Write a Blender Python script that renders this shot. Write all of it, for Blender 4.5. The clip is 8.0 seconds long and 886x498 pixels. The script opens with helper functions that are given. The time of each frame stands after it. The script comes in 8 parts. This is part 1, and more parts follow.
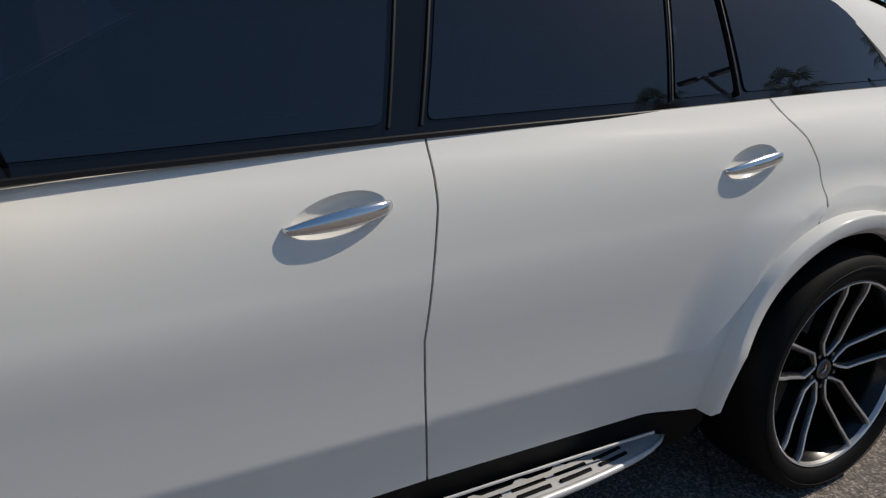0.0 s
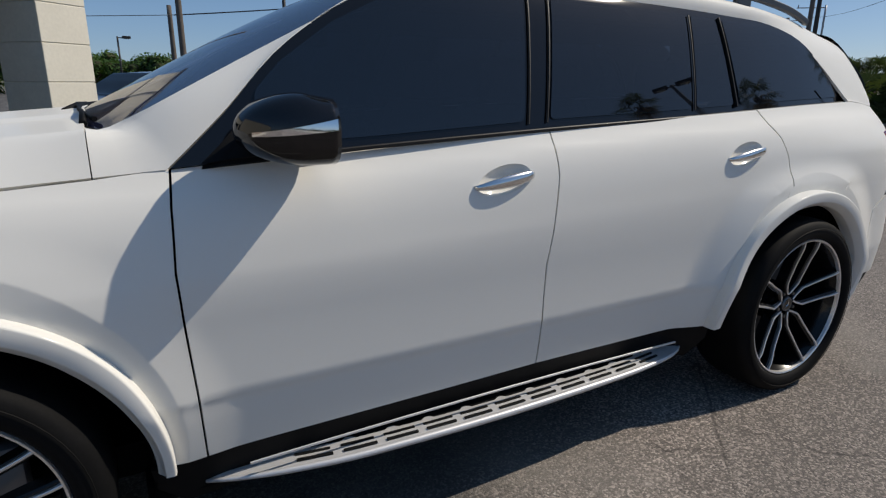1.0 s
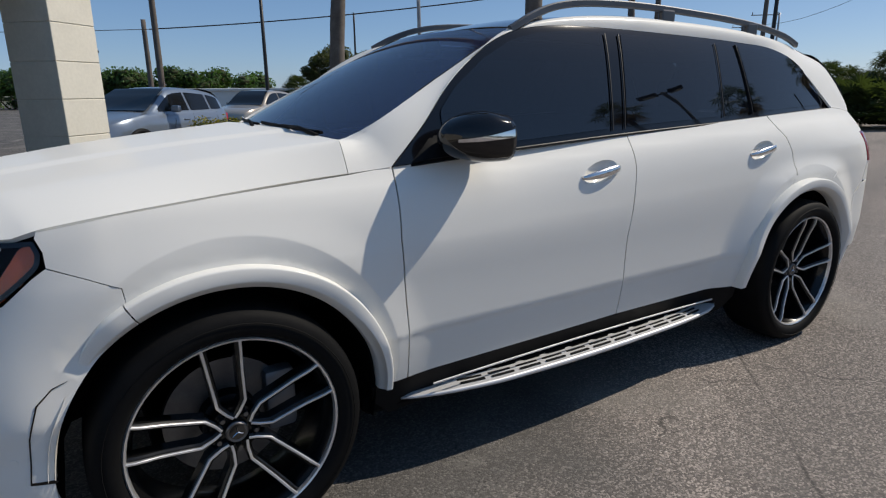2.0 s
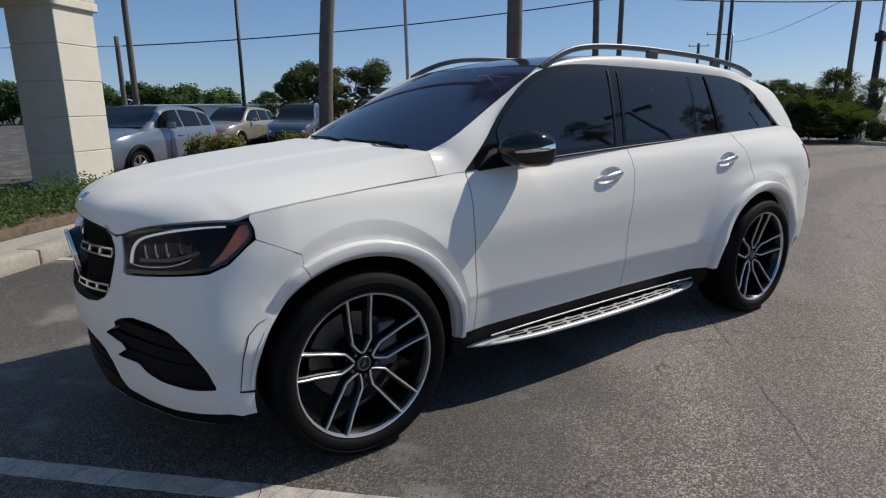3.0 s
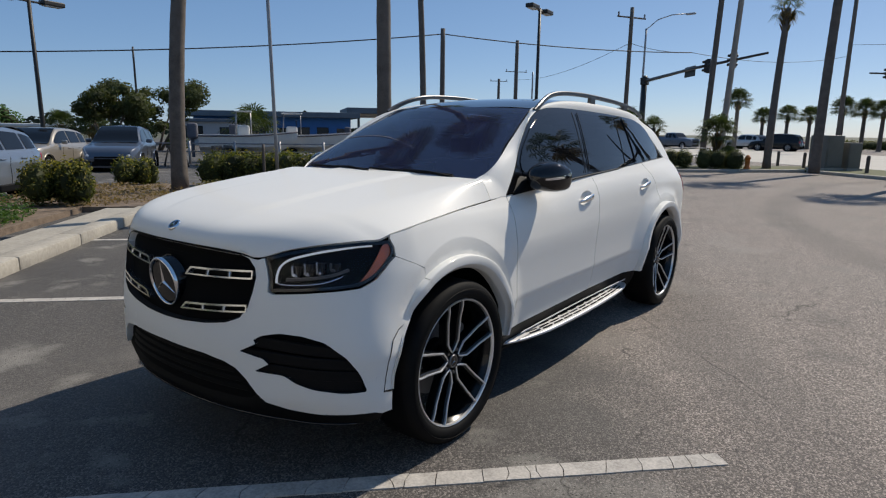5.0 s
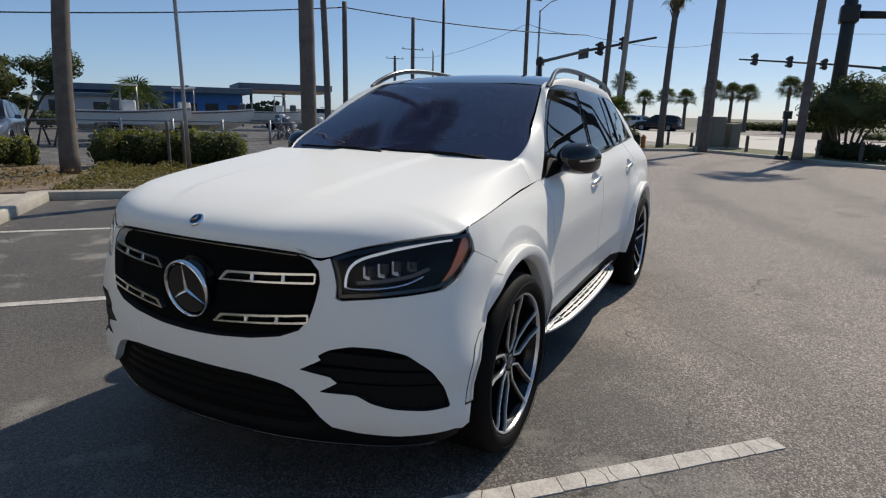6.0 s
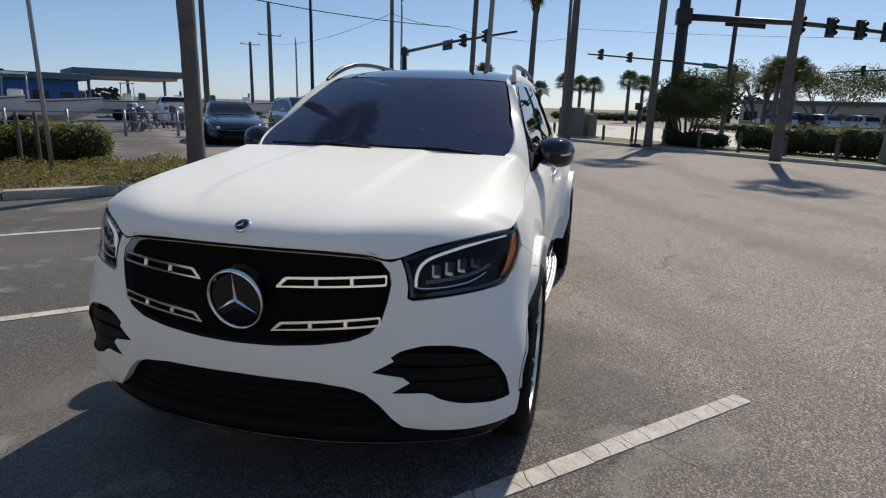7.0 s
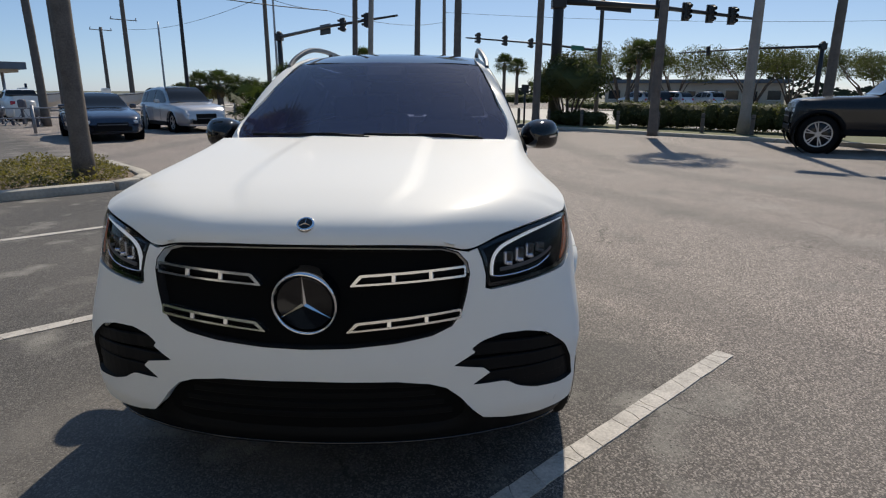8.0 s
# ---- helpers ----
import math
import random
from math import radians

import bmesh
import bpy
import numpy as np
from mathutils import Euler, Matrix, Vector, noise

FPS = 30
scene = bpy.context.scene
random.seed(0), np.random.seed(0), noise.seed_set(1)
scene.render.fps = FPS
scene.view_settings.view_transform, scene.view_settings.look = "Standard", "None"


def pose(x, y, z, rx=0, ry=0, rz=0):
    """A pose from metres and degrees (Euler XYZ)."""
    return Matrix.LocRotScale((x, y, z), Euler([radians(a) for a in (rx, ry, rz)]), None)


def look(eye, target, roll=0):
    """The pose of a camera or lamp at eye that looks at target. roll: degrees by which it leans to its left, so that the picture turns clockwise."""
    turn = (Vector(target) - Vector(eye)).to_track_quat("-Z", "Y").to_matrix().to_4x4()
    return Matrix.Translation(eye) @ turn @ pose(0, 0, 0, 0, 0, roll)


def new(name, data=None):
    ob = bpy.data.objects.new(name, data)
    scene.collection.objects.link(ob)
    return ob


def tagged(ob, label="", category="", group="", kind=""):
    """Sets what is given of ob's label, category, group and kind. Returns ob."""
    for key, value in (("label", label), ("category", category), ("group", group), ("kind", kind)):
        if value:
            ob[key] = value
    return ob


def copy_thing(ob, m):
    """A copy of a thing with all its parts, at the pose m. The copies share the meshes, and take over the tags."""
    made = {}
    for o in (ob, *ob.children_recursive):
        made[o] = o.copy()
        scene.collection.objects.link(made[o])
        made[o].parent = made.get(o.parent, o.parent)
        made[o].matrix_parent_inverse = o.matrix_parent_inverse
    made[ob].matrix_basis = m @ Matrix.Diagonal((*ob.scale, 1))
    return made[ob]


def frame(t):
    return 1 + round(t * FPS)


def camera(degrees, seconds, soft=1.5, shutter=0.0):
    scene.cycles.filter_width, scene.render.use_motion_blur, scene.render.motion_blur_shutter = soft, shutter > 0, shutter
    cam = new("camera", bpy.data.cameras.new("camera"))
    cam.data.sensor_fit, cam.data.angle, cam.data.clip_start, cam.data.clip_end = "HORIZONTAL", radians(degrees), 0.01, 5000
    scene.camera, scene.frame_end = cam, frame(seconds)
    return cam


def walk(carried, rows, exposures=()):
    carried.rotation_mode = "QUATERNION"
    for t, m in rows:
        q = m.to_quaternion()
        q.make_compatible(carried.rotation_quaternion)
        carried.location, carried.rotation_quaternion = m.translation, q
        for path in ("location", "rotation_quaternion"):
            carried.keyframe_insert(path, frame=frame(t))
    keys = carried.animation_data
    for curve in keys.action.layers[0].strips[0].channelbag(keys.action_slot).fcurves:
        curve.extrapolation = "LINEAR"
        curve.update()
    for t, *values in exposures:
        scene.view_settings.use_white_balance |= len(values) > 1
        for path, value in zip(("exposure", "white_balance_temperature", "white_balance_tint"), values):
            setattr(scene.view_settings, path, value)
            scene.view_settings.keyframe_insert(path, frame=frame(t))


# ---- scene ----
cam = camera(73.2, 8.0, soft=1.2)
PATH = [
    (0, (-0.304, -2.067, 1.338), (0.501, -0.311, 0.82), -1.5),
    (0.5, (-0.722, -2.204, 1.369), (0.251, -0.548, 0.811), -0.5),
    (1, (-1.074, -2.449, 1.392), (-0.139, -0.766, 0.852), 0.4),
    (1.5, (-1.492, -2.529, 1.399), (-0.49, -0.877, 0.882), -0.2),
    (2, (-1.902, -2.693, 1.435), (-0.877, -1.054, 0.921), -0.5),
    (3.5, (-3.035, -3.155, 1.497), (-1.799, -1.638, 1.084), 0.7),
    (4, (-3.395, -3.131, 1.513), (-2.02, -1.721, 1.163), 2.0),
    (4.2, (-3.518, -3.081, 1.518), (-2.100, -1.713, 1.179), 1.45),
    (5.5, (-3.951, -2.175, 1.533), (-2.292, -1.143, 1.103), 1.1),
    (6, (-3.987, -1.804, 1.513), (-2.245, -0.93, 1.065), 1.3),
    (6.5, (-4.096, -1.478, 1.52), (-2.277, -0.784, 1.061), 1.9),
    (7, (-4.276, -1.166, 1.533), (-2.386, -0.713, 1.063), 1.6),
    (7.5, (-4.231, -0.817, 1.542), (-2.313, -0.519, 1.061), -0.7),
    (8, (-4.331, -0.524, 1.522), (-2.398, -0.448, 1.012), 0.2),
]
walk(cam, [(t, look(eye, target, roll)) for t, eye, target, roll in PATH],
     [(0.0, -0.04, 7250, 10), (1.0, 0.07, 7100, 10), (2.0, 0.19, 7000, 10), (3.5, 0.17, 6950, 10), (5.5, 0.30, 7100, 10), (8.0, 0.38, 7200, 10)])


# ---------------------------------------------------------------- light
world = bpy.data.worlds.new("sky")
scene.world = world
world.use_nodes = True
wn = world.node_tree
sky = wn.nodes.new("ShaderNodeTexSky")
sky.sky_type, sky.sun_disc = "NISHITA", False
SUN_EL, SUN_AZ = radians(45), radians(-12.5)  # the sun stands behind the car, a little to its left
sun_dir = Vector((math.cos(SUN_EL) * math.cos(SUN_AZ), math.cos(SUN_EL) * math.sin(SUN_AZ), math.sin(SUN_EL)))
sky.sun_elevation = SUN_EL
sky.sun_rotation = math.atan2(sun_dir.x, sun_dir.y)
sky.air_density, sky.dust_density, sky.ozone_density = 0.65, 0.35, 2.2
even = wn.nodes.new("ShaderNodeMix")  # light scattered more than once makes the whole dome an even blue
even.data_type = "RGBA"
even.inputs[0].default_value = 0.48
even.inputs[7].default_value = (0.72, 2.08, 4.6, 1)
wn.links.new(sky.outputs[0], even.inputs[6])
wn.links.new(even.outputs[2], wn.nodes["Background"].inputs[0])
wn.nodes["Background"].inputs[1].default_value = 0.102
sun = new("sun", bpy.data.lights.new("sun", "SUN"))
sun.data.energy, sun.data.angle, sun.data.color = 3.45, radians(0.53), (1.0, 0.95, 0.87)
sun.matrix_world = look(sun_dir * 50, (0, 0, 0))
scene.view_settings.exposure = 0.0


# ---------------------------------------------------------------- materials
def material(name, color, rough=0.5, metal=0.0, spec=0.5, coat=0.0, noise_scale=0.0, amount=0.0, bump=0.0, bump_scale=80.0, rough_var=0.0, spread=0.0, coat_rough=0.03):
    """A surface with two scales of variation in colour, gloss and relief; spread: difference from piece to piece."""
    m = bpy.data.materials.new(name)
    m.use_nodes = True
    n, l = m.node_tree.nodes, m.node_tree.links
    b = n["Principled BSDF"]
    b.inputs["Base Color"].default_value = (*color, 1)
    b.inputs["Roughness"].default_value = rough
    b.inputs["Metallic"].default_value = metal
    b.inputs["Specular IOR Level"].default_value = spec
    b.inputs["Coat Weight"].default_value = coat
    b.inputs["Coat Roughness"].default_value = coat_rough
    geo = n.new("ShaderNodeTexCoord")
    col = None
    if noise_scale:
        t1, t2 = n.new("ShaderNodeTexNoise"), n.new("ShaderNodeTexNoise")
        t1.inputs["Scale"].default_value, t2.inputs["Scale"].default_value = noise_scale, noise_scale * 9.3
        t1.inputs["Detail"].default_value = t2.inputs["Detail"].default_value = 4
        for t in (t1, t2):
            l.new(geo.outputs["Object"], t.inputs["Vector"])
        add = n.new("ShaderNodeMath")
        add.operation = "ADD"
        l.new(t1.outputs["Fac"], add.inputs[0])
        l.new(t2.outputs["Fac"], add.inputs[1])
        ramp = n.new("ShaderNodeMapRange")
        ramp.inputs[1].default_value, ramp.inputs[2].default_value = 0.65, 1.35
        ramp.inputs[3].default_value, ramp.inputs[4].default_value = 1 - amount, 1 + amount
        l.new(add.outputs[0], ramp.inputs[0])
        mul = n.new("ShaderNodeVectorMath")
        mul.operation = "SCALE"
        mul.inputs[0].default_value = color
        l.new(ramp.outputs[0], mul.inputs["Scale"])
        col = mul.outputs[0]
        if rough_var:
            rr = n.new("ShaderNodeMapRange")
            rr.inputs[1].default_value, rr.inputs[2].default_value = 0.35, 0.65
            rr.inputs[3].default_value, rr.inputs[4].default_value = rough - rough_var, rough + rough_var
            l.new(t1.outputs["Fac"], rr.inputs[0])
            l.new(rr.outputs[0], b.inputs["Roughness"])
    if spread:
        info = n.new("ShaderNodeObjectInfo")
        gi = n.new("ShaderNodeNewGeometry")
        sm = n.new("ShaderNodeMath")
        sm.operation = "ADD"
        l.new(info.outputs["Random"], sm.inputs[0])
        l.new(gi.outputs["Random Per Island"], sm.inputs[1])
        mr = n.new("ShaderNodeMapRange")
        mr.inputs[1].default_value, mr.inputs[2].default_value = 0.0, 2.0
        mr.inputs[3].default_value, mr.inputs[4].default_value = 1 - spread, 1 + spread
        l.new(sm.outputs[0], mr.inputs[0])
        mu = n.new("ShaderNodeVectorMath")
        mu.operation = "SCALE"
        if col:
            l.new(col, mu.inputs[0])
        else:
            mu.inputs[0].default_value = color
        l.new(mr.outputs[0], mu.inputs["Scale"])
        col = mu.outputs[0]
    if col:
        l.new(col, b.inputs["Base Color"])
    if bump:
        bt = n.new("ShaderNodeTexNoise")
        bt.inputs["Scale"].default_value, bt.inputs["Detail"].default_value = bump_scale, 3
        l.new(geo.outputs["Object"], bt.inputs["Vector"])
        bp = n.new("ShaderNodeBump")
        bp.inputs["Strength"].default_value, bp.inputs["Distance"].default_value = min(1, bump * 10), bump
        l.new(bt.outputs["Fac"], bp.inputs["Height"])
        l.new(bp.outputs[0], b.inputs["Normal"])
    return m


def tinted_glass(name, tint, rough=0.0, base=0.09, film=None, haze=0.35):
    """Dark window glass: a clear tint seen through, with its real gloss on top, alike from both sides."""
    m = bpy.data.materials.new(name)
    m.use_nodes = True
    n, l = m.node_tree.nodes, m.node_tree.links
    n.remove(n["Principled BSDF"])
    tr, gl, mx, lw = n.new("ShaderNodeBsdfTransparent"), n.new("ShaderNodeBsdfGlossy"), n.new("ShaderNodeMixShader"), n.new("ShaderNodeLayerWeight")
    tr.inputs[0].default_value = (*tint, 1)
    gl.inputs["Roughness"].default_value = rough
    lw.inputs["Blend"].default_value = 0.5
    pw, ml = n.new("ShaderNodeMath"), n.new("ShaderNodeMath")
    pw.operation, ml.operation = "POWER", "MULTIPLY_ADD"
    pw.inputs[1].default_value = 5.0
    ml.inputs[1].default_value, ml.inputs[2].default_value = 1 - base, base  # base stands for both faces of a pane
    l.new(lw.outputs["Facing"], pw.inputs[0])
    l.new(pw.outputs[0], ml.inputs[0])
    l.new(ml.outputs[0], mx.inputs[0])
    through_glass = tr.outputs[0]
    if film:  # the tinting film scatters a little light
        df, fm = n.new("ShaderNodeBsdfDiffuse"), n.new("ShaderNodeMixShader")
        df.inputs[0].default_value = (*film, 1)
        fm.inputs[0].default_value = haze
        l.new(tr.outputs[0], fm.inputs[1])
        l.new(df.outputs[0], fm.inputs[2])
        through_glass = fm.outputs[0]
    l.new(through_glass, mx.inputs[1])
    l.new(gl.outputs[0], mx.inputs[2])
    l.new(mx.outputs[0], n["Material Output"].inputs[0])
    return m


PAINT = material("pearl_white_paint", (0.755, 0.742, 0.70), 0.5, coat=0.28, noise_scale=700, amount=0.02, spec=0.08, coat_rough=0.14)
GLOSS_BLACK = material("gloss_black", (0.005, 0.005, 0.006), 0.05)
TRIM_BLACK = material("black_plastic", (0.006, 0.006, 0.0065), 0.6, spec=0.12, noise_scale=60, amount=0.15, bump=0.0006, bump_scale=600)
SHELL = material("dark_inner_shell", (0.004, 0.004, 0.004), 0.9, spec=0.1)
RUBBER = material("tyre_rubber", (0.005, 0.005, 0.0053), 0.7, spec=0.12, noise_scale=14, amount=0.3, bump=0.0008, bump_scale=300)
CHROME = material("chrome", (0.78, 0.78, 0.79), 0.07, metal=1.0)
LOUVRE = material("silver_louvre", (0.66, 0.66, 0.68), 0.20, metal=0.95)
SATIN = material("satin_aluminium", (0.60, 0.60, 0.61), 0.48, metal=0.45, noise_scale=40, amount=0.06)
MACHINED = material("machined_alloy", (0.72, 0.72, 0.73), 0.30, metal=0.8, noise_scale=50, amount=0.05)
ALLOY_BLACK = material("black_alloy", (0.006, 0.006, 0.0065), 0.25, spec=0.3, coat=0.15)
STEEL = material("brake_steel", (0.16, 0.16, 0.165), 0.42, metal=1.0, noise_scale=30, amount=0.15)
CALIPER = material("caliper_grey", (0.22, 0.22, 0.23), 0.45, metal=0.5)
GLASS_SIDE = tinted_glass("privacy_glass", (0.05, 0.062, 0.085), base=0.095, film=(0.007, 0.009, 0.015))
GLASS_WS = tinted_glass("windscreen_glass", (0.36, 0.42, 0.66), base=0.075, film=(0.034, 0.042, 0.100), haze=0.5)
GLASS_LAMP = tinted_glass("lamp_lens", (0.86, 0.88, 0.92), base=0.016)
ROOF_GLASS = material("panorama_roof_glass", (0.010, 0.011, 0.014), 0.04, coat=0.5)
AMBER = material("amber_lens", (0.62, 0.12, 0.03), 0.15, coat=0.6)
RED_LENS = material("red_lens", (0.42, 0.03, 0.06), 0.12, coat=0.8)
DRL_WHITE = material("light_guide_white", (0.85, 0.87, 0.9), 0.15, coat=0.5)
LAMP_CHROME = material("lamp_reflector", (0.80, 0.83, 0.90), 0.18, metal=0.85)
DRL_WHITE.node_tree.nodes["Principled BSDF"].inputs["Emission Color"].default_value = (0.92, 0.96, 1.0, 1)
DRL_WHITE.node_tree.nodes["Principled BSDF"].inputs["Emission Strength"].default_value = 0.2
INTERIOR = material("dark_leather", (0.05, 0.047, 0.047), 0.6, spec=0.3, noise_scale=20, amount=0.2)
SCREEN = material("mesh_black", (0.005, 0.005, 0.005), 0.6, spec=0.1)
HANDLE = material("satin_chrome", (0.72, 0.72, 0.73), 0.2, metal=1.0)
GLASS_DARK = material("car_glass", (0.008, 0.009, 0.011), 0.06, spec=0.35)
LAMP_DARK = material("smoked_reflector", (0.12, 0.12, 0.13), 0.3, metal=0.7)

# ---------------------------------------------------------------- building helpers
from mathutils.geometry import delaunay_2d_cdt


def part(name, data, material, parent, label="", kind=""):
    """Links a bmesh or mesh as one object under parent."""
    if isinstance(data, bmesh.types.BMesh):
        me = bpy.data.meshes.new(name)
        data.to_mesh(me)
        data.free()
    else:
        me = data
    ob = new(name, me)
    if material and not me.materials:
        me.materials.append(material)
    ob.parent = parent
    if label or kind:
        tagged(ob, label=label, kind=kind)
    return ob


def thing(name, label, category, at=(0, 0, 0), rz=0.0, group="", kind=""):
    ob = new(name)
    ob.empty_display_size = 0.2
    ob.matrix_world = pose(*at, 0, 0, rz)
    return tagged(ob, label, category, group, kind)


def smooth(bm, angle=40):
    for f in bm.faces:
        f.smooth = True
    for e in bm.edges:
        if len(e.link_faces) == 2 and e.calc_face_angle(0) > radians(angle):
            e.smooth = False
    return bm


def box(sx, sy, sz, at=(0, 0, 0), bevel=0.0, seg=2, bm=None, rot=None):
    bm = bm or bmesh.new()
    r = bmesh.ops.create_cube(bm, size=1)
    vs = r["verts"]
    m = Matrix.Translation(at) @ (rot.to_4x4() if rot else Matrix()) @ Matrix.Diagonal((sx, sy, sz, 1))
    bmesh.ops.transform(bm, matrix=m, verts=vs)
    if bevel:
        es = list({e for v in vs for e in v.link_edges})
        bmesh.ops.bevel(bm, geom=es, offset=bevel, segments=seg, affect="EDGES", profile=0.5)
    return bm


def lathe(profile, n=48, axis="Y", bm=None, m=None):
    """A body of turning: profile of (radius, height along axis)."""
    bm = bm or bmesh.new()
    rings = []
    for r, h in profile:
        ring = []
        for k in range(n):
            a = 2 * math.pi * k / n
            p = (r * math.cos(a), h, r * math.sin(a)) if axis == "Y" else (r * math.cos(a), r * math.sin(a), h)
            ring.append(bm.verts.new(m @ Vector(p) if m else p))
        rings.append(ring)
    for a, b in zip(rings, rings[1:]):
        for k in range(n):
            bm.faces.new((a[k], a[(k + 1) % n], b[(k + 1) % n], b[k]))
    return bm


def tube(points, radius, n=8, bm=None, caps=True):
    """A round bar along points; radius a number or one for each point."""
    bm = bm or bmesh.new()
    pts = [Vector(p) for p in points]
    rad = radius if isinstance(radius, (list, tuple)) else [radius] * len(pts)
    rings = []
    up = Vector((0, 0, 1))
    for i, p in enumerate(pts):
        d = (pts[min(i + 1, len(pts) - 1)] - pts[max(i - 1, 0)]).normalized()
        ref = up if abs(d.z) < 0.95 else Vector((1, 0, 0))
        a = d.cross(ref).normalized()
        b = a.cross(d)
        rings.append([bm.verts.new(p + (a * math.cos(2 * math.pi * k / n) + b * math.sin(2 * math.pi * k / n)) * rad[i]) for k in range(n)])
    for r0, r1 in zip(rings, rings[1:]):
        for k in range(n):
            f = bm.faces.new((r0[k], r0[(k + 1) % n], r1[(k + 1) % n], r1[k]))
            f.smooth = True
    if caps:
        bm.faces.new(rings[0][::-1])
        bm.faces.new(rings[-1])
    return bm


def strip_bar(points, width, height, side, bm=None):
    """A flat bar of rectangular section along points; side(i) gives the direction of its width, its height stands square to it."""
    bm = bm or bmesh.new()
    pts = [Vector(p) for p in points]
    rings = []
    for i, p in enumerate(pts):
        d = (pts[min(i + 1, len(pts) - 1)] - pts[max(i - 1, 0)]).normalized()
        a = Vector(side).cross(d).normalized()
        b = d.cross(a).normalized()
        c = min(width, height) * 0.22
        w, h = width / 2, height / 2
        sec = [(-w + c, -h), (w - c, -h), (w, -h + c), (w, h - c), (w - c, h), (-w + c, h), (-w, h - c), (-w, -h + c)]
        rings.append([bm.verts.new(p + a * u + b * v) for u, v in sec])
    for r0, r1 in zip(rings, rings[1:]):
        for k in range(8):
            bm.faces.new((r0[k], r0[(k + 1) % 8], r1[(k + 1) % 8], r1[k]))
    bm.faces.new(rings[0][::-1])
    bm.faces.new(rings[-1])
    bmesh.ops.recalc_face_normals(bm, faces=bm.faces)
    return bm


def rounded(poly, r=0.02, n=4):
    """A closed polygon with its corners rounded."""
    out = []
    m = len(poly)
    for i in range(m):
        p, a, b = Vector(poly[i][:2]), Vector(poly[i - 1][:2]), Vector(poly[(i + 1) % m][:2])
        rr = poly[i][2] if len(poly[i]) > 2 else r
        da, db = a - p, b - p
        k = min(rr, da.length * 0.45, db.length * 0.45)
        if k < 1e-4:
            out.append(tuple(p))
            continue
        pa, pb = p + da.normalized() * k, p + db.normalized() * k
        for j in range(n + 1):
            t = j / n
            q = pa * (1 - t) ** 2 + p * 2 * t * (1 - t) + pb * t * t
            out.append((q.x, q.y))
    return out


def inset(poly, d):
    """The polygon drawn in by d on all sides."""
    p = np.array([q[:2] for q in poly], float)
    area = 0.5 * np.sum(p[:, 0] * np.roll(p[:, 1], -1) - np.roll(p[:, 0], -1) * p[:, 1])
    sg = 1 if area > 0 else -1
    e = np.roll(p, -1, 0) - p
    e = e / np.maximum(np.linalg.norm(e, axis=1, keepdims=True), 1e-9)
    nr = np.stack((-e[:, 1], e[:, 0]), 1) * sg
    n0 = np.roll(nr, 1, 0)
    b = nr + n0
    b = b / np.maximum(np.sum(b * nr, axis=1, keepdims=True), 0.35)
    return [tuple(q) for q in p + b * d]


def inside(pts, poly):
    q = np.array(poly, float)
    x, y = pts[:, 0], pts[:, 1]
    r = np.zeros(len(pts), bool)
    for (x0, y0), (x1, y1) in zip(q, np.roll(q, -1, 0)):
        c = ((y0 > y) != (y1 > y))
        with np.errstate(divide="ignore", invalid="ignore"):
            r ^= c & (x < (x1 - x0) * (y - y0) / (y1 - y0 + 1e-15) + x0)
    return r


def resample(poly, step):
    out = []
    for a, b in zip(poly, poly[1:] + poly[:1]):
        a, b = np.array(a), np.array(b)
        n = max(1, int(np.linalg.norm(b - a) / step))
        out += [tuple(a + (b - a) * k / n) for k in range(n)]
    return out


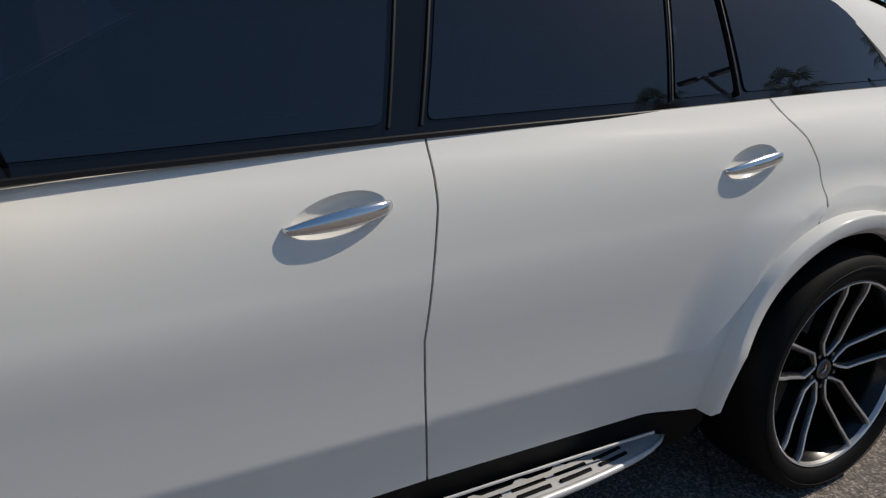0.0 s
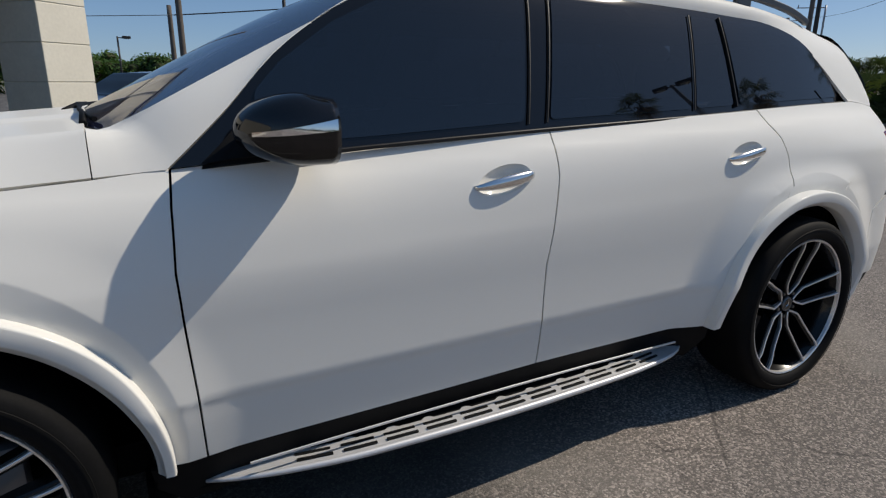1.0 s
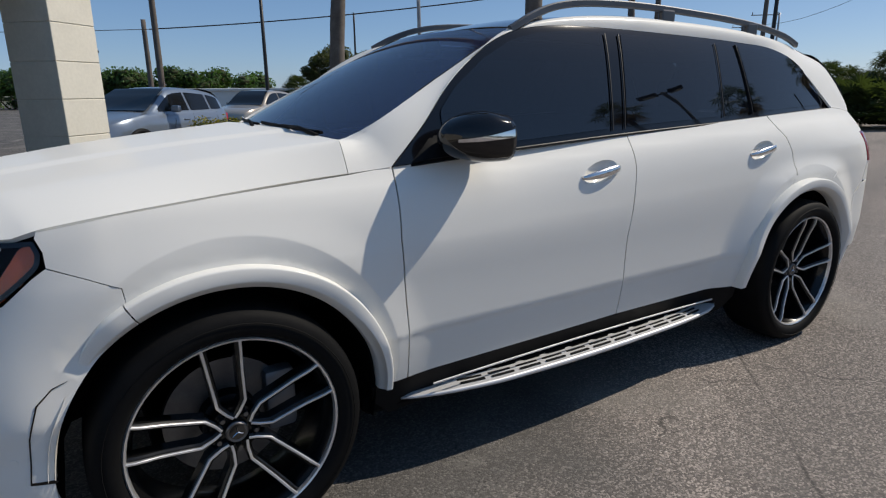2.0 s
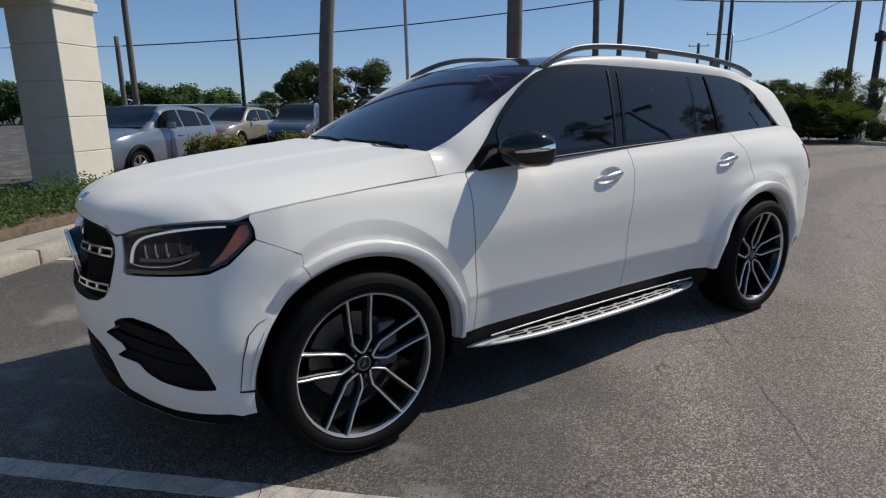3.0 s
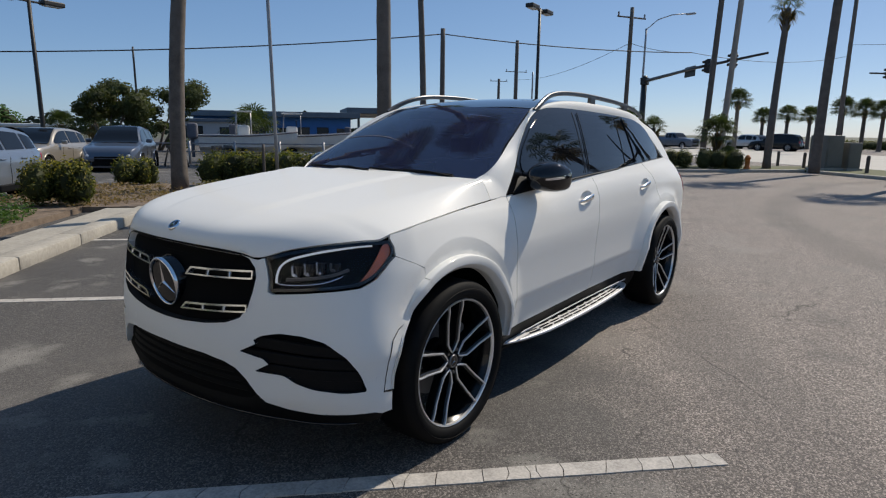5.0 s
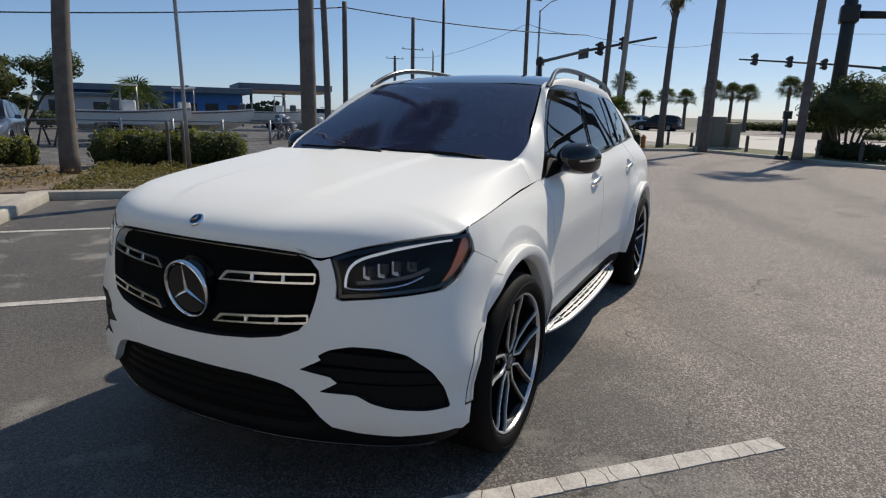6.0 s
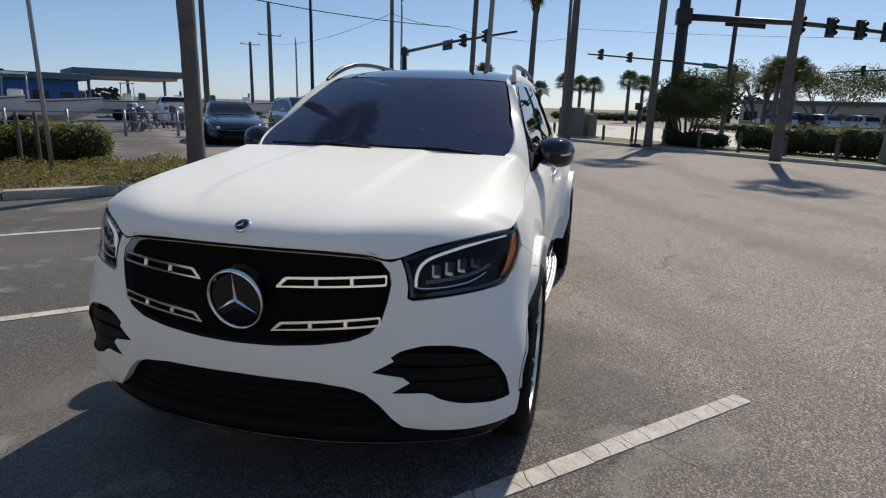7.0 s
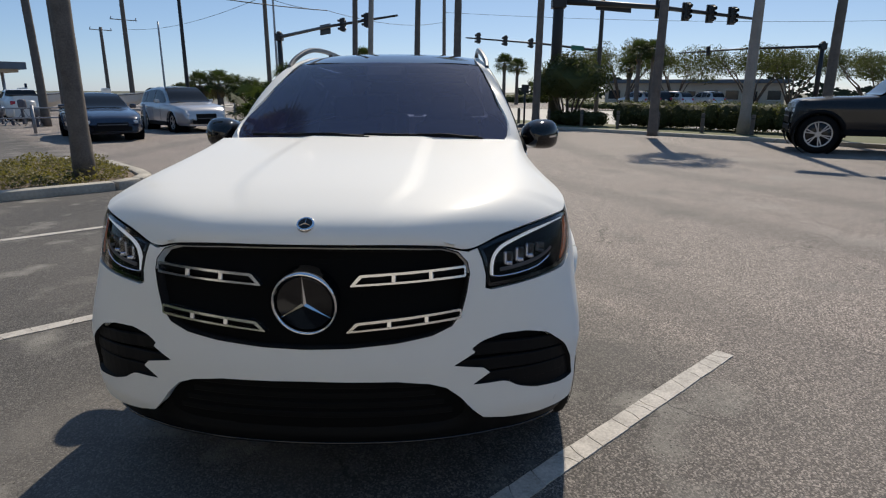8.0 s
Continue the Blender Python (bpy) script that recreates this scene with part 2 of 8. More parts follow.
def panel(name, poly, fn, step=0.03, holes=(), depth=0.014, centre=(0, 0, 0.7), stretch=1.0, extra=()):
    """A sheet that follows fn(u, v) inside poly, with smooth true normals and its edges turned in by depth."""
    poly = resample([tuple(p[:2]) for p in poly], step)
    holes = [resample([tuple(p[:2]) for p in h], step) for h in holes]
    loops = [poly] + holes
    b = np.array([p for l in loops for p in l])
    lo, hi = np.min(poly, 0), np.max(poly, 0)
    gx, gy = np.meshgrid(np.arange(lo[0] + step / 2, hi[0], step * stretch), np.arange(lo[1] + step / 2, hi[1], step))
    g = np.stack((gx.ravel(), gy.ravel()), 1)
    g = g[inside(g, poly)]
    for h in holes:
        g = g[~inside(g, h)]
    if len(extra):
        ex = np.array(extra)
        ex = ex[inside(ex, poly)]
        ex = ex[[np.min(np.sum((b - q) ** 2, 1)) > (0.25 * step) ** 2 for q in ex]]
        g = g[[np.min(np.sum((ex - q) ** 2, 1)) > (0.5 * step) ** 2 for q in g]]
    if len(g):
        keep = np.array([np.min(np.sum((b - p) ** 2, 1)) > (0.55 * step) ** 2 for p in g])
        g = g[keep]
    if len(extra):
        g = np.concatenate((g, ex))
    pts = [Vector(p) for p in np.concatenate((b, g))]
    edges, base = [], 0
    for l in loops:
        edges += [(base + k, base + (k + 1) % len(l)) for k in range(len(l))]
        base += len(l)
    v2, _, faces, ov, _, _ = delaunay_2d_cdt(pts, edges, [], 0, 1e-7)
    v2 = np.array([(p.x, p.y) for p in v2])
    cen = np.array([v2[list(f)].mean(0) for f in faces])
    ok = inside(cen, poly)
    for h in holes:
        ok &= ~inside(cen, h)
    tri = np.array([v2[list(f[:3])] for f in faces])
    ab, ac = tri[:, 1] - tri[:, 0], tri[:, 2] - tri[:, 0]
    ok &= np.abs(ab[:, 0] * ac[:, 1] - ab[:, 1] * ac[:, 0]) > 4e-7  # no slivers
    faces = [f for f, k in zip(faces, ok) if k]
    P = [Vector(fn(u, v)) for u, v in v2]
    e, N = 0.004, []
    for (u, v), p in zip(v2, P):
        n = (Vector(fn(u + e, v)) - Vector(fn(u - e, v))).cross(Vector(fn(u, v + e)) - Vector(fn(u, v - e)))
        N.append(n.normalized() if n.length > 1e-12 else Vector((0, 0, 1)))
    k = sum((n.dot(p - Vector(centre)) for n, p in zip(N, P)))
    if k < 0:
        N = [-n for n in N]
    out = []
    for f in faces:
        a, c, d = (P[i] for i in f[:3])
        nn = (c - a).cross(d - a)
        out.append(tuple(f) if nn.dot(N[f[0]] + N[f[1]] + N[f[2]]) > 0 else tuple(f[::-1]))
    count = {}
    for f in out:
        for i in range(len(f)):
            count[(f[i], f[(i + 1) % len(f)])] = 1
    verts = list(P)
    normals = [[N[i] for i in f] for f in out]
    if depth:
        low = {}
        for (i, j) in list(count):
            if (j, i) in count:
                continue
            for q in (i, j):
                if q not in low:
                    low[q] = (len(verts), len(verts) + 1)
                    verts += [P[q].copy(), P[q] - N[q] * depth]
            f = (low[j][0], low[i][0], low[i][1], low[j][1])
            fn_ = (verts[f[1]] - verts[f[0]]).cross(verts[f[2]] - verts[f[0]]).normalized()
            out.append(f)
            normals.append([fn_] * 4)
    me = bpy.data.meshes.new(name)
    me.from_pydata([tuple(p) for p in verts], [], out)
    me.update()
    me.polygons.foreach_set("use_smooth", [True] * len(me.polygons))
    me.normals_split_custom_set([tuple(n) for f in normals for n in f])
    return me


def grid_mesh(name, rows, depth=0.0, flip=False):
    """A smooth sheet through rows of points."""
    bm = bmesh.new()
    vs = [[bm.verts.new(p) for p in r] for r in rows]
    for a, b in zip(vs, vs[1:]):
        for k in range(len(a) - 1):
            q = (a[k], a[k + 1], b[k + 1], b[k])
            f = bm.faces.new(q[::-1] if flip else q)
            f.smooth = True
    if depth:
        edges = [e for e in bm.edges if len(e.link_faces) == 1]
        bm.normal_update()
        nn = {v: v.normal.copy() for e in edges for v in e.verts}
        cs = [v.co for v in bm.verts]
        ref = Vector((sum(c.x for c in cs) / len(cs), 0, min(c.z for c in cs) - 0.4))
        if sum(v.normal.dot(v.co - ref) for v in bm.verts) < 0:  # edges always turn inwards
            nn = {v: -n for v, n in nn.items()}
        new_v = {v: (bm.verts.new(v.co), bm.verts.new(v.co - nn[v] * depth)) for v in nn}
        for e in edges:
            a, b = e.link_loops[0].vert, e.link_loops[0].link_loop_next.vert
            bm.faces.new((new_v[b][0], new_v[a][0], new_v[a][1], new_v[b][1]))
    return bm


def mirror_mesh(me):
    """A copy of a mesh, mirrored to the other side of the car."""
    bm = bmesh.new()
    bm.from_mesh(me)
    nrm = [tuple(c.vector) for c in me.corner_normals]
    loops = [[nrm[i] for i in p.loop_indices] for p in me.polygons]
    c = bpy.data.meshes.new(me.name)
    vs = [(v.co.x, -v.co.y, v.co.z) for v in me.vertices]
    c.from_pydata(vs, [], [tuple(p.vertices)[::-1] for p in me.polygons])
    c.update()
    c.polygons.foreach_set("use_smooth", [p.use_smooth for p in me.polygons])
    for m in me.materials:
        c.materials.append(m)
    c.normals_split_custom_set([(n[0], -n[1], n[2]) for l in loops for n in l[::-1]])
    bm.free()
    return c

def spl(pts):
    """A smooth monotone curve through (u, v) pairs, flat beyond its ends."""
    u = np.array([p[0] for p in pts], float)
    v = np.array([p[1] for p in pts], float)
    h = np.diff(u)
    dl = np.diff(v) / h
    m = np.zeros(len(u))
    m[0], m[-1] = dl[0], dl[-1]
    for i in range(1, len(u) - 1):
        if dl[i - 1] * dl[i] > 0:
            a, b = 2 * h[i] + h[i - 1], h[i] + 2 * h[i - 1]
            m[i] = (a + b) / (a / dl[i - 1] + b / dl[i])

    def f(q):
        q = min(max(q, u[0]), u[-1])
        i = min(max(int(np.searchsorted(u, q)) - 1, 0), len(u) - 2)
        t = (q - u[i]) / h[i]
        return float((1 + 2 * t) * (1 - t) ** 2 * v[i] + t * (1 - t) ** 2 * h[i] * m[i] + t * t * (3 - 2 * t) * v[i + 1] + t * t * (t - 1) * h[i] * m[i + 1])
    return f


def step01(a, b, q):
    t = min(max((q - a) / (b - a), 0.0), 1.0)
    return t * t * (3 - 2 * t)


# plan outline of the body at hip height: x, half width
PLAN = [(-2.535, 0.0), (-2.53, 0.15), (-2.507, 0.35), (-2.462, 0.52), (-2.40, 0.66), (-2.315, 0.78), (-2.21, 0.875), (-2.09, 0.932), (-1.95, 0.955),
        (-1.75, 0.957), (-1.4, 0.953), (-0.9, 0.950), (0.0, 0.950), (0.9, 0.950), (1.4, 0.953), (1.8, 0.952), (2.1, 0.945), (2.3, 0.928),
        (2.45, 0.893), (2.56, 0.81), (2.615, 0.66), (2.645, 0.40), (2.652, 0.2), (2.655, 0.0)]


def plan_table():
    n = len(PLAN)
    fx, fw = [], []
    pts = np.array(PLAN)
    for i in range(n - 1):  # Catmull-Rom between the outline's points
        p0 = pts[i - 1] if i else np.array((pts[1][0], -pts[1][1]))
        p1, p2 = pts[i], pts[i + 1]
        p3 = pts[i + 2] if i + 2 < n else np.array((pts[n - 2][0], -pts[n - 2][1]))
        for k in range(24):
            t = k / 24
            q = 0.5 * (2 * p1 + (p2 - p0) * t + (2 * p0 - 5 * p1 + 4 * p2 - p3) * t * t + (3 * p1 - p0 - 3 * p2 + p3) * t ** 3)
            fx.append(q[0])
            fw.append(q[1])
    fx.append(pts[-1][0])
    fw.append(pts[-1][1])
    fx, fw = np.array(fx), np.array(fw)
    s = np.concatenate(([0], np.cumsum(np.hypot(np.diff(fx), np.diff(fw)))))
    return s, fx, fw


PS, PX, PW = plan_table()
SIDE = spl([(0.15, -0.130), (0.30, -0.085), (0.40, -0.056), (0.47, -0.039), (0.53, -0.0255), (0.565, -0.0190), (0.580, -0.0152), (0.585, -0.0128), (0.63, -0.0119), (0.69, -0.0103), (0.76, -0.0072), (0.84, -0.0028), (0.89, -0.0016), (0.93, -0.0026),
            (0.98, -0.008), (1.06, -0.020), (1.12, -0.036), (1.165, -0.057), (1.20, -0.082), (1.24, -0.108), (1.30, -0.143), (1.40, -0.20)])
NOSE = spl([(0.15, -0.10), (0.28, -0.06), (0.36, -0.02), (0.44, 0.0), (0.60, 0.0), (0.70, -0.010), (0.80, -0.025), (0.90, -0.042), (0.98, -0.058),
            (1.03, -0.08), (1.07, -0.11), (1.12, -0.16), (1.3, -0.3)])


TUCK = spl([(-1.0, 0.0), (0.8, 0.0), (1.2, 0.012), (1.7, 0.042), (2.0, 0.062), (2.15, 0.062), (2.32, 0.045), (2.6, 0.0)])
RISE = spl([(-2.2, 0.0), (-1.75, 0.04), (-1.1, 0.07), (-0.4, 0.04), (0.2, 0.0), (1.2, -0.04), (2.0, -0.07), (2.6, -0.07)])


ARCH_HOLLOW = {True: (-8, 142), False: (28, 142)}  # angles between which the front and rear hollows run


def s_of_x(x):
    """Place along the outline of a point of the side."""
    i = int(np.argmax(PW > 0.86))
    j = len(PW) - int(np.argmax(PW[::-1] > 0.86)) - 1
    return float(np.interp(x, PX[i:j], PS[i:j]))


def hull(s, z, out=0.0, lip=False):
    """A point of the body's wall: s along the outline from the middle of the nose (below 0: the car's right side), z the height, out: metres proud."""
    a = abs(s)
    x, w = float(np.interp(a, PS, PX)), float(np.interp(a, PS, PW))
    e = 0.03
    tx = float(np.interp(a + e, PS, PX) - np.interp(a - e, PS, PX))
    tw = float(np.interp(a + e, PS, PW) - np.interp(a - e, PS, PW))
    if a < e:
        tx = 0.0
    k = 1 / max(math.hypot(tx, tw), 1e-6)
    nx, nw = -tw * k, tx * k
    side = 1 - min(1.0, max(0.0, abs(nx)) * 1.15)
    zs = z + RISE(x) * step01(0.75, 1.08, z)
    if x < -1.80 and zs < 0.50:  # the bumper's corner stands square down to its lip
        zs += (0.50 - zs) * step01(-1.80, -1.98, x)
    d = side * SIDE(zs) + (1 - side) * NOSE(z)
    for ax in (-1.5675, 1.5675):
        r = math.hypot(x - ax, z - 0.405)
        if r < 0.74:  # a hollow round the arch up to a crease; the moulding in it stands proud
            a = math.degrees(math.atan2(z - 0.405, x - ax))
            a0, a1 = ARCH_HOLLOW[ax < 0]
            wid = 0.064 * max(0.0, math.sin(radians(min(max((a - a0) / (a1 - a0), 0), 1) * 180))) ** 0.6
            d += side * (0.046 if ax > 0 else 0.018) * (1 - step01(0.53, 0.74, r)) * (1 - step01(0.95, 1.10, z))
            if lip:
                d += side * (0.006 + 0.014 * (1 - step01(0.55, 0.80, z)))
            elif wid > 0.004:
                d -= side * 0.24 * wid * min(max(1 - (r - 0.55) / wid, 0.0), 1.0)
    if x < -1.85:  # fuller lower corners of the nose
        d += 0.21 * side * (1 - side) * step01(0.20, 0.36, z) * (1 - step01(0.58, 0.98, z))
    d -= TUCK(x) * step01(1.08, 1.30, z)
    d += out
    px, pw = x + nx * d, w + nw * d
    return (px, -pw if s >= 0 else pw, z)


def crease(ax):
    """Points either side of the crease over a wheel arch."""
    q = []
    for k in range(90):
        a0, a1 = ARCH_HOLLOW[ax < 0]
        a = a0 + (a1 - a0) * k / 89
        w = 0.064 * max(0.0, math.sin(radians((a - a0) / (a1 - a0) * 180))) ** 0.6
        for dr in (-0.004, 0.004):
            r = 0.55 + w + dr
            q.append((s_of_x(ax + r * math.cos(radians(a))), 0.405 + r * math.sin(radians(a))))
    return q


def hip_line(x0, x1):
    """Points along the crease low on the doors."""
    return [(s_of_x(x0 + (x1 - x0) * k / 60), z) for k in range(61) for z in (0.580, 0.585)]

# ---------------------------------------------------------------- the white car
def lx(x):
    return s_of_x(x)


GLASS_W = spl([(1.10, 0.878), (1.17, 0.855), (1.24, 0.834), (1.31, 0.810), (1.40, 0.775), (1.50, 0.732), (1.60, 0.685), (1.68, 0.640), (1.76, 0.580)])
TAPER = spl([(-1.2, 0.012), (-0.6, 0.0), (0.6, 0.0), (1.2, 0.014), (1.7, 0.045), (2.1, 0.085), (2.5, 0.14)])


def house(x, z, out=0.0):
    """A point of the glasshouse's side."""
    return (x, -(GLASS_W(z) - TAPER(x) + out), z)


def chain(pts, n):
    """n points evenly along a smooth curve through pts."""
    p = [np.array(q, float) for q in pts]
    dense = []
    for i in range(len(p) - 1):
        p0, p1, p2, p3 = p[max(i - 1, 0)], p[i], p[i + 1], p[min(i + 2, len(p) - 1)]
        for k in range(16):
            t = k / 16
            dense.append(0.5 * (2 * p1 + (p2 - p0) * t + (2 * p0 - 5 * p1 + 4 * p2 - p3) * t * t + (3 * p1 - p0 - 3 * p2 + p3) * t ** 3))
    dense.append(p[-1])
    d = np.array(dense)
    s = np.concatenate(([0], np.cumsum(np.linalg.norm(np.diff(d, axis=0), axis=1))))
    q = np.linspace(0, s[-1], n)
    return [tuple(float(np.interp(a, s, d[:, k])) for k in range(d.shape[1])) for a in q]


def arc(ax, r, a0, a1, n=28):
    """Points (s, z) on a wheel arch; angles in degrees, 0 to the rear, 90 up."""
    return [(lx(ax + r * math.cos(radians(a0 + (a1 - a0) * k / n))), 0.405 + r * math.sin(radians(a0 + (a1 - a0) * k / n))) for k in range(n + 1)]


AF, AR, R_ARCH = -1.5675, 1.5675, 0.50


def rx(x):
    """Place along the outline of a point of the tail's rounded corner."""
    i = int(np.argmax(PX > 1.9))
    return float(np.interp(x, PX[i:], PS[i:]))


GRILLE = [(0, 1.004), (0.30, 1.001), (0.47, 0.994), (0.525, 0.978), (0.556, 0.945), (0.562, 0.91), (0.548, 0.85), (0.527, 0.79), (0.49, 0.748), (0.42, 0.722), (0.30, 0.703), (0.15, 0.690), (0, 0.686)]
GRILLE_ALL = GRILLE + [(-a, b) for a, b in GRILLE[-2:0:-1]]
LAMP = rounded([(0.605, 0.992, 0.004), (0.70, 1.016), (0.82, 1.036), (0.95, 1.050), (1.06, 1.058), (1.135, 1.0580), (1.187, 1.0600, 0.006), (1.201, 1.026, 0.010), (1.194, 0.993, 0.02), (1.15, 0.955), (1.09, 0.910), (1.02, 0.884),
                (0.92, 0.874), (0.78, 0.864), (0.630, 0.856, 0.02), (0.632, 0.90), (0.622, 0.95)], 0.03, 3)
FOG = rounded([(0.498, 0.612, 0.002), (0.575, 0.649, 0.004), (0.563, 0.663, 0.004), (0.60, 0.684), (0.68, 0.698), (0.78, 0.694), (0.87, 0.672), (0.95, 0.612), (1.0, 0.54), (1.028, 0.462, 0.012),
               (0.94, 0.462), (0.82, 0.478), (0.745, 0.500), (0.70, 0.528), (0.568, 0.536, 0.002), (0.632, 0.570, 0.004), (0.605, 0.592, 0.004)], 0.02, 3)


def flip(poly):
    return [(-a, b) for a, b in poly][::-1]


def build_car():
    car = thing("suv", "pearl white three-row SUV with tinted windows parked on the asphalt", "car")
    H = hull

    def both(name, me, mat, parent, label=""):
        a = part(name, me, mat, parent, label)
        return a, part(name, mirror_mesh(me), mat, parent, label)

    # dark shell behind the panel gaps
    shell_poly = [(0.0, 0.32)] + [(0.6, 0.32), (1.13, 0.32)] + arc(AF, 0.49, 190, -8) + arc(AR, 0.49, 188, -5)
    shell_poly += [(lx(2.12), 0.34), (6.2, 0.34), (6.2, 1.16), (lx(2.1), 1.29), (lx(1.15), 1.26), (lx(0.2), 1.22), (lx(-0.9), 1.15), (lx(-2.0), 1.05), (0.6, 0.975), (0.0, 0.985)]
    both("body_shell", panel("body_shell", shell_poly, lambda s, z: H(s, z, -0.032), 0.07, depth=0), SHELL, car)
    part("underbody", box(3.7, 1.5, 0.10, (0.05, 0, 0.36)), SHELL, car)
    # unseen slab, added to stop light leaking through beneath the car
    part("floor_pan", box(2.2, 1.72, 0.08, (0.0, 0, 0.30), 0.02, 1), SHELL, car)
    part("engine_cover", box(1.30, 1.36, 0.42, (-1.66, 0, 0.86), 0.05, 1), SHELL, car)
    for ax in (AF, AR):
        for sg in (1, -1):
            m = Matrix.Translation((ax, sg * -0.50, 0.405))
            part("wheel_well", half_well(m, sg), SHELL, car)

    # front bumper, one piece across the nose
    half = [(0, 0.576), (0.30, 0.571), (0.41, 0.557), (0.47, 0.537), (0.52, 0.497), (0.565, 0.445), (0.61, 0.404), (0.70, 0.380), (0.85, 0.364), (1.0, 0.362), (1.06, 0.358), (1.10, 0.340)]
    half += arc(AF, 0.480, 188, 121, 16)
    half += [(lx(-1.829), 0.9185), (lx(-1.90), 0.9525), (1.205, 0.9895), (1.17, 0.966), (1.10, 0.907), (1.025, 0.877), (0.92, 0.868), (0.78, 0.858), (0.645, 0.849), (0.622, 0.858), (0.626, 0.90), (0.615, 0.95), (0.600, 0.988), (0.565, 0.978), (0.525, 0.985), (0.47, 0.998), (0.30, 1.005), (0, 1.008)]
    outline = half + flip(half)[1:-1]
    bumper = part("front_bumper", panel("front_bumper", outline, H, 0.028, [GRILLE_ALL, inset(FOG, -0.001), flip(inset(FOG, -0.001))], 0.03), PAINT, car)
    tip = [(0.0, 0.318), (0.45, 0.314), (0.60, 0.308), (0.80, 0.300), (1.02, 0.294), (1.11, 0.300), (1.108, 0.330), (1.06, 0.353), (1.0, 0.357), (0.85, 0.359), (0.70, 0.373), (0.605, 0.400), (0.56, 0.440), (0.515, 0.491), (0.465, 0.531), (0.405, 0.552), (0.30, 0.566), (0, 0.571)]
    lower = part("lower_grille", panel("lower_grille", tip + flip(tip)[1:-1], lambda s, z: H(s, z, -0.012 - 0.05 * step01(0.36, 0.42, z) * (1 - step01(0.45, 0.62, abs(s)))), 0.03, depth=0.02), SCREEN, car, "black plastic lower air intake and lip")
    for z in (0.44, 0.475, 0.51, 0.545):
        w = 0.50 - (z - 0.44) * 0.9
        part("slat", strip_bar([H(s, z, -0.035) for s in np.linspace(-w, w, 24)], 0.010, 0.02, (0, 0, 1)), SCREEN, lower)
    part("chrome_lip", tube([H(s, 0.320 - 0.022 * step01(0.40, 0.95, abs(s)), -0.010) for s in np.linspace(-1.0, 1.0, 40)], 0.006, 6), GLOSS_BLACK, lower)
    for sg in (1, -1):
        fog = FOG if sg > 0 else flip(FOG)
        f = part("air_intake", panel("air_intake", fog, lambda s, z: H(s, z, -0.055), 0.03, depth=0), TRIM_BLACK, car, "black side air intake with fins")
        part("intake_wall", ring_wall(fog, H, 0.0, -0.056), TRIM_BLACK, f)
        for z0, z1, s0, s1 in ((0.655, 0.625, 0.56, 0.965), (0.60, 0.575, 0.505, 1.0), (0.545, 0.525, 0.58, 1.01), (0.50, 0.487, 0.72, 1.015)):
            pts = [H(sg * (s0 + (s1 - s0) * k / 10), z0 + (z1 - z0) * k / 10, -0.02) for k in range(11)]
            part("fin", strip_bar(pts, 0.012, 0.045, (0, 0, 1)), TRIM_BLACK, f)
        slot = [(1.215, 0.704), (1.180, 0.690), (1.146, 0.655), (1.121, 0.57), (1.104, 0.446), (1.150, 0.438), (1.157, 0.432), (1.150, 0.428), (1.1, 0.440), (1.1180, 0.571), (1.1432, 0.6575), (1.179, 0.693)]
        sl = slot if sg > 0 else flip(slot)
        part("air_vent", panel("air_vent", sl, lambda s, z: H(s, z, 0.0015), 0.02, depth=0.004), GLOSS_BLACK, car)
    for s0, z0 in ((0.93, 0.40), (1.075, 0.51), (0.30, 0.625), (-0.30, 0.625)):
        part("parking_sensor", panel("parking_sensor", [(s0 + 0.012 * math.cos(a * 0.524), z0 + 0.012 * math.sin(a * 0.524)) for a in range(12)], lambda s, z: H(s, z, 0.0012), 0.02, depth=0.002), PAINT, bumper)

    # grille
    grille = part("grille", panel("grille", inset(GRILLE_ALL, -0.001), lambda s, z: H(s, z, -0.045), 0.04, depth=0), SCREEN, car, "black grille with chrome louvres and a round badge")
    part("grille_frame", ring_wall(GRILLE_ALL, H, 0.004, -0.046), TRIM_BLACK, grille)
    for z in np.arange(0.705, 1.0, 0.0125):
        q = [s for s in np.linspace(-0.56, 0.56, 90) if inside(np.array([[s, z]]), inset(GRILLE_ALL, 0.006))[0]]
        if len(q) > 3:
            part("mesh_bar", strip_bar([H(s, z, -0.036) for s in np.linspace(q[0], q[-1], 26)], 0.0035, 0.012, (0, 0, 1)), SCREEN, grille)
    for sg in (1, -1):
        for (sa, za, zb), (sb, zc, zd) in (((0.150, 0.918, 0.884), (0.555, 0.937, 0.903)), ((0.135, 0.768, 0.738), (0.532, 0.800, 0.770))):
            ends = [(sa + 0.033, za + 0.0015), (sb - 0.004, zc + 0.0015), (sb - 0.006, zd - 0.0015), (sa - 0.002, zb - 0.0015)]
            outer = rounded([(sg * a, b) for a, b in ends], 0.008, 3)
            inner = rounded([(sg * a, b) for a, b in ((sa + 0.042, za - 0.0065), (sb - 0.011, zc - 0.0065), (sb - 0.012, zd + 0.0055), (sa + 0.018, zb + 0.0055))], 0.004, 3)
            lv = part("louvre", panel("louvre", outer, lambda s, z: H(s, z, 0.004), 0.02, [inner], 0.03), LOUVRE, grille, "chrome grille louvre")
            part("louvre_core", panel("louvre_core", inner, lambda s, z: H(s, z, -0.022), 0.03, depth=0), SCREEN, lv)
            for k in (0.36, 0.68):
                sk = sa + (sb - sa) * k
                zt, zb2 = za + (zc - za) * k, zb + (zd - zb) * k
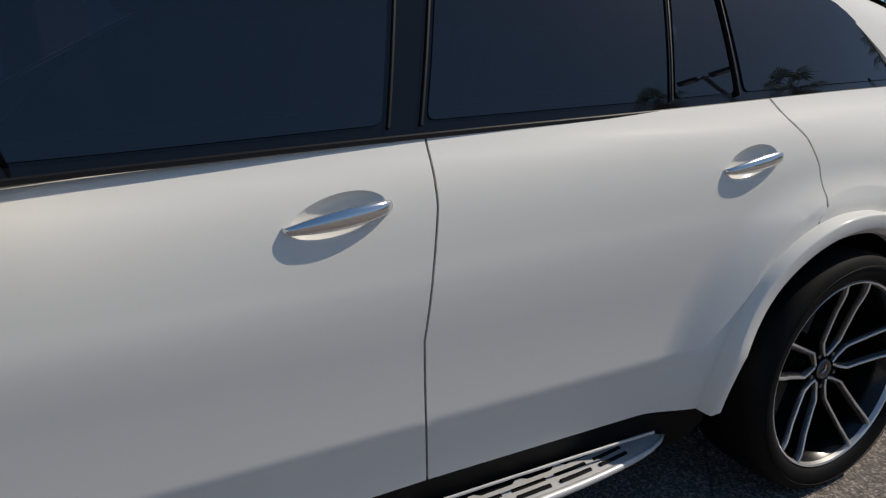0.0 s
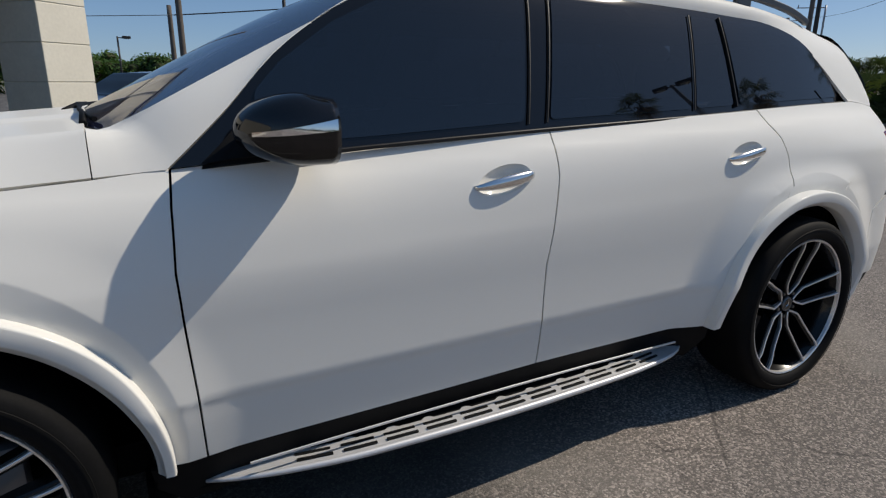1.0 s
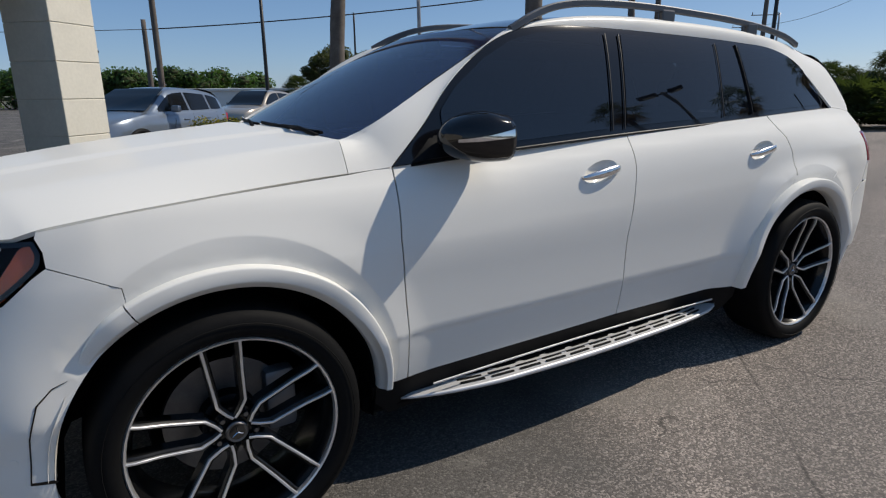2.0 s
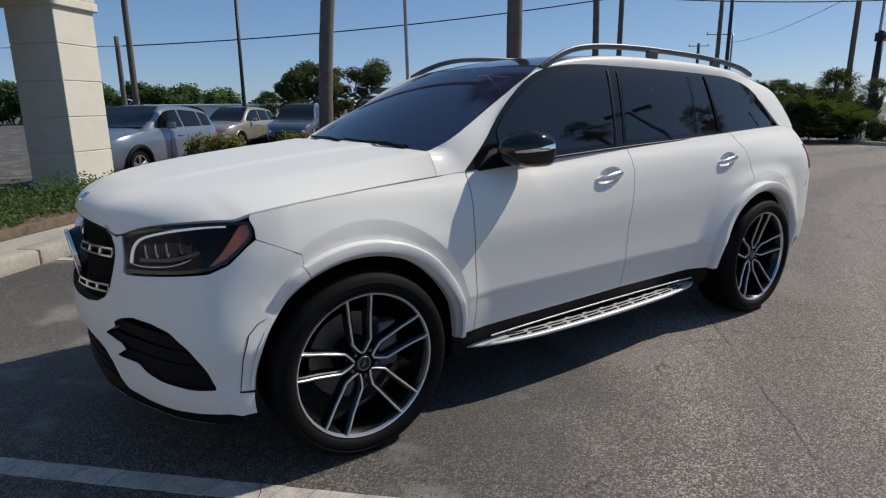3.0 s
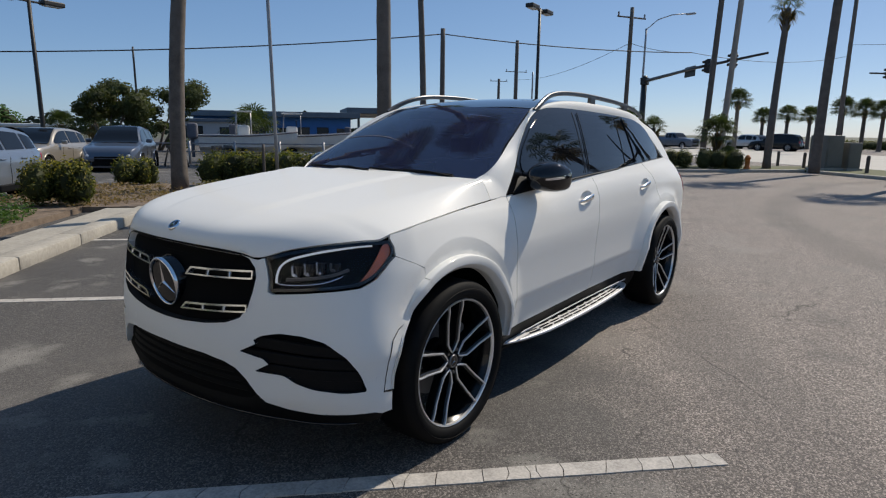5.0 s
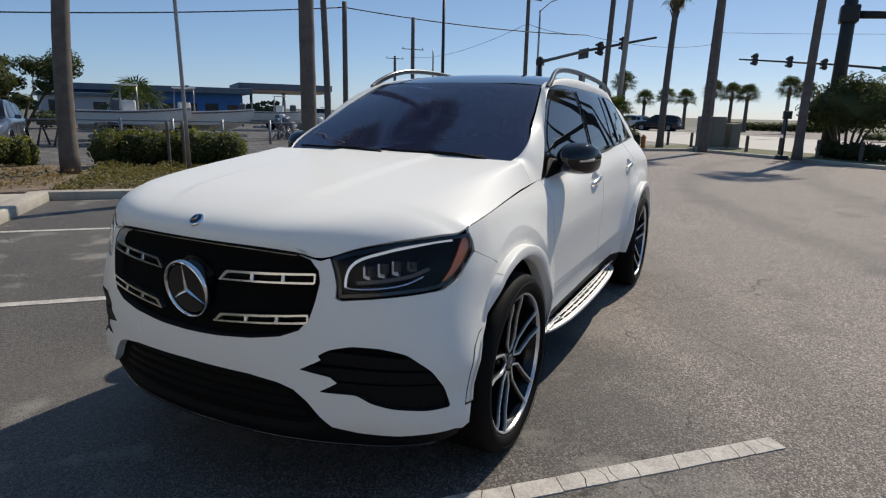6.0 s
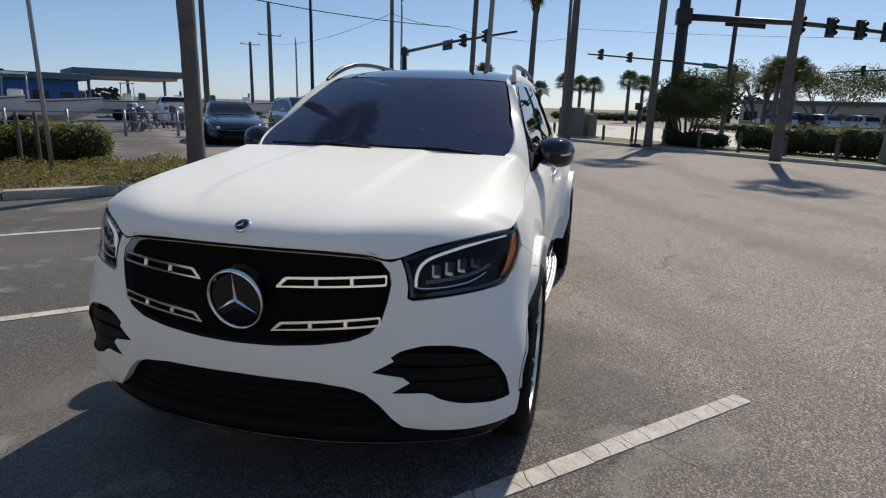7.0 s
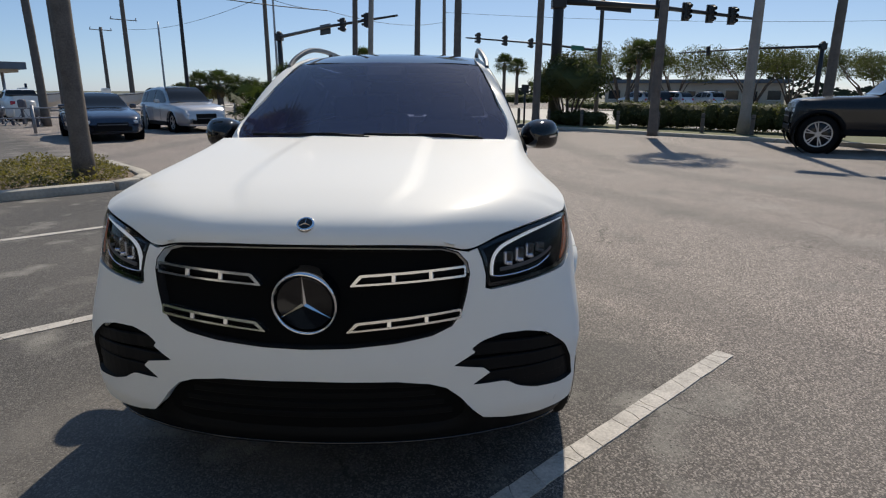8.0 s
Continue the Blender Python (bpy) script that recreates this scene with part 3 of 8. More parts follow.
                part("clip", strip_bar([H(sg * sk, zb2 + 0.004, -0.004), H(sg * sk, zt - 0.004, -0.006)], 0.016, 0.012, (1, 0, 0)), LOUVRE, lv)
    c = Vector(H(0.0, 0.830, 0.004))
    M = Matrix.Translation((c.x, 0, c.z)) @ Matrix.Rotation(radians(-9), 4, "Y")
    badge = part("badge", lathe([(0.0, 0.006), (0.09, 0.004), (0.105, -0.01), (0.112, -0.05)], 40, "Z", m=M @ Matrix.Rotation(radians(-90), 4, "Y")), GLOSS_BLACK, grille, "round black badge with a chrome ring and three points")
    ringp = [(0.099, 0.004), (0.101, 0.011), (0.105, 0.013), (0.109, 0.008), (0.110, -0.004)]
    part("ring", smooth(lathe(ringp, 56, "Z", m=M @ Matrix.Rotation(radians(-90), 4, "Y"))), CHROME, badge)
    part("points", three_points(M, 0.099, 0.014), CHROME, badge)

    # headlamps
    amber = rounded([(1.184, 1.052), (1.194, 1.026), (1.189, 0.996), (1.15, 0.956), (1.09, 0.912), (1.035, 0.892), (1.025, 0.900), (1.075, 0.945), (1.115, 0.995), (1.150, 1.040)], 0.01, 2)
    for sg in (1, -1):
        g = (lambda p: p) if sg > 0 else flip
        lamp = part("headlight", panel("headlight", g(inset(LAMP, 0.003)), lambda s, z: H(s, z, -0.045), 0.04, depth=0), SCREEN, car, "dark headlight with a white light guide and amber corner")
        part("bezel", panel("bezel", g(inset(LAMP, 0.002)), lambda s, z: H(s, z, -0.003), 0.03, [g(inset(LAMP, 0.014))], 0.04), GLOSS_BLACK, lamp)
        part("lens", panel("lens", g(inset(LAMP, 0.0025)), lambda s, z: H(s, z, 0.001), 0.03, depth=0), GLASS_LAMP, lamp).visible_shadow = False
        path = chain([(0.657, 0.893), (0.661, 0.930), (0.680, 0.963), (0.725, 0.988), (0.83, 1.012), (0.93, 1.027), (1.03, 1.038), (1.10, 1.040)], 34)
        low_line = chain([(0.657, 0.893), (0.69, 0.886), (0.78, 0.888), (0.87, 0.898), (0.93, 0.915), (0.955, 0.925)], 20)
        part("light_guide", tube([H(sg * a, b, -0.014) for a, b in low_line], 0.0028, 6), LAMP_CHROME, lamp)
        part("light_guide", strip_bar([H(sg * a, b, -0.012) for a, b in path], 0.0085, 0.012, Vector((-0.8, -0.6 * sg, 0))), DRL_WHITE, lamp, "white light guide")
        for s0, z0, hh in ((0.742, 0.938, 0.050), (0.798, 0.945, 0.054), (0.852, 0.952, 0.054), (0.915, 0.957, 0.036)):
            cc = Vector(H(sg * s0, z0, -0.024))
            mod = part("projector", box(0.030, 0.036, hh, cc + Vector((0.012, 0, 0)), 0.005), GLOSS_BLACK, lamp)
            bright = LAMP_CHROME if s0 < 0.9 else LAMP_DARK
            part("reflector", box(0.008, 0.010, hh * 0.86, cc + Vector((-0.008, sg * 0.010, 0.002)), 0.003, 1), bright, mod)
            part("reflector", box(0.010, 0.022, hh * 0.26, cc + Vector((-0.008, -sg * 0.004, -hh * 0.30)), 0.003, 1), bright, mod)
        shelf = [H(sg * a, b, -0.020) for a, b in chain([(0.70, 0.905), (0.80, 0.912), (0.90, 0.925), (0.985, 0.948)], 14)]
        part("chrome_shelf", strip_bar(shelf, 0.005, 0.012, (0, 0, 1)), LAMP_DARK, lamp)
        part("side_marker", panel("side_marker", g(amber), lambda s, z: H(s, z, -0.008), 0.02, depth=0.006), AMBER, lamp, "amber side marker")

    # front fender
    fender = [(1.207, 0.992), (lx(-1.90), 0.9545), (lx(-1.8265), 0.9205)] + arc(AF, R_ARCH, 120, 5, 26)
    fender += [(lx(-1.065), 0.405), (lx(-0.948), 0.405), (lx(-0.958), 0.60), (lx(-0.972), 0.80), (lx(-0.978), 0.93), (lx(-0.968), 1.08), (lx(-0.957), 1.165), (lx(-1.12), 1.150), (lx(-1.53), 1.124), (lx(-1.82), 1.101), (lx(-2.0), 1.078), (1.19, 1.064), (1.205, 1.03)]
    both("front_fender", panel("front_fender", fender, H, 0.02, extra=crease(AF)), PAINT, car)

    # doors
    fd = [(lx(-0.942), 0.405), (lx(-0.2), 0.412), (lx(0.162), 0.418), (lx(0.148), 0.60), (lx(0.143), 0.80), (lx(0.165), 0.95), (lx(0.190), 1.09), (lx(0.197), 1.232), (lx(-0.2), 1.213), (lx(-0.60), 1.187), (lx(-0.951), 1.164), (lx(-0.962), 1.08), (lx(-0.972), 0.93), (lx(-0.966), 0.80), (lx(-0.952), 0.60)]
    rd = [(lx(0.168), 0.418), (lx(0.70), 0.412), (lx(1.055), 0.408)] + arc(AR, R_ARCH, 179, 118, 16)
    rd += [(lx(1.395), 0.93), (lx(1.407), 1.00), (lx(1.404), 1.09), (lx(1.375), 1.17), (lx(1.333), 1.222), (lx(1.30), 1.283), (lx(0.8), 1.262), (lx(0.203), 1.236), (lx(0.196), 1.09), (lx(0.171), 0.95), (lx(0.149), 0.80), (lx(0.154), 0.60)]
    cups = {"front": (-0.020, 1.086), "rear": (1.140, 1.115)}

    for name, poly, key in (("front_door", fd, "front"), ("rear_door", rd, "rear")):
        cx, cz = cups[key]
        oval = [(lx(cx + 0.098 * math.cos(a) + 0.02 * math.sin(a)), cz + 0.002 + 0.10 * 0.098 * math.cos(a) + 0.046 * math.sin(a)) for a in [2 * math.pi * k / 40 for k in range(40)]]

        def dish(s, z):
            x = float(np.interp(abs(s), PS, PX)) - cx
            v = (z - cz - 0.002 - 0.10 * x) / 0.046
            r = math.hypot((x - 0.02 * v) / 0.098, v)
            return H(s, z, -0.026 * max(0.0, 1 - r ** 2.6))
        me = panel(name, poly, H, 0.024, [oval], extra=crease(AR) + hip_line(0.17, 1.0) if key == "rear" else hip_line(-0.94, 0.14))
        cup = panel("handle_cup", inset(oval, -0.001), dish, 0.009, depth=0)
        cups2 = (cup, mirror_mesh(cup))
        for sg, door, cm in zip((1, -1), both(name, me, PAINT, car), cups2):
            part("handle_cup", cm, PAINT, door)
            pts = chain([(-0.112, -0.014, 0.000), (-0.098, -0.013, 0.010), (-0.04, -0.005, 0.019), (0.04, 0.006, 0.021), (0.092, 0.014, 0.016), (0.112, 0.016, 0.001)], 22)
            bar = [H(sg * lx(cx + dx), cz + dz, o) for dx, dz, o in pts]
            part("door_handle", handle_bar(bar, sg), HANDLE, door, "satin chrome bar handle")
    # quarter panel with the rear wing
    qp = arc(AR, R_ARCH, 116, -8, 28) + [(lx(2.10), 0.36), (lx(2.18), 0.42), (lx(2.20), 0.80), (rx(2.30), 0.86), (rx(2.335), 0.98), (rx(2.295), 1.165), (rx(2.44), 1.175), (rx(2.44), 1.264), (rx(2.35), 1.284), (rx(2.25), 1.300), (rx(2.11), 1.310), (lx(1.65), 1.298), (lx(1.31), 1.285), (lx(1.341), 1.226), (lx(1.382), 1.172), (lx(1.411), 1.09), (lx(1.414), 1.00), (lx(1.401), 0.925)]
    both("quarter_panel", panel("quarter_panel", qp, H, 0.02, extra=crease(AR)), PAINT, car)
    e6 = float(PS[-1])
    rb = [(lx(2.185), 0.42), (lx(2.205), 0.79), (lx(2.31), 0.85), (5.9, 0.86), (e6, 0.86), (e6, 0.42)]
    both("rear_bumper", panel("rear_bumper", rb, H, 0.04), PAINT, car)
    rl = [(lx(2.10), 0.355), (lx(2.185), 0.412), (e6, 0.412), (e6, 0.30), (lx(2.2), 0.30)]
    both("rear_valance", panel("rear_valance", rl, lambda s, z: H(s, z, -0.01), 0.05), TRIM_BLACK, car)
    tl = rounded([(rx(2.345), 0.985), (rx(2.305), 1.158), (rx(2.5), 1.168), (6.0, 1.11), (6.0, 1.00), (5.75, 0.97)], 0.02, 3)
    both("tail_light", panel("tail_light", tl, lambda s, z: H(s, z, 0.006), 0.03), RED_LENS, car, "red tail light")
    tg = [(rx(2.31), 0.865), (rx(2.342), 0.975), (5.75, 0.965), (6.01, 0.995), (6.01, 1.115), (rx(2.5), 1.172), (rx(2.446), 1.176), (rx(2.446), 1.262), (e6, 1.262), (e6, 0.865)]
    both("tailgate", panel("tailgate", tg, H, 0.05), PAINT, car)

    # wheel arch mouldings
    for ax, a0, a1 in ((AF, 118.4, -0.5), (AF, 176, 118.75), (AR, 180, -9)):
        rows = []
        for k in range(61):
            a = radians(a0 + (a1 - a0) * k / 60)
            row = []
            for r, o in ((0.478, -0.060), (0.478, -0.016), (0.4795, -0.012), (0.4985, 0.0125), (0.5005, 0.0150), (0.504, 0.0162), (0.538, 0.0172), (0.5412, 0.0165), (0.5438, 0.0135), (0.546, 0.0), (0.548, -0.06)):
                if a0 > 170 and ax == AF:  # the flare runs out along the bumper
                    q = step01(122, 152, math.degrees(a))
                    r, o = r + (0.481 - r) * 0.8 * q, (o + 0.002 if o > 0 else o) * (1 - q) + 0.002 * q - 0.036 * q * (1 if o > -0.05 else 0.3)
                if r < 0.53 and abs(a0) < 170:
                    r += (0.024 if r < 0.499 else 0.017) * step01(48, 4, math.degrees(a))
                r *= 0.994 + 0.016 * math.sin(2 * a) ** 2  # a little squarer than round
                x, z = ax + r * math.cos(a), 0.405 + r * math.sin(a)
                row.append(H(lx(x), z, o + (0.010 if ax == AR else 0.0), True))
            rows.append(row)
        bm = grid_mesh("arch", rows, flip=True)
        bmesh.ops.recalc_face_normals(bm, faces=bm.faces)
        me = bpy.data.meshes.new("arch_moulding")
        bm.to_mesh(me)
        bm.free()
        both("arch_moulding", me, PAINT, car)

    # sill and running board
    sill = [(lx(-1.075), 0.33), (lx(-1.085), 0.398), (lx(-0.95), 0.398), (lx(-0.2), 0.404), (lx(0.17), 0.411), (lx(0.7), 0.405), (lx(1.07), 0.401), (lx(1.08), 0.33), (lx(1.0), 0.25), (lx(-1.0), 0.25)]
    for sg in (1, -1):
        g = (lambda p: p) if sg > 0 else flip
        sl = part("sill", panel("sill", g(sill), lambda s, z: H(s, z, -0.012), 0.04), TRIM_BLACK, car, "black plastic sill")
        part("sill_trim", strip_bar([(x, -sg * (0.915 + 0.004 * math.sin((x + 0.85) * 1.9)), 0.352 + 0.012 * (1 - ((x - 0.02) / 0.86) ** 2)) for x in np.linspace(-0.84, 0.88, 24)], 0.006, 0.008, (0, 0, 1)), SATIN, sl)
        step = part("running_board", board_body(sg), TRIM_BLACK, car, "black running board with an aluminium tread plate")
        part("tread_plate", board_plate(sg), SATIN, step, "slotted aluminium tread plate")
        part("edge_trim", tube([(x, -sg * board_w(x), 0.302) for x in np.linspace(-0.955, 0.968, 40)], [0.005 + 0.008 * math.sin(math.pi * k / 39) ** 0.5 for k in range(40)], 8), SATIN, step)
        n = 11
        for k in range(n):
            x0 = -0.72 + 1.52 * k / n
            for wo in (0.027, 0.055):
                if board_w(x0) - wo > 0.842 and board_w(x0 + 0.12) - wo > 0.842:
                    part("grip_slot", strip_bar([(x0 + 0.012 + 0.105 * q, -sg * (board_w(x0 + 0.012 + 0.105 * q) - wo), 0.3125) for q in (0, 0.5, 1)], 0.011, 0.006, (0, 0, 1)), TRIM_BLACK, step)

    build_hood(car)
    build_house(car, both)
    settle(car)
    build_mirrors(car)
    build_wheels(car)
    build_cabin(car)
    return car


NOSE_LIFT = spl([(-2.6, 0.030), (-2.3, 0.024), (-2.0, 0.018), (-1.0, 0.013), (-0.3, 0.009), (0.3, 0.006), (1.0, 0.002), (2.6, 0.0)])


def settle(car):
    """The body sits nose-high by a little."""
    for o in car.children_recursive:
        if o.type != "MESH" or o.name.startswith("wheel_well") or o.name.startswith("arch_moulding"):
            continue
        for v in o.data.vertices:
            x, y, z = v.co
            up = max(0.0, z - 0.42) / 0.6
            hi = step01(0.50, 1.0, z)
            v.co.z = z + NOSE_LIFT(x) * min(up, 2.2)
            if x > -1.0:
                sh = (0.016 + 0.014 * x) * (0.45 + 0.55 * hi)
                near = min(1.0, min(abs(x - a) for a in (AF, AR)) / 0.9)
                v.co.x = x + sh * (1.0 if z > 0.95 else max(near, 0.0) if x > 0.6 else 1.0)


def half_well(m, sg):
    """The arched lining over a wheel."""
    bm = bmesh.new()
    rows = []
    for k in range(25):
        a = radians(-14 + 208 * k / 24)
        rows.append([bm.verts.new(m @ Vector((r * math.cos(a), -sg * h, r * math.sin(a)))) for r, h in ((0.10, -0.16), (0.47, -0.15), (0.495, -0.05), (0.495, 0.40))])
    for a, b in zip(rows, rows[1:]):
        for k in range(3):
            bm.faces.new((a[k], b[k], b[k + 1], a[k + 1])).smooth = True
    return bm


def ring_wall(poly, fn, o0, o1):
    """The wall round an opening, from o0 proud to o1 deep."""
    bm = bmesh.new()
    q = resample([tuple(p[:2]) for p in poly], 0.025)
    a = [bm.verts.new(fn(u, v, o0)) for u, v in q]
    ou = inset(q, -0.006)
    c = [bm.verts.new(fn(u, v, o0 - 0.006)) for u, v in ou]
    b = [bm.verts.new(fn(u, v, o1)) for u, v in q]
    n = len(q)
    for i in range(n):
        j = (i + 1) % n
        bm.faces.new((a[i], a[j], b[j], b[i])).smooth = True
        bm.faces.new((c[i], c[j], a[j], a[i])).smooth = True
    bmesh.ops.recalc_face_normals(bm, faces=bm.faces)
    return bm


def three_points(M, r, h):
    """Three tapered ridges from the middle of a badge to its ring."""
    bm = bmesh.new()
    for k in range(3):
        a = radians(90 + 120 * k)
        d, n = Vector((0, math.cos(a), math.sin(a))), Vector((0, -math.sin(a), math.cos(a)))
        o = Vector((-0.006, 0, 0))
        tip = bm.verts.new(M @ (d * r + o * 0.6))
        mid = bm.verts.new(M @ (Vector((-h, 0, 0))))
        s1 = bm.verts.new(M @ (n * 0.115 * r + d * 0.066 * r + o * 0.3))
        s2 = bm.verts.new(M @ (-n * 0.115 * r + d * 0.066 * r + o * 0.3))
        bm.faces.new((mid, s1, tip))
        bm.faces.new((mid, tip, s2))
    bmesh.ops.recalc_face_normals(bm, faces=bm.faces)
    return bm


def handle_bar(pts, sg):
    """A bowed bar with an oval section, flatter towards its ends."""
    bm = bmesh.new()
    rings = []
    n = len(pts)
    for i, p in enumerate(pts):
        p = Vector(p)
        d = (Vector(pts[min(i + 1, n - 1)]) - Vector(pts[max(i - 1, 0)])).normalized()
        out = Vector((0, -sg, 0))
        up = d.cross(out).normalized()
        t = i / (n - 1)
        k = max(0.35, math.sin(math.pi * (0.06 + 0.88 * t)) ** 0.6)
        rings.append([bm.verts.new(p + up * (0.0165 + 0.007 * t) * k * math.cos(a) + out * 0.012 * k * math.sin(a)) for a in [2 * math.pi * j / 12 for j in range(12)]])
    for r0, r1 in zip(rings, rings[1:]):
        for k in range(12):
            bm.faces.new((r0[k], r0[(k + 1) % 12], r1[(k + 1) % 12], r1[k])).smooth = True
    bm.faces.new(rings[0])
    bm.faces.new(rings[-1])
    bmesh.ops.recalc_face_normals(bm, faces=bm.faces)
    return bm


BOARD = spl([(-0.955, 0.865), (-0.90, 0.885), (-0.75, 0.925), (-0.5, 0.958), (0.0, 0.972), (0.5, 0.962), (0.8, 0.935), (0.92, 0.90), (0.968, 0.868)])


def board_w(x):
    return BOARD(x)


def board_body(sg):
    bm = bmesh.new()
    top, low = [], []
    for x in np.linspace(-0.957, 0.970, 50):
        wo = board_w(x)
        top.append((bm.verts.new((x, -sg * 0.80, 0.315)), bm.verts.new((x, -sg * (wo - 0.004), 0.302))))
        low.append((bm.verts.new((x, -sg * 0.80, 0.262)), bm.verts.new((x, -sg * (wo - 0.02), 0.278))))
    for i in range(49):
        a, b, c, d = top[i], top[i + 1], low[i], low[i + 1]
        bm.faces.new((a[0], b[0], b[1], a[1]))
        bm.faces.new((c[0], c[1], d[1], d[0]))
        bm.faces.new((a[1], b[1], d[1], c[1]))
    bmesh.ops.recalc_face_normals(bm, faces=bm.faces)
    return bm


def board_plate(sg):
    rows = []
    for x in np.linspace(-0.945, 0.955, 120):
        wo = board_w(x) - 0.003
        tooth = 0.012 if (x * 7.24) % 1 < 0.22 else 0.0
        wi = max(0.842, min(wo - 0.01, wo - 0.074 - tooth))
        wi = min(wi, wo - 0.004)
        rows.append([(x, -sg * wi, 0.314), (x, -sg * (wi + wo) / 2, 0.311), (x, -sg * wo, 0.306)])
    return grid_mesh("plate", rows, 0.004, flip=sg > 0)


SPINE_X = spl([(0.0, -2.478), (0.03, -2.470), (0.08, -2.448), (0.15, -2.405), (0.3, -2.26), (0.5, -2.00), (0.75, -1.60), (1.0, -1.13)])
SPINE_Z = spl([(0.0, 1.014), (0.03, 1.040), (0.08, 1.068), (0.15, 1.095), (0.3, 1.137), (0.5, 1.182), (0.75, 1.230), (1.0, 1.268)])
SEAM = None


def hood_point(u, v):
    """u across (-1 .. 1, above 0: the car's left), v from the nose to the screen."""
    global SEAM
    if SEAM is None:
        st = [(0.50, 0.999), (0.545, 0.988), (0.60, 0.994), (0.70, 1.022), (0.82, 1.042), (0.95, 1.056), (1.06, 1.064), (1.14, 1.066), (lx(-2.0), 1.083), (lx(-1.82), 1.106), (lx(-1.53), 1.129), (lx(-1.30), 1.145), (lx(-1.12), 1.155)]
        SEAM = chain([hull(a, b) for a, b in st], 120)
    k = (1 - (1 - v) ** 1.0) * 119
    i = min(int(k), 118)
    e = Vector(SEAM[i]).lerp(Vector(SEAM[i + 1]), k - i)
    t = abs(u)
    xc, zc = SPINE_X(v), SPINE_Z(v)
    w = -e.y
    bow = 0.10 + 0.24 * (1 - v)
    tk = 0.45 + 0.475 * v ** 0.7
    f = bow * t * t + (1 - bow) * max(0.0, (t - tk) / (1 - tk)) ** (2.6 - 1.3 * v)
    z = zc - (zc - e.z) * f
    z += 0.010 * (1 - step01(0.335, 0.425, t + 0.05 * (1 - v))) * step01(0.12, 0.45, v)
    x = xc + (e.x - xc) * (0.75 * t * t + 0.25 * t ** 4)
    return (x, -w * t if u >= 0 else w * t, z)


def build_hood(car):
    rows = []
    vs = [0, 0.004, 0.01, 0.02, 0.03, 0.045, 0.06, 0.08] + list(np.linspace(0.10, 1.0, 46))
    us = sorted(set([round(a, 4) for a in np.linspace(-1, 1, 61)] + [s * b for s in (1, -1) for b in (0.98, 0.955, 0.99, 0.94, 0.925, 0.91, 0.29, 0.31, 0.325, 0.34, 0.355, 0.37, 0.385, 0.41, 0.425)]))
    for v in vs:
        rows.append([hood_point(u, v) for u in us])
    bm = grid_mesh("hood", rows, 0.015)
    bmesh.ops.recalc_face_normals(bm, faces=bm.faces)
    hood = part("hood", bm, PAINT, car)
    if sum(p.normal.z for p in hood.data.polygons) < 0:
        hood.data.flip_normals()
    # small round badge on the hood
    p = Vector(hood_point(0.0, 0.085))
    q = Vector(hood_point(0.0, 0.12))
    d = (q - p).normalized()
    M = Matrix.Translation(p + Vector((0, 0, 0.002))) @ Matrix.Rotation(-math.atan2(d.z, d.x), 4, "Y") @ Matrix.Rotation(radians(90), 4, "Y")
    em = part("hood_badge", smooth(lathe([(0.0, 0.004), (0.022, 0.004), (0.026, 0.006), (0.030, 0.003), (0.031, -0.004)], 32, "Z", m=M @ Matrix.Rotation(radians(-90), 4, "Y"))), CHROME, hood, "small round chrome badge")
    part("badge_disc", lathe([(0.0, 0.0046), (0.023, 0.0046), (0.0235, 0.003)], 28, "Z", m=M @ Matrix.Rotation(radians(-90), 4, "Y")), GLOSS_BLACK, em)
    part("points", three_points(M @ Matrix.Translation((-0.003, 0, 0)), 0.022, 0.006), CHROME, em)
    # cowl and wipers
    rows = []
    for t in np.linspace(-1, 1, 25):
        a = Vector(hood_point(t * 0.94, 1.0))
        rows.append([a + Vector((-0.03, 0, -0.035)), a + Vector((0.06, 0, -0.03)), a + Vector((0.16, 0, -0.01))])
    bm = grid_mesh("cowl", rows)
    bmesh.ops.recalc_face_normals(bm, faces=bm.faces)
    part("cowl", bm, TRIM_BLACK, car)
    for y0, y1 in ((-0.55, 0.02), (0.02, 0.60)):
        n = 12
        blade = []
        for k in range(n):
            y = y0 + (y1 - y0) * k / (n - 1)
            a = screen_point(-y / 0.74, 0.028 + 0.02 * k / n)
            blade.append(Vector(a) + Vector((-0.008, 0, 0.009)))
        w = part("wiper", tube(blade, 0.007, 6), TRIM_BLACK, car)
        part("wiper_arm", tube([Vector(screen_point(-(y0 - 0.03) / 0.74, 0.0)) + Vector((-0.02, 0, 0.01)), blade[3] + Vector((-0.006, 0, 0.007)), blade[6] + Vector((-0.003, 0, 0.005))], [0.010, 0.007, 0.004], 6), TRIM_BLACK, w)


# curve along the screen's edge and the roof's edge: x, half width, z
EDGE_A = [(-1.065, 0.772, 1.246), (-0.995, 0.800, 1.280), (-0.915, 0.796, 1.324), (-0.816, 0.764, 1.380), (-0.70, 0.718, 1.444), (-0.52, 0.668, 1.540), (-0.34, 0.625, 1.628), (-0.24, 0.598, 1.672)]
ROOF_C = spl([(-0.36, 1.672), (-0.22, 1.708), (0.0, 1.750), (0.3, 1.778), (0.7, 1.790), (1.2, 1.778), (1.7, 1.740), (2.1, 1.685), (2.35, 1.645)])
ROOF_E = spl([(-0.24, 1.672), (-0.1, 1.700), (0.1, 1.731), (0.4, 1.753), (0.8, 1.760), (1.3, 1.745), (1.8, 1.704), (2.1, 1.660), (2.35, 1.622)])
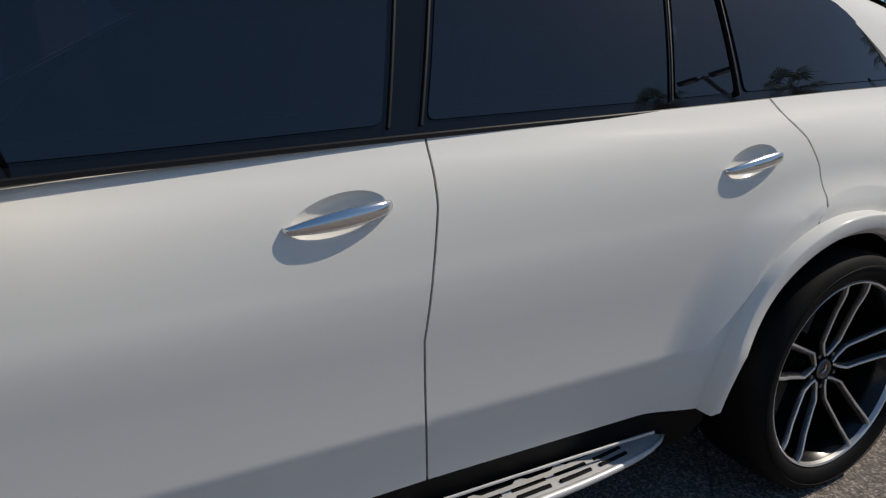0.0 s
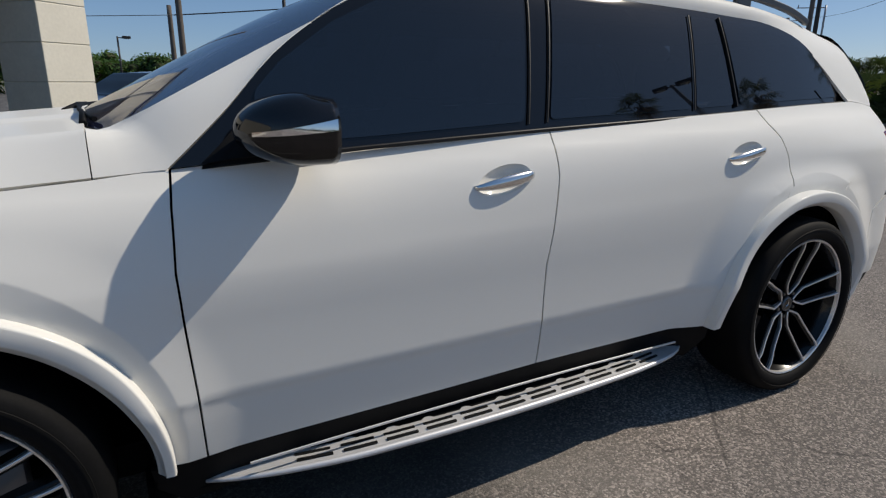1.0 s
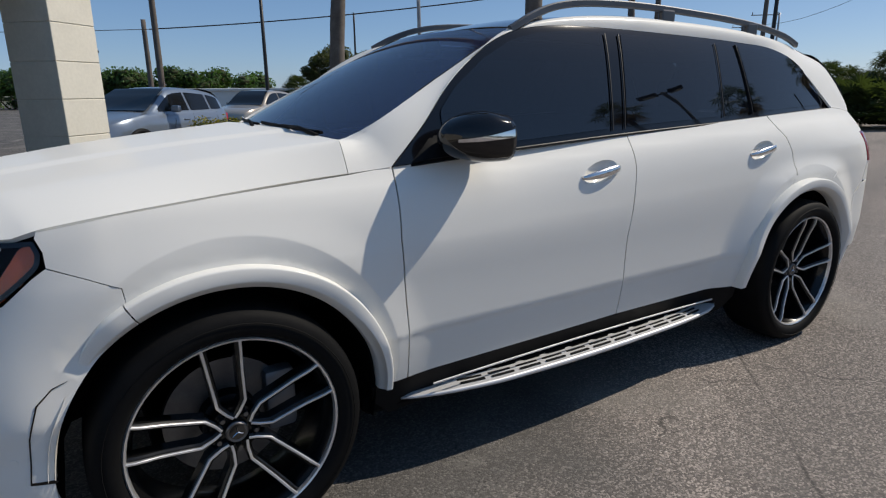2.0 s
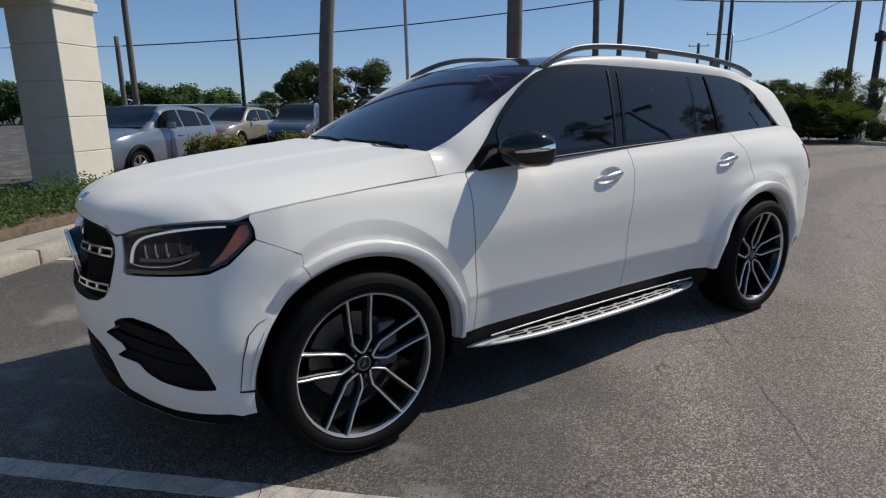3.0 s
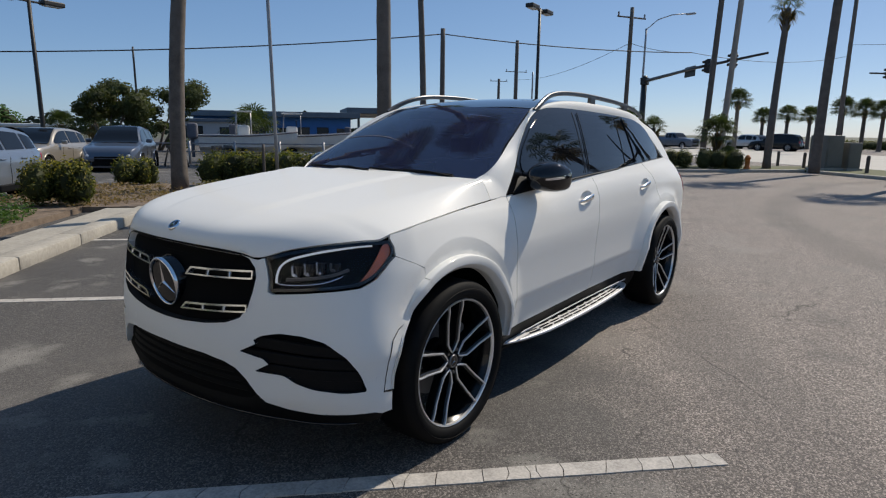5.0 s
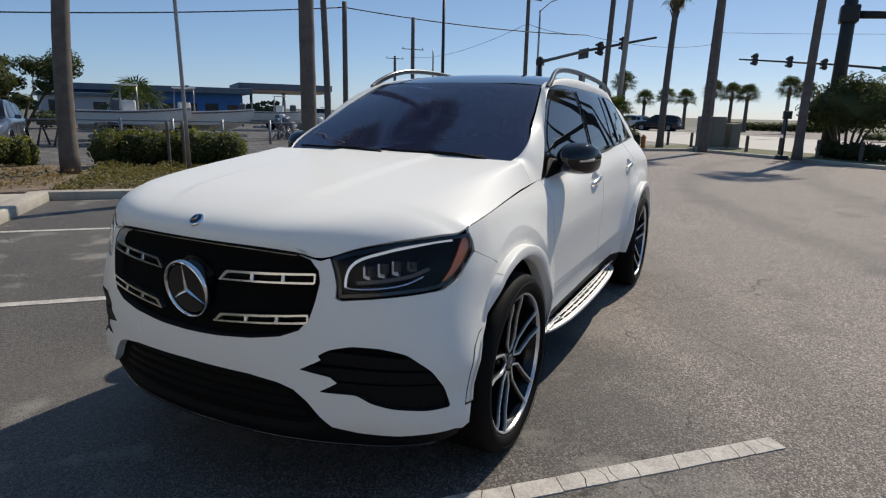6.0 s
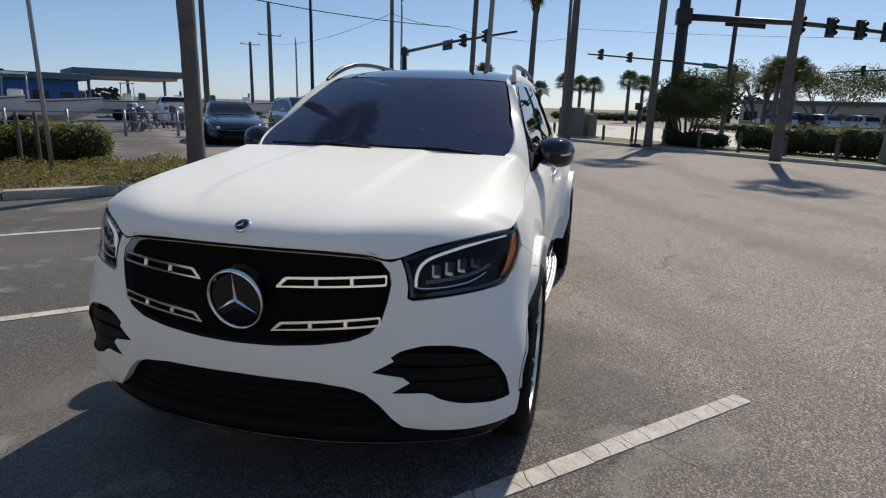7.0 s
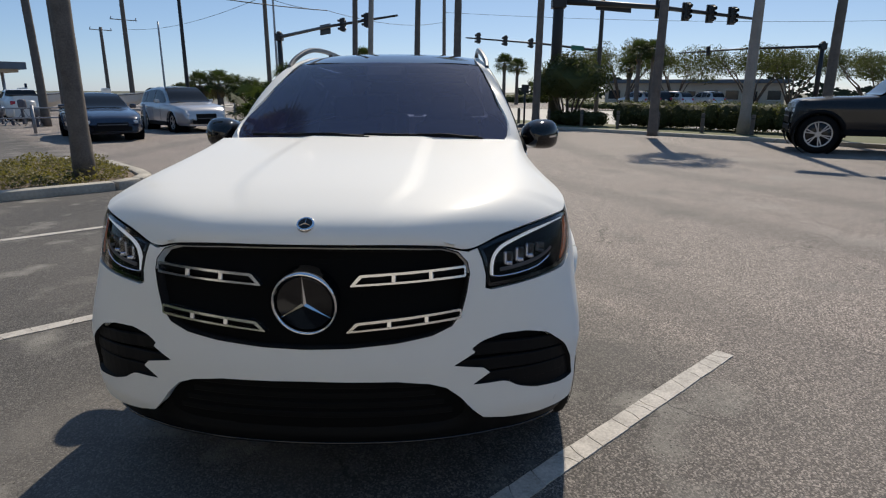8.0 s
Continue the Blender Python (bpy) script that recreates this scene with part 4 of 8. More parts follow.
ROOF_W = spl([(-0.24, 0.598), (0.0, 0.576), (0.5, 0.565), (1.2, 0.560), (1.8, 0.540), (2.35, 0.47)])


def screen_point(u, v):
    """The windscreen: u across (-1 .. 1, above 0 the car's left), v up."""
    e = chain(EDGE_A, 40)
    k = v * 39
    i = min(int(max(k, 0)), 38)
    a, b = e[i], e[i + 1]
    f = k - i
    x, w, z = (a[j] + (b[j] - a[j]) * f for j in range(3))
    t = abs(u)
    bow = (0.11 - 0.02 * v) * (1 - t * t)
    lift = (0.012 + 0.004 * v) * (1 - t * t)
    return (x - bow, -w * u, z + lift)


def build_house(car, both):
    # windscreen
    def lim(v):
        return 0.95 + 0.025 * step01(0.35, 0.65, v)
    rows = [[screen_point(u * lim(v), v) for u in np.linspace(-1, 1, 35)] for v in np.linspace(0.0, 0.99, 26)]
    bm = grid_mesh("screen", rows)
    bmesh.ops.recalc_face_normals(bm, faces=bm.faces)
    ws = part("windscreen", bm, GLASS_WS, car, "dark tinted windscreen")
    ws.visible_shadow = False
    for sg in (1, -1):
        rows = []
        for v in np.linspace(0.0, 0.97, 24):
            rows.append([Vector(screen_point(sg * u * lim(v), v)) + Vector((0.004, 0, -0.006)) for u in (0.965, 0.98, 0.998)])
        bm = grid_mesh("band", rows)
        bmesh.ops.recalc_face_normals(bm, faces=bm.faces)
        part("screen_border", bm, SHELL, ws)
    rows = [[Vector(screen_point(u, v)) + Vector((0.004, 0, -0.006)) for u in np.linspace(-0.99, 0.99, 33)] for v in (0.945, 0.97, 0.998)]
    bm = grid_mesh("band", rows)
    bmesh.ops.recalc_face_normals(bm, faces=bm.faces)
    part("screen_border", bm, SHELL, ws)
    rows = [[Vector(screen_point(u, v)) + Vector((0.004, 0, -0.006)) for u in np.linspace(-0.17, 0.17, 9)] for v in (0.80, 0.84, 0.88, 0.925)]
    bm = grid_mesh("frit", rows)
    bmesh.ops.recalc_face_normals(bm, faces=bm.faces)
    part("sensor_window", bm, SHELL, ws, "black printed patch round the sensors")
    p = Vector(screen_point(0, 0.86))
    part("sensor_housing", box(0.10, 0.26, 0.09, p + Vector((0.10, 0, -0.02)), 0.03, 3), TRIM_BLACK, ws)
    # roof: black glass with white sides
    rows = []
    for x in np.linspace(-0.24, 2.35, 60):
        row = []
        for u in np.linspace(-1, 1, 31):
            t = abs(u)
            xx = x - (0.09 * (1 - t * t)) * (1 - step01(-0.24, 0.5, x))
            z = ROOF_E(x) + (ROOF_C(xx) - ROOF_E(x)) * (1 - t ** 2.4)
            row.append((xx, -ROOF_W(x) * u, z))
        rows.append(row)
    bm = grid_mesh("roof", rows, 0.003)
    bmesh.ops.recalc_face_normals(bm, faces=bm.faces)
    roof = part("roof", bm, ROOF_GLASS, car, "black glass panorama roof")
    if sum(p.normal.z for p in roof.data.polygons) < 0:
        roof.data.flip_normals()
    # side frame from the fender over the windows to the tail
    top = [(-0.957, 1.166), (-0.81, 1.299), (-0.668, 1.444), (-0.502, 1.560), (-0.336, 1.638), (-0.172, 1.674), (0.03, 1.690), (0.30, 1.692), (0.70, 1.689), (1.05, 1.682), (1.30, 1.672), (1.58, 1.656), (1.80, 1.604), (1.93, 1.525), (2.02, 1.43), (2.11, 1.312)]
    low = [hull(lx(-1.112), 1.156), hull(lx(-1.04), 1.160)] + [house(*p) for p in chain(top, 100)]
    edge = [(-1.100, -0.793, 1.252)] + [(a, -b, c) for a, b, c in EDGE_A] + [(x, -ROOF_W(x), ROOF_E(x)) for x in (0.0, 0.3, 0.7, 1.1, 1.5, 1.9, 2.15)] + [(2.335, -0.54, 1.622), (2.395, -0.635, 1.50), (2.42, -0.705, 1.38), hull(rx(2.44), 1.268)]
    lu = [0.0, 0.006] + list(np.linspace(0.012, 1, 100))
    ka = [(0, 0), (0.20, 0.245), (0.70, 0.68), (0.83, 0.80), (1, 1)]
    fk = spl(ka)
    up = chain(edge, 400)
    last = [Vector(hull(rx(2.11 + 0.33 * k / 8), 1.313 - 0.043 * (k / 8) ** 1.5, 0.001)) for k in range(9)]
    rows = []
    for i, p in enumerate(low):
        q = Vector(up[int(round(fk(lu[i]) * 399))])
        if 0 < i < 45:
            q += Vector((-0.001, 0.005, 0.003)) * step01(0, 6, i)
        p = Vector(p)
        mid_out = Vector((0, -0.5, 0.55)).normalized()
        d = (q - p).length
        row = []
        for k in range(9):
            t = k / 8
            pt = p.lerp(q, t) + mid_out * (4 * t * (1 - t)) * min(0.14 * d, 0.028) * (0.5 * step01(3, 22, i) + 0.5 * step01(24, 48, i)) * (1 if i < 75 else max(0.0, 1 - (i - 75) / 25))
            row.append(pt.lerp(last[k], step01(84, 101, i) ** 2) if i < 101 else last[k])
        if i < 14:  # the foot of the pillar follows the hood's rear corner
            wt = 1 - step01(0, 14, i)
            corner = [Vector(hood_point(1 - 0.13 * k / 8, 1.0)) + Vector((0.003, 0, 0)) for k in range(9)]
            if i == 0:
                shift = [c - q for c, q in zip(corner, row)]
            row = [q + d * wt for q, d in zip(row, shift)]
        rows.append(row)
    for turn in range(8):  # an even shoulder at the pillar's foot
        rows = [r if not 1 < i < 18 else [r[0]] + [r[k] * 0.5 + (r[k - 1] + r[k + 1]) * 0.25 for k in range(1, 8)] + [r[8]] for i, r in enumerate(rows)]
        rows = [r if not 2 < i < 18 else [r[0]] + [r[k] * 0.6 + (rows[i - 1][k] + rows[i + 1][k]) * 0.2 for k in range(1, 8)] + [r[8]] for i, r in enumerate(rows)]
    bm = grid_mesh("frame", rows, 0.012)
    bmesh.ops.recalc_face_normals(bm, faces=bm.faces)
    me = bpy.data.meshes.new("side_frame")
    bm.to_mesh(me)
    bm.free()
    both("side_frame", me, PAINT, car)
    # rear window
    e = up[318:]
    rows = [[(x + 0.03 * (1 - u * u) - 0.06, -y * u, z + 0.010 * (1 - u * u)) for u in np.linspace(-0.985, 0.985, 17)] for x, y, z in e]
    bm = grid_mesh("rear", rows)
    bmesh.ops.recalc_face_normals(bm, faces=bm.faces)
    part("rear_window", bm, ROOF_GLASS, car)
    # side windows: black surround with four panes
    bottom = [(2.10, 1.309), (1.65, 1.296), (1.15, 1.276), (0.2, 1.236), (-0.43, 1.203)]
    dlo = chain(top, 60) + bottom
    up_f = [(-0.735, 1.345), (-0.655, 1.425), (-0.492, 1.535), (-0.330, 1.612), (-0.172, 1.650), (0.03, 1.666), (0.205, 1.668)]
    panes = [[(-0.735, 1.215)] + up_f + [(0.105, 1.258), (-0.40, 1.230)],
             [(0.212, 1.264), (0.325, 1.668), (0.70, 1.665), (1.010, 1.658), (0.915, 1.293)],
             [(0.945, 1.295), (1.042, 1.657), (1.195, 1.651), (1.180, 1.304)],
             [(1.225, 1.306), (1.238, 1.650), (1.57, 1.634), (1.78, 1.585), (1.905, 1.512), (1.99, 1.425), (2.065, 1.332), (1.65, 1.321)]]
    trim = panel("window_surround", inset(dlo, 0.002), lambda x, z: house(x, z, 0.004), 0.04, [inset(rounded(q, 0.02, 3), 0.004) for q in panes], 0.01, centre=(0.5, 0, 1.4))
    trims = both("window_surround", trim, GLOSS_BLACK, car, "gloss black window surround")
    for tr, sg in zip(trims, (1, -1)):
        for poly in panes:
            me = panel("window_pane", rounded(poly, 0.02, 3), lambda x, z: house(x, z, 0.009), 0.05, depth=0.003, centre=(0.5, 0, 1.4))
            if sg < 0:
                me = mirror_mesh(me)
            part("window_pane", me, SIDE_PANE, tr, "dark privacy glass")
        yb = 1 if sg > 0 else -1
        line = chain([(2.09, 1.304), (1.65, 1.292), (1.15, 1.272), (0.2, 1.232), (-0.43, 1.200), (-0.70, 1.183)], 40)
        pts = [house(x, z, 0.012) for x, z in line]
        part("belt_moulding", strip_bar([(x, y * yb, z) for x, y, z in pts], 0.016, 0.012, (0, 0, 1)), BELT, tr)
        for a, b in (((1.192, 1.296), (1.214, 1.655)), ((0.120, 1.250), (0.222, 1.664)), ((0.196, 1.254), (0.309, 1.664)), ((0.930, 1.288), (1.026, 1.655))):
            pts = [house(a[0] + (b[0] - a[0]) * k / 8, a[1] + (b[1] - a[1]) * k / 8, 0.011) for k in range(9)]
            part("pillar_strip", strip_bar([(x, y * yb, z) for x, y, z in pts], 0.014 if a[0] > 1 else 0.005, 0.006, (1, 0, 0)), BELT, tr)
    # roof rails
    for sg in (1, -1):
        pts = [(-0.30, 1.655), (-0.18, 1.715), (-0.02, 1.768), (0.2, 1.798), (0.6, 1.810), (1.1, 1.798), (1.5, 1.772), (1.80, 1.735), (2.0, 1.688)]
        line = chain(pts, 50)
        rail = part("roof_rail", strip_bar([(x, -sg * (ROOF_W(max(x, -0.24)) + 0.028 + 0.02 * step01(0.1, -0.3, x)), z) for x, z in line], 0.032, 0.024, (0, 1, 0)), RAIL, car, "dark satin aluminium roof rail")
        for x in (0.72, 1.45):
            part("rail_foot", box(0.10, 0.03, 0.07, (x, -sg * (ROOF_W(x) + 0.028), ROOF_E(x) + 0.014), 0.01), RAIL, rail)


def build_mirrors(car):
    for sg in (1, -1):
        m = part("door_mirror", mirror_shell(sg), GLOSS_BLACK, car, "gloss black door mirror")
        rows = []
        for k in range(20):  # a band that widens from the nose of the housing to its end
            t = 0.96 - 0.90 * k / 19
            kk = (1 - (1 - min(1.0, 0.003 + t)) ** 3.2) ** 0.55
            row = []
            for q in (-1, 0, 1):
                zz = 1.292 - 0.022 * (k / 19) + q * (0.0045 + 0.0095 * t)
                v = min(0.97, abs(zz - 1.274 - 0.004 * t) / (0.088 * kk))
                c = math.cos(math.asin(v ** (1 / 0.9))) ** 0.62
                w = 0.963 - 0.006 * (1 - t) + 0.112 * kk * c
                row.append((-0.808 + 0.220 * t + 0.036 * kk * c * (1 - t), -sg * (w + 0.0025), zz))
            rows.append(row)
        band = grid_mesh("band", rows, 0.004)
        bmesh.ops.recalc_face_normals(band, faces=band.faces)
        part("turn_signal", band, CHROME, m, "chrome band with the turn signal")
        bm = bmesh.new()
        prof = [(-0.93, 0.835, 1.170), (-0.62, 0.838, 1.190), (-0.66, 0.800, 1.29), (-0.80, 0.795, 1.295)]
        vs = [bm.verts.new((x, -sg * (w + 0.006), z)) for x, w, z in prof]
        vo = [bm.verts.new((x * 0.6 + -0.72 * 0.4, -sg * (w * 0.55 + 0.93 * 0.45), z * 0.6 + 1.215 * 0.4)) for x, w, z in prof]
        for i in range(4):
            bm.faces.new((vs[i], vs[(i + 1) % 4], vo[(i + 1) % 4], vo[i]))
        bm.faces.new(vo)
        bmesh.ops.recalc_face_normals(bm, faces=bm.faces)
        bmesh.ops.bevel(bm, geom=list(bm.edges), offset=0.012, segments=2, affect="EDGES")
        part("mirror_foot", smooth(bm), TRIM_BLACK, m)
        glass = bmesh.new()
        vs = [glass.verts.new((-0.584 - 0.012 * abs(math.sin(a)), -sg * (0.960 + 0.088 * math.copysign(abs(math.cos(a)) ** 0.6, math.cos(a))), 1.268 + 0.058 * math.copysign(abs(math.sin(a)) ** 0.6, math.sin(a)))) for a in [2 * math.pi * k / 28 for k in range(28)]]
        glass.faces.new(vs)
        part("mirror_glass", glass, CHROME, m)


def mirror_shell(sg):
    """A mirror housing: blunt behind, rounded in front, fuller at its outer end."""
    bm = bmesh.new()
    rings = []
    n = 26
    for i in range(19):
        t = (i / 18) ** 1.5
        x = -0.808 + 0.220 * t
        k = (1 - (1 - min(1.0, 0.003 + t)) ** 3.2) ** 0.55
        cw, hw = 0.963 - 0.006 * (1 - t), 0.112 * k
        cz, hz = 1.274 + 0.004 * t, 0.088 * k
        ring = []
        for j in range(n):
            a = 2 * math.pi * j / n
            c, s = math.cos(a), math.sin(a)
            w = cw + hw * math.copysign(abs(c) ** 0.62, c)
            z = cz + hz * math.copysign(abs(s) ** (0.9 if s > 0 else 0.6), s) * (1.0 - 0.20 * (1 if c < 0 else 0) * abs(c)) * (1.06 - 0.20 * step01(0.55, 1.0, t) if s > 0 else 1.0)
            ring.append(bm.verts.new((x + 0.03 * (w - cw) / 0.12 * (1 - t) * 1.2, -sg * w, z)))
        rings.append(ring)
    for r0, r1 in zip(rings, rings[1:]):
        for k in range(n):
            bm.faces.new((r0[k], r0[(k + 1) % n], r1[(k + 1) % n], r1[k])).smooth = True
    bm.faces.new(rings[0])
    back = [bm.verts.new((v.co.x - 0.012, v.co.y, v.co.z)) for v in rings[-1]]
    cen = Vector((0, 0, 0))
    for v in back:
        cen += v.co / n
    for v in back:
        v.co = cen.lerp(v.co, 0.88)
        v.co.x = rings[-1][0].co.x - 0.02
    for k in range(n):
        bm.faces.new((rings[-1][k], rings[-1][(k + 1) % n], back[(k + 1) % n], back[k]))
    bm.faces.new(back)
    bmesh.ops.recalc_face_normals(bm, faces=bm.faces)
    return bm


def build_wheels(car):
    for ax in (AF, AR):
        for sg in (1, -1):
            T = Matrix.Translation((ax + (0.012 if ax == AR else -0.006), 0, 0.411)) @ Matrix.Diagonal((1.04, sg, 1.04, 1)) @ Matrix.Translation((0, -0.050 if ax == AR else -0.020, 0))
            turn = Matrix.Rotation(radians({(AF, 1): -5.0, (AR, 1): 4.0}.get((ax, sg), 30.0)), 4, "Y")

            deep = 0.040 if ax == AR else 0.018
            set_back = Matrix.Translation((0, deep, 0))

            def put(bm, angle=30, back=None):
                if back:
                    bmesh.ops.transform(bm, matrix=back, verts=bm.verts)
                bmesh.ops.transform(bm, matrix=T, verts=bm.verts)
                bmesh.ops.recalc_face_normals(bm, faces=bm.faces)
                return smooth(bm, angle)
            tyre_prof = [(0.306, -0.70), (0.330, -0.695), (0.365, -0.70), (0.387, -0.715), (0.3945, -0.75), (0.3952, -0.83), (0.3952, -0.90), (0.393, -0.940), (0.385, -0.962), (0.371, -0.973), (0.350, -0.980), (0.333, -0.980), (0.320, -0.974), (0.313, -0.966), (0.306, -0.955)]
            wheel = part("wheel", put(lathe([(0.306, -0.70), (0.300, -0.72), (0.282, -0.78), (0.278, -0.90), (0.290, -0.935), (0.300, -0.950), (0.304, -0.958)], 64)), ALLOY_BLACK, car, "black wheel with silver-edged double spokes")
            tyre = part("tyre", put(lathe(tyre_prof, 72), 60), RUBBER, wheel, "black low-profile tyre")
            for rr in (0.358,):
                part("sidewall_ring", put(lathe([(rr - 0.0012, -0.9815), (rr, -0.9835), (rr + 0.0012, -0.9815)], 60)), RUBBER, tyre)
            part("rim_edge", put(lathe([(0.297, -0.950), (0.300, -0.9625), (0.306, -0.9655), (0.310, -0.960)], 72)), MACHINED, wheel)
            part("brake_disc", put(lathe([(0.09, -0.80), (0.19, -0.80), (0.19, -0.775), (0.09, -0.775)], 48)), STEEL, wheel)
            part("brake_hat", put(lathe([(0.0, -0.84), (0.085, -0.84), (0.09, -0.80)], 32)), SHELL, wheel)
            cal = box(0.10, 0.07, 0.21, (0.165 if ax == AF else -0.165, -0.805, 0.02), 0.02, 2)
            part("brake_caliper", put(cal), CALIPER, wheel)
            for k in range(5):
                R = Matrix.Rotation(radians(72 * k), 4, "Y") @ turn
                # the spoke is open in its middle: two arms
                for arm in (-1, 1):
                    pts = [(arm * 0.004, 0.046), (arm * 0.020, 0.064), (arm * 0.041, 0.098), (arm * 0.046, 0.185), (arm * 0.054, 0.300)]
                    dense = chain(pts[2:], 8)
                    line = pts[:2] + dense
                    sil = strip_bar([R @ Vector((h, -0.946 - 0.012 * step01(0.20, 0.29, r) + 0.006 * step01(0.09, 0.04, r) + deep * (1 - step01(0.04, 0.29, r)), r)) for h, r in line], 0.0085, 0.012, R.to_3x3() @ Vector((0, 1, 0)))
                    part("spoke_edge", put(sil), MACHINED, wheel)
                    blk = strip_bar([R @ Vector((h * 0.93, -0.918 - 0.010 * step01(0.20, 0.29, r) + deep * (1 - step01(0.04, 0.29, r)), r)) for h, r in line], 0.022, 0.052, R.to_3x3() @ Vector((0, 1, 0)))
                    part("spoke", put(blk), ALLOY_BLACK, wheel)
                L = R @ Vector((0.0, -0.935, -0.058))
                part("lug_bolt", put(lathe([(0.0, -0.012), (0.007, -0.012), (0.009, -0.004), (0.009, 0.02)], 10, m=Matrix.Translation(L)), back=set_back), STEEL, wheel)
            part("hub", put(lathe([(0.0, -0.925), (0.075, -0.925), (0.085, -0.90), (0.085, -0.86)], 32), back=set_back), ALLOY_BLACK, wheel)
            cap = part("hub_cap", put(lathe([(0.0, -0.948), (0.024, -0.948), (0.030, -0.950), (0.034, -0.945), (0.036, -0.925)], 32), back=set_back), STEEL, wheel, "round grey hub cap")
            part("cap_disc", put(lathe([(0.0, -0.9487), (0.0238, -0.9487), (0.024, -0.947)], 28), back=set_back), GLOSS_BLACK, cap)
            M = Matrix.Translation((0, -0.9485, 0)) @ Matrix.Rotation(radians(90), 4, "Z")
            part("points", put(three_points(turn @ M, 0.022, 0.005), back=set_back), CHROME, cap)


def build_cabin(car):
    cab = part("cabin_floor", box(3.0, 1.36, 0.06, (0.6, 0, 0.62), 0.02), INTERIOR, car, "dark leather cabin behind tinted glass")
    bm = bmesh.new()
    rows = [[(-0.98 + 0.08 * (1 - (y / 0.7) ** 2) * -1, y, 1.17), (-0.80, y, 1.19 + 0.01 * math.cos(y * 4)), (-0.55, y, 1.17), (-0.44, y, 1.10), (-0.46, y, 0.80)] for y in np.linspace(-0.70, 0.70, 17)]
    bm.free()
    bm = grid_mesh("dash", rows)
    bmesh.ops.recalc_face_normals(bm, faces=bm.faces)
    part("dashboard", bm, INTERIOR, cab)
    w = Matrix.Translation((-0.33, -0.37, 1.08)) @ Matrix.Rotation(radians(-65), 4, "Y")
    ring = [w @ Vector((0.185 * math.cos(a), 0.185 * math.sin(a), 0)) for a in [2 * math.pi * k / 28 for k in range(29)]]
    wheel = part("steering_wheel", tube(ring, 0.016, 8), INTERIOR, cab)
    part("wheel_hub", box(0.12, 0.20, 0.05, (-0.34, -0.37, 1.08), 0.02), INTERIOR, wheel)
    for x, y in ((0.16, -0.37), (0.16, 0.37), (1.05, -0.37), (1.05, 0.37), (1.85, -0.33), (1.85, 0.33)):
        seat = part("seat_back", box(0.16, 0.50, 0.62, (x + 0.10, y, 1.00), 0.06, 3, rot=Matrix.Rotation(radians(14), 3, "Y")), INTERIOR, cab)
        part("head_rest", box(0.10, 0.26, 0.18, (x + 0.20, y, 1.40), 0.04, 3), INTERIOR, seat)
        part("seat_cushion", box(0.50, 0.50, 0.16, (x - 0.18, y, 0.74), 0.05, 3), INTERIOR, seat)
    part("interior_mirror", box(0.03, 0.22, 0.06, (-0.30, 0, 1.55), 0.012), TRIM_BLACK, cab)
    part("headliner", box(2.3, 1.0, 0.02, (0.95, 0, 1.63), 0.005), INTERIOR, cab)


SIDE_PANE = GLASS_SIDE
BELT = material("dark_window_trim", (0.010, 0.010, 0.011), 0.5, spec=0.25)
RAIL = material("dark_satin_aluminium", (0.10, 0.10, 0.105), 0.34, metal=0.8)
build_car()

# ---------------------------------------------------------------- the place: kerbs and lines run at 45 degrees to the car
Q = math.sqrt(0.5)


def lot(u, v, z=0.0):
    """From the car park's own directions: u away from the head kerb, v along it."""
    return Vector(((u + v) * Q, (v - u) * Q, z))


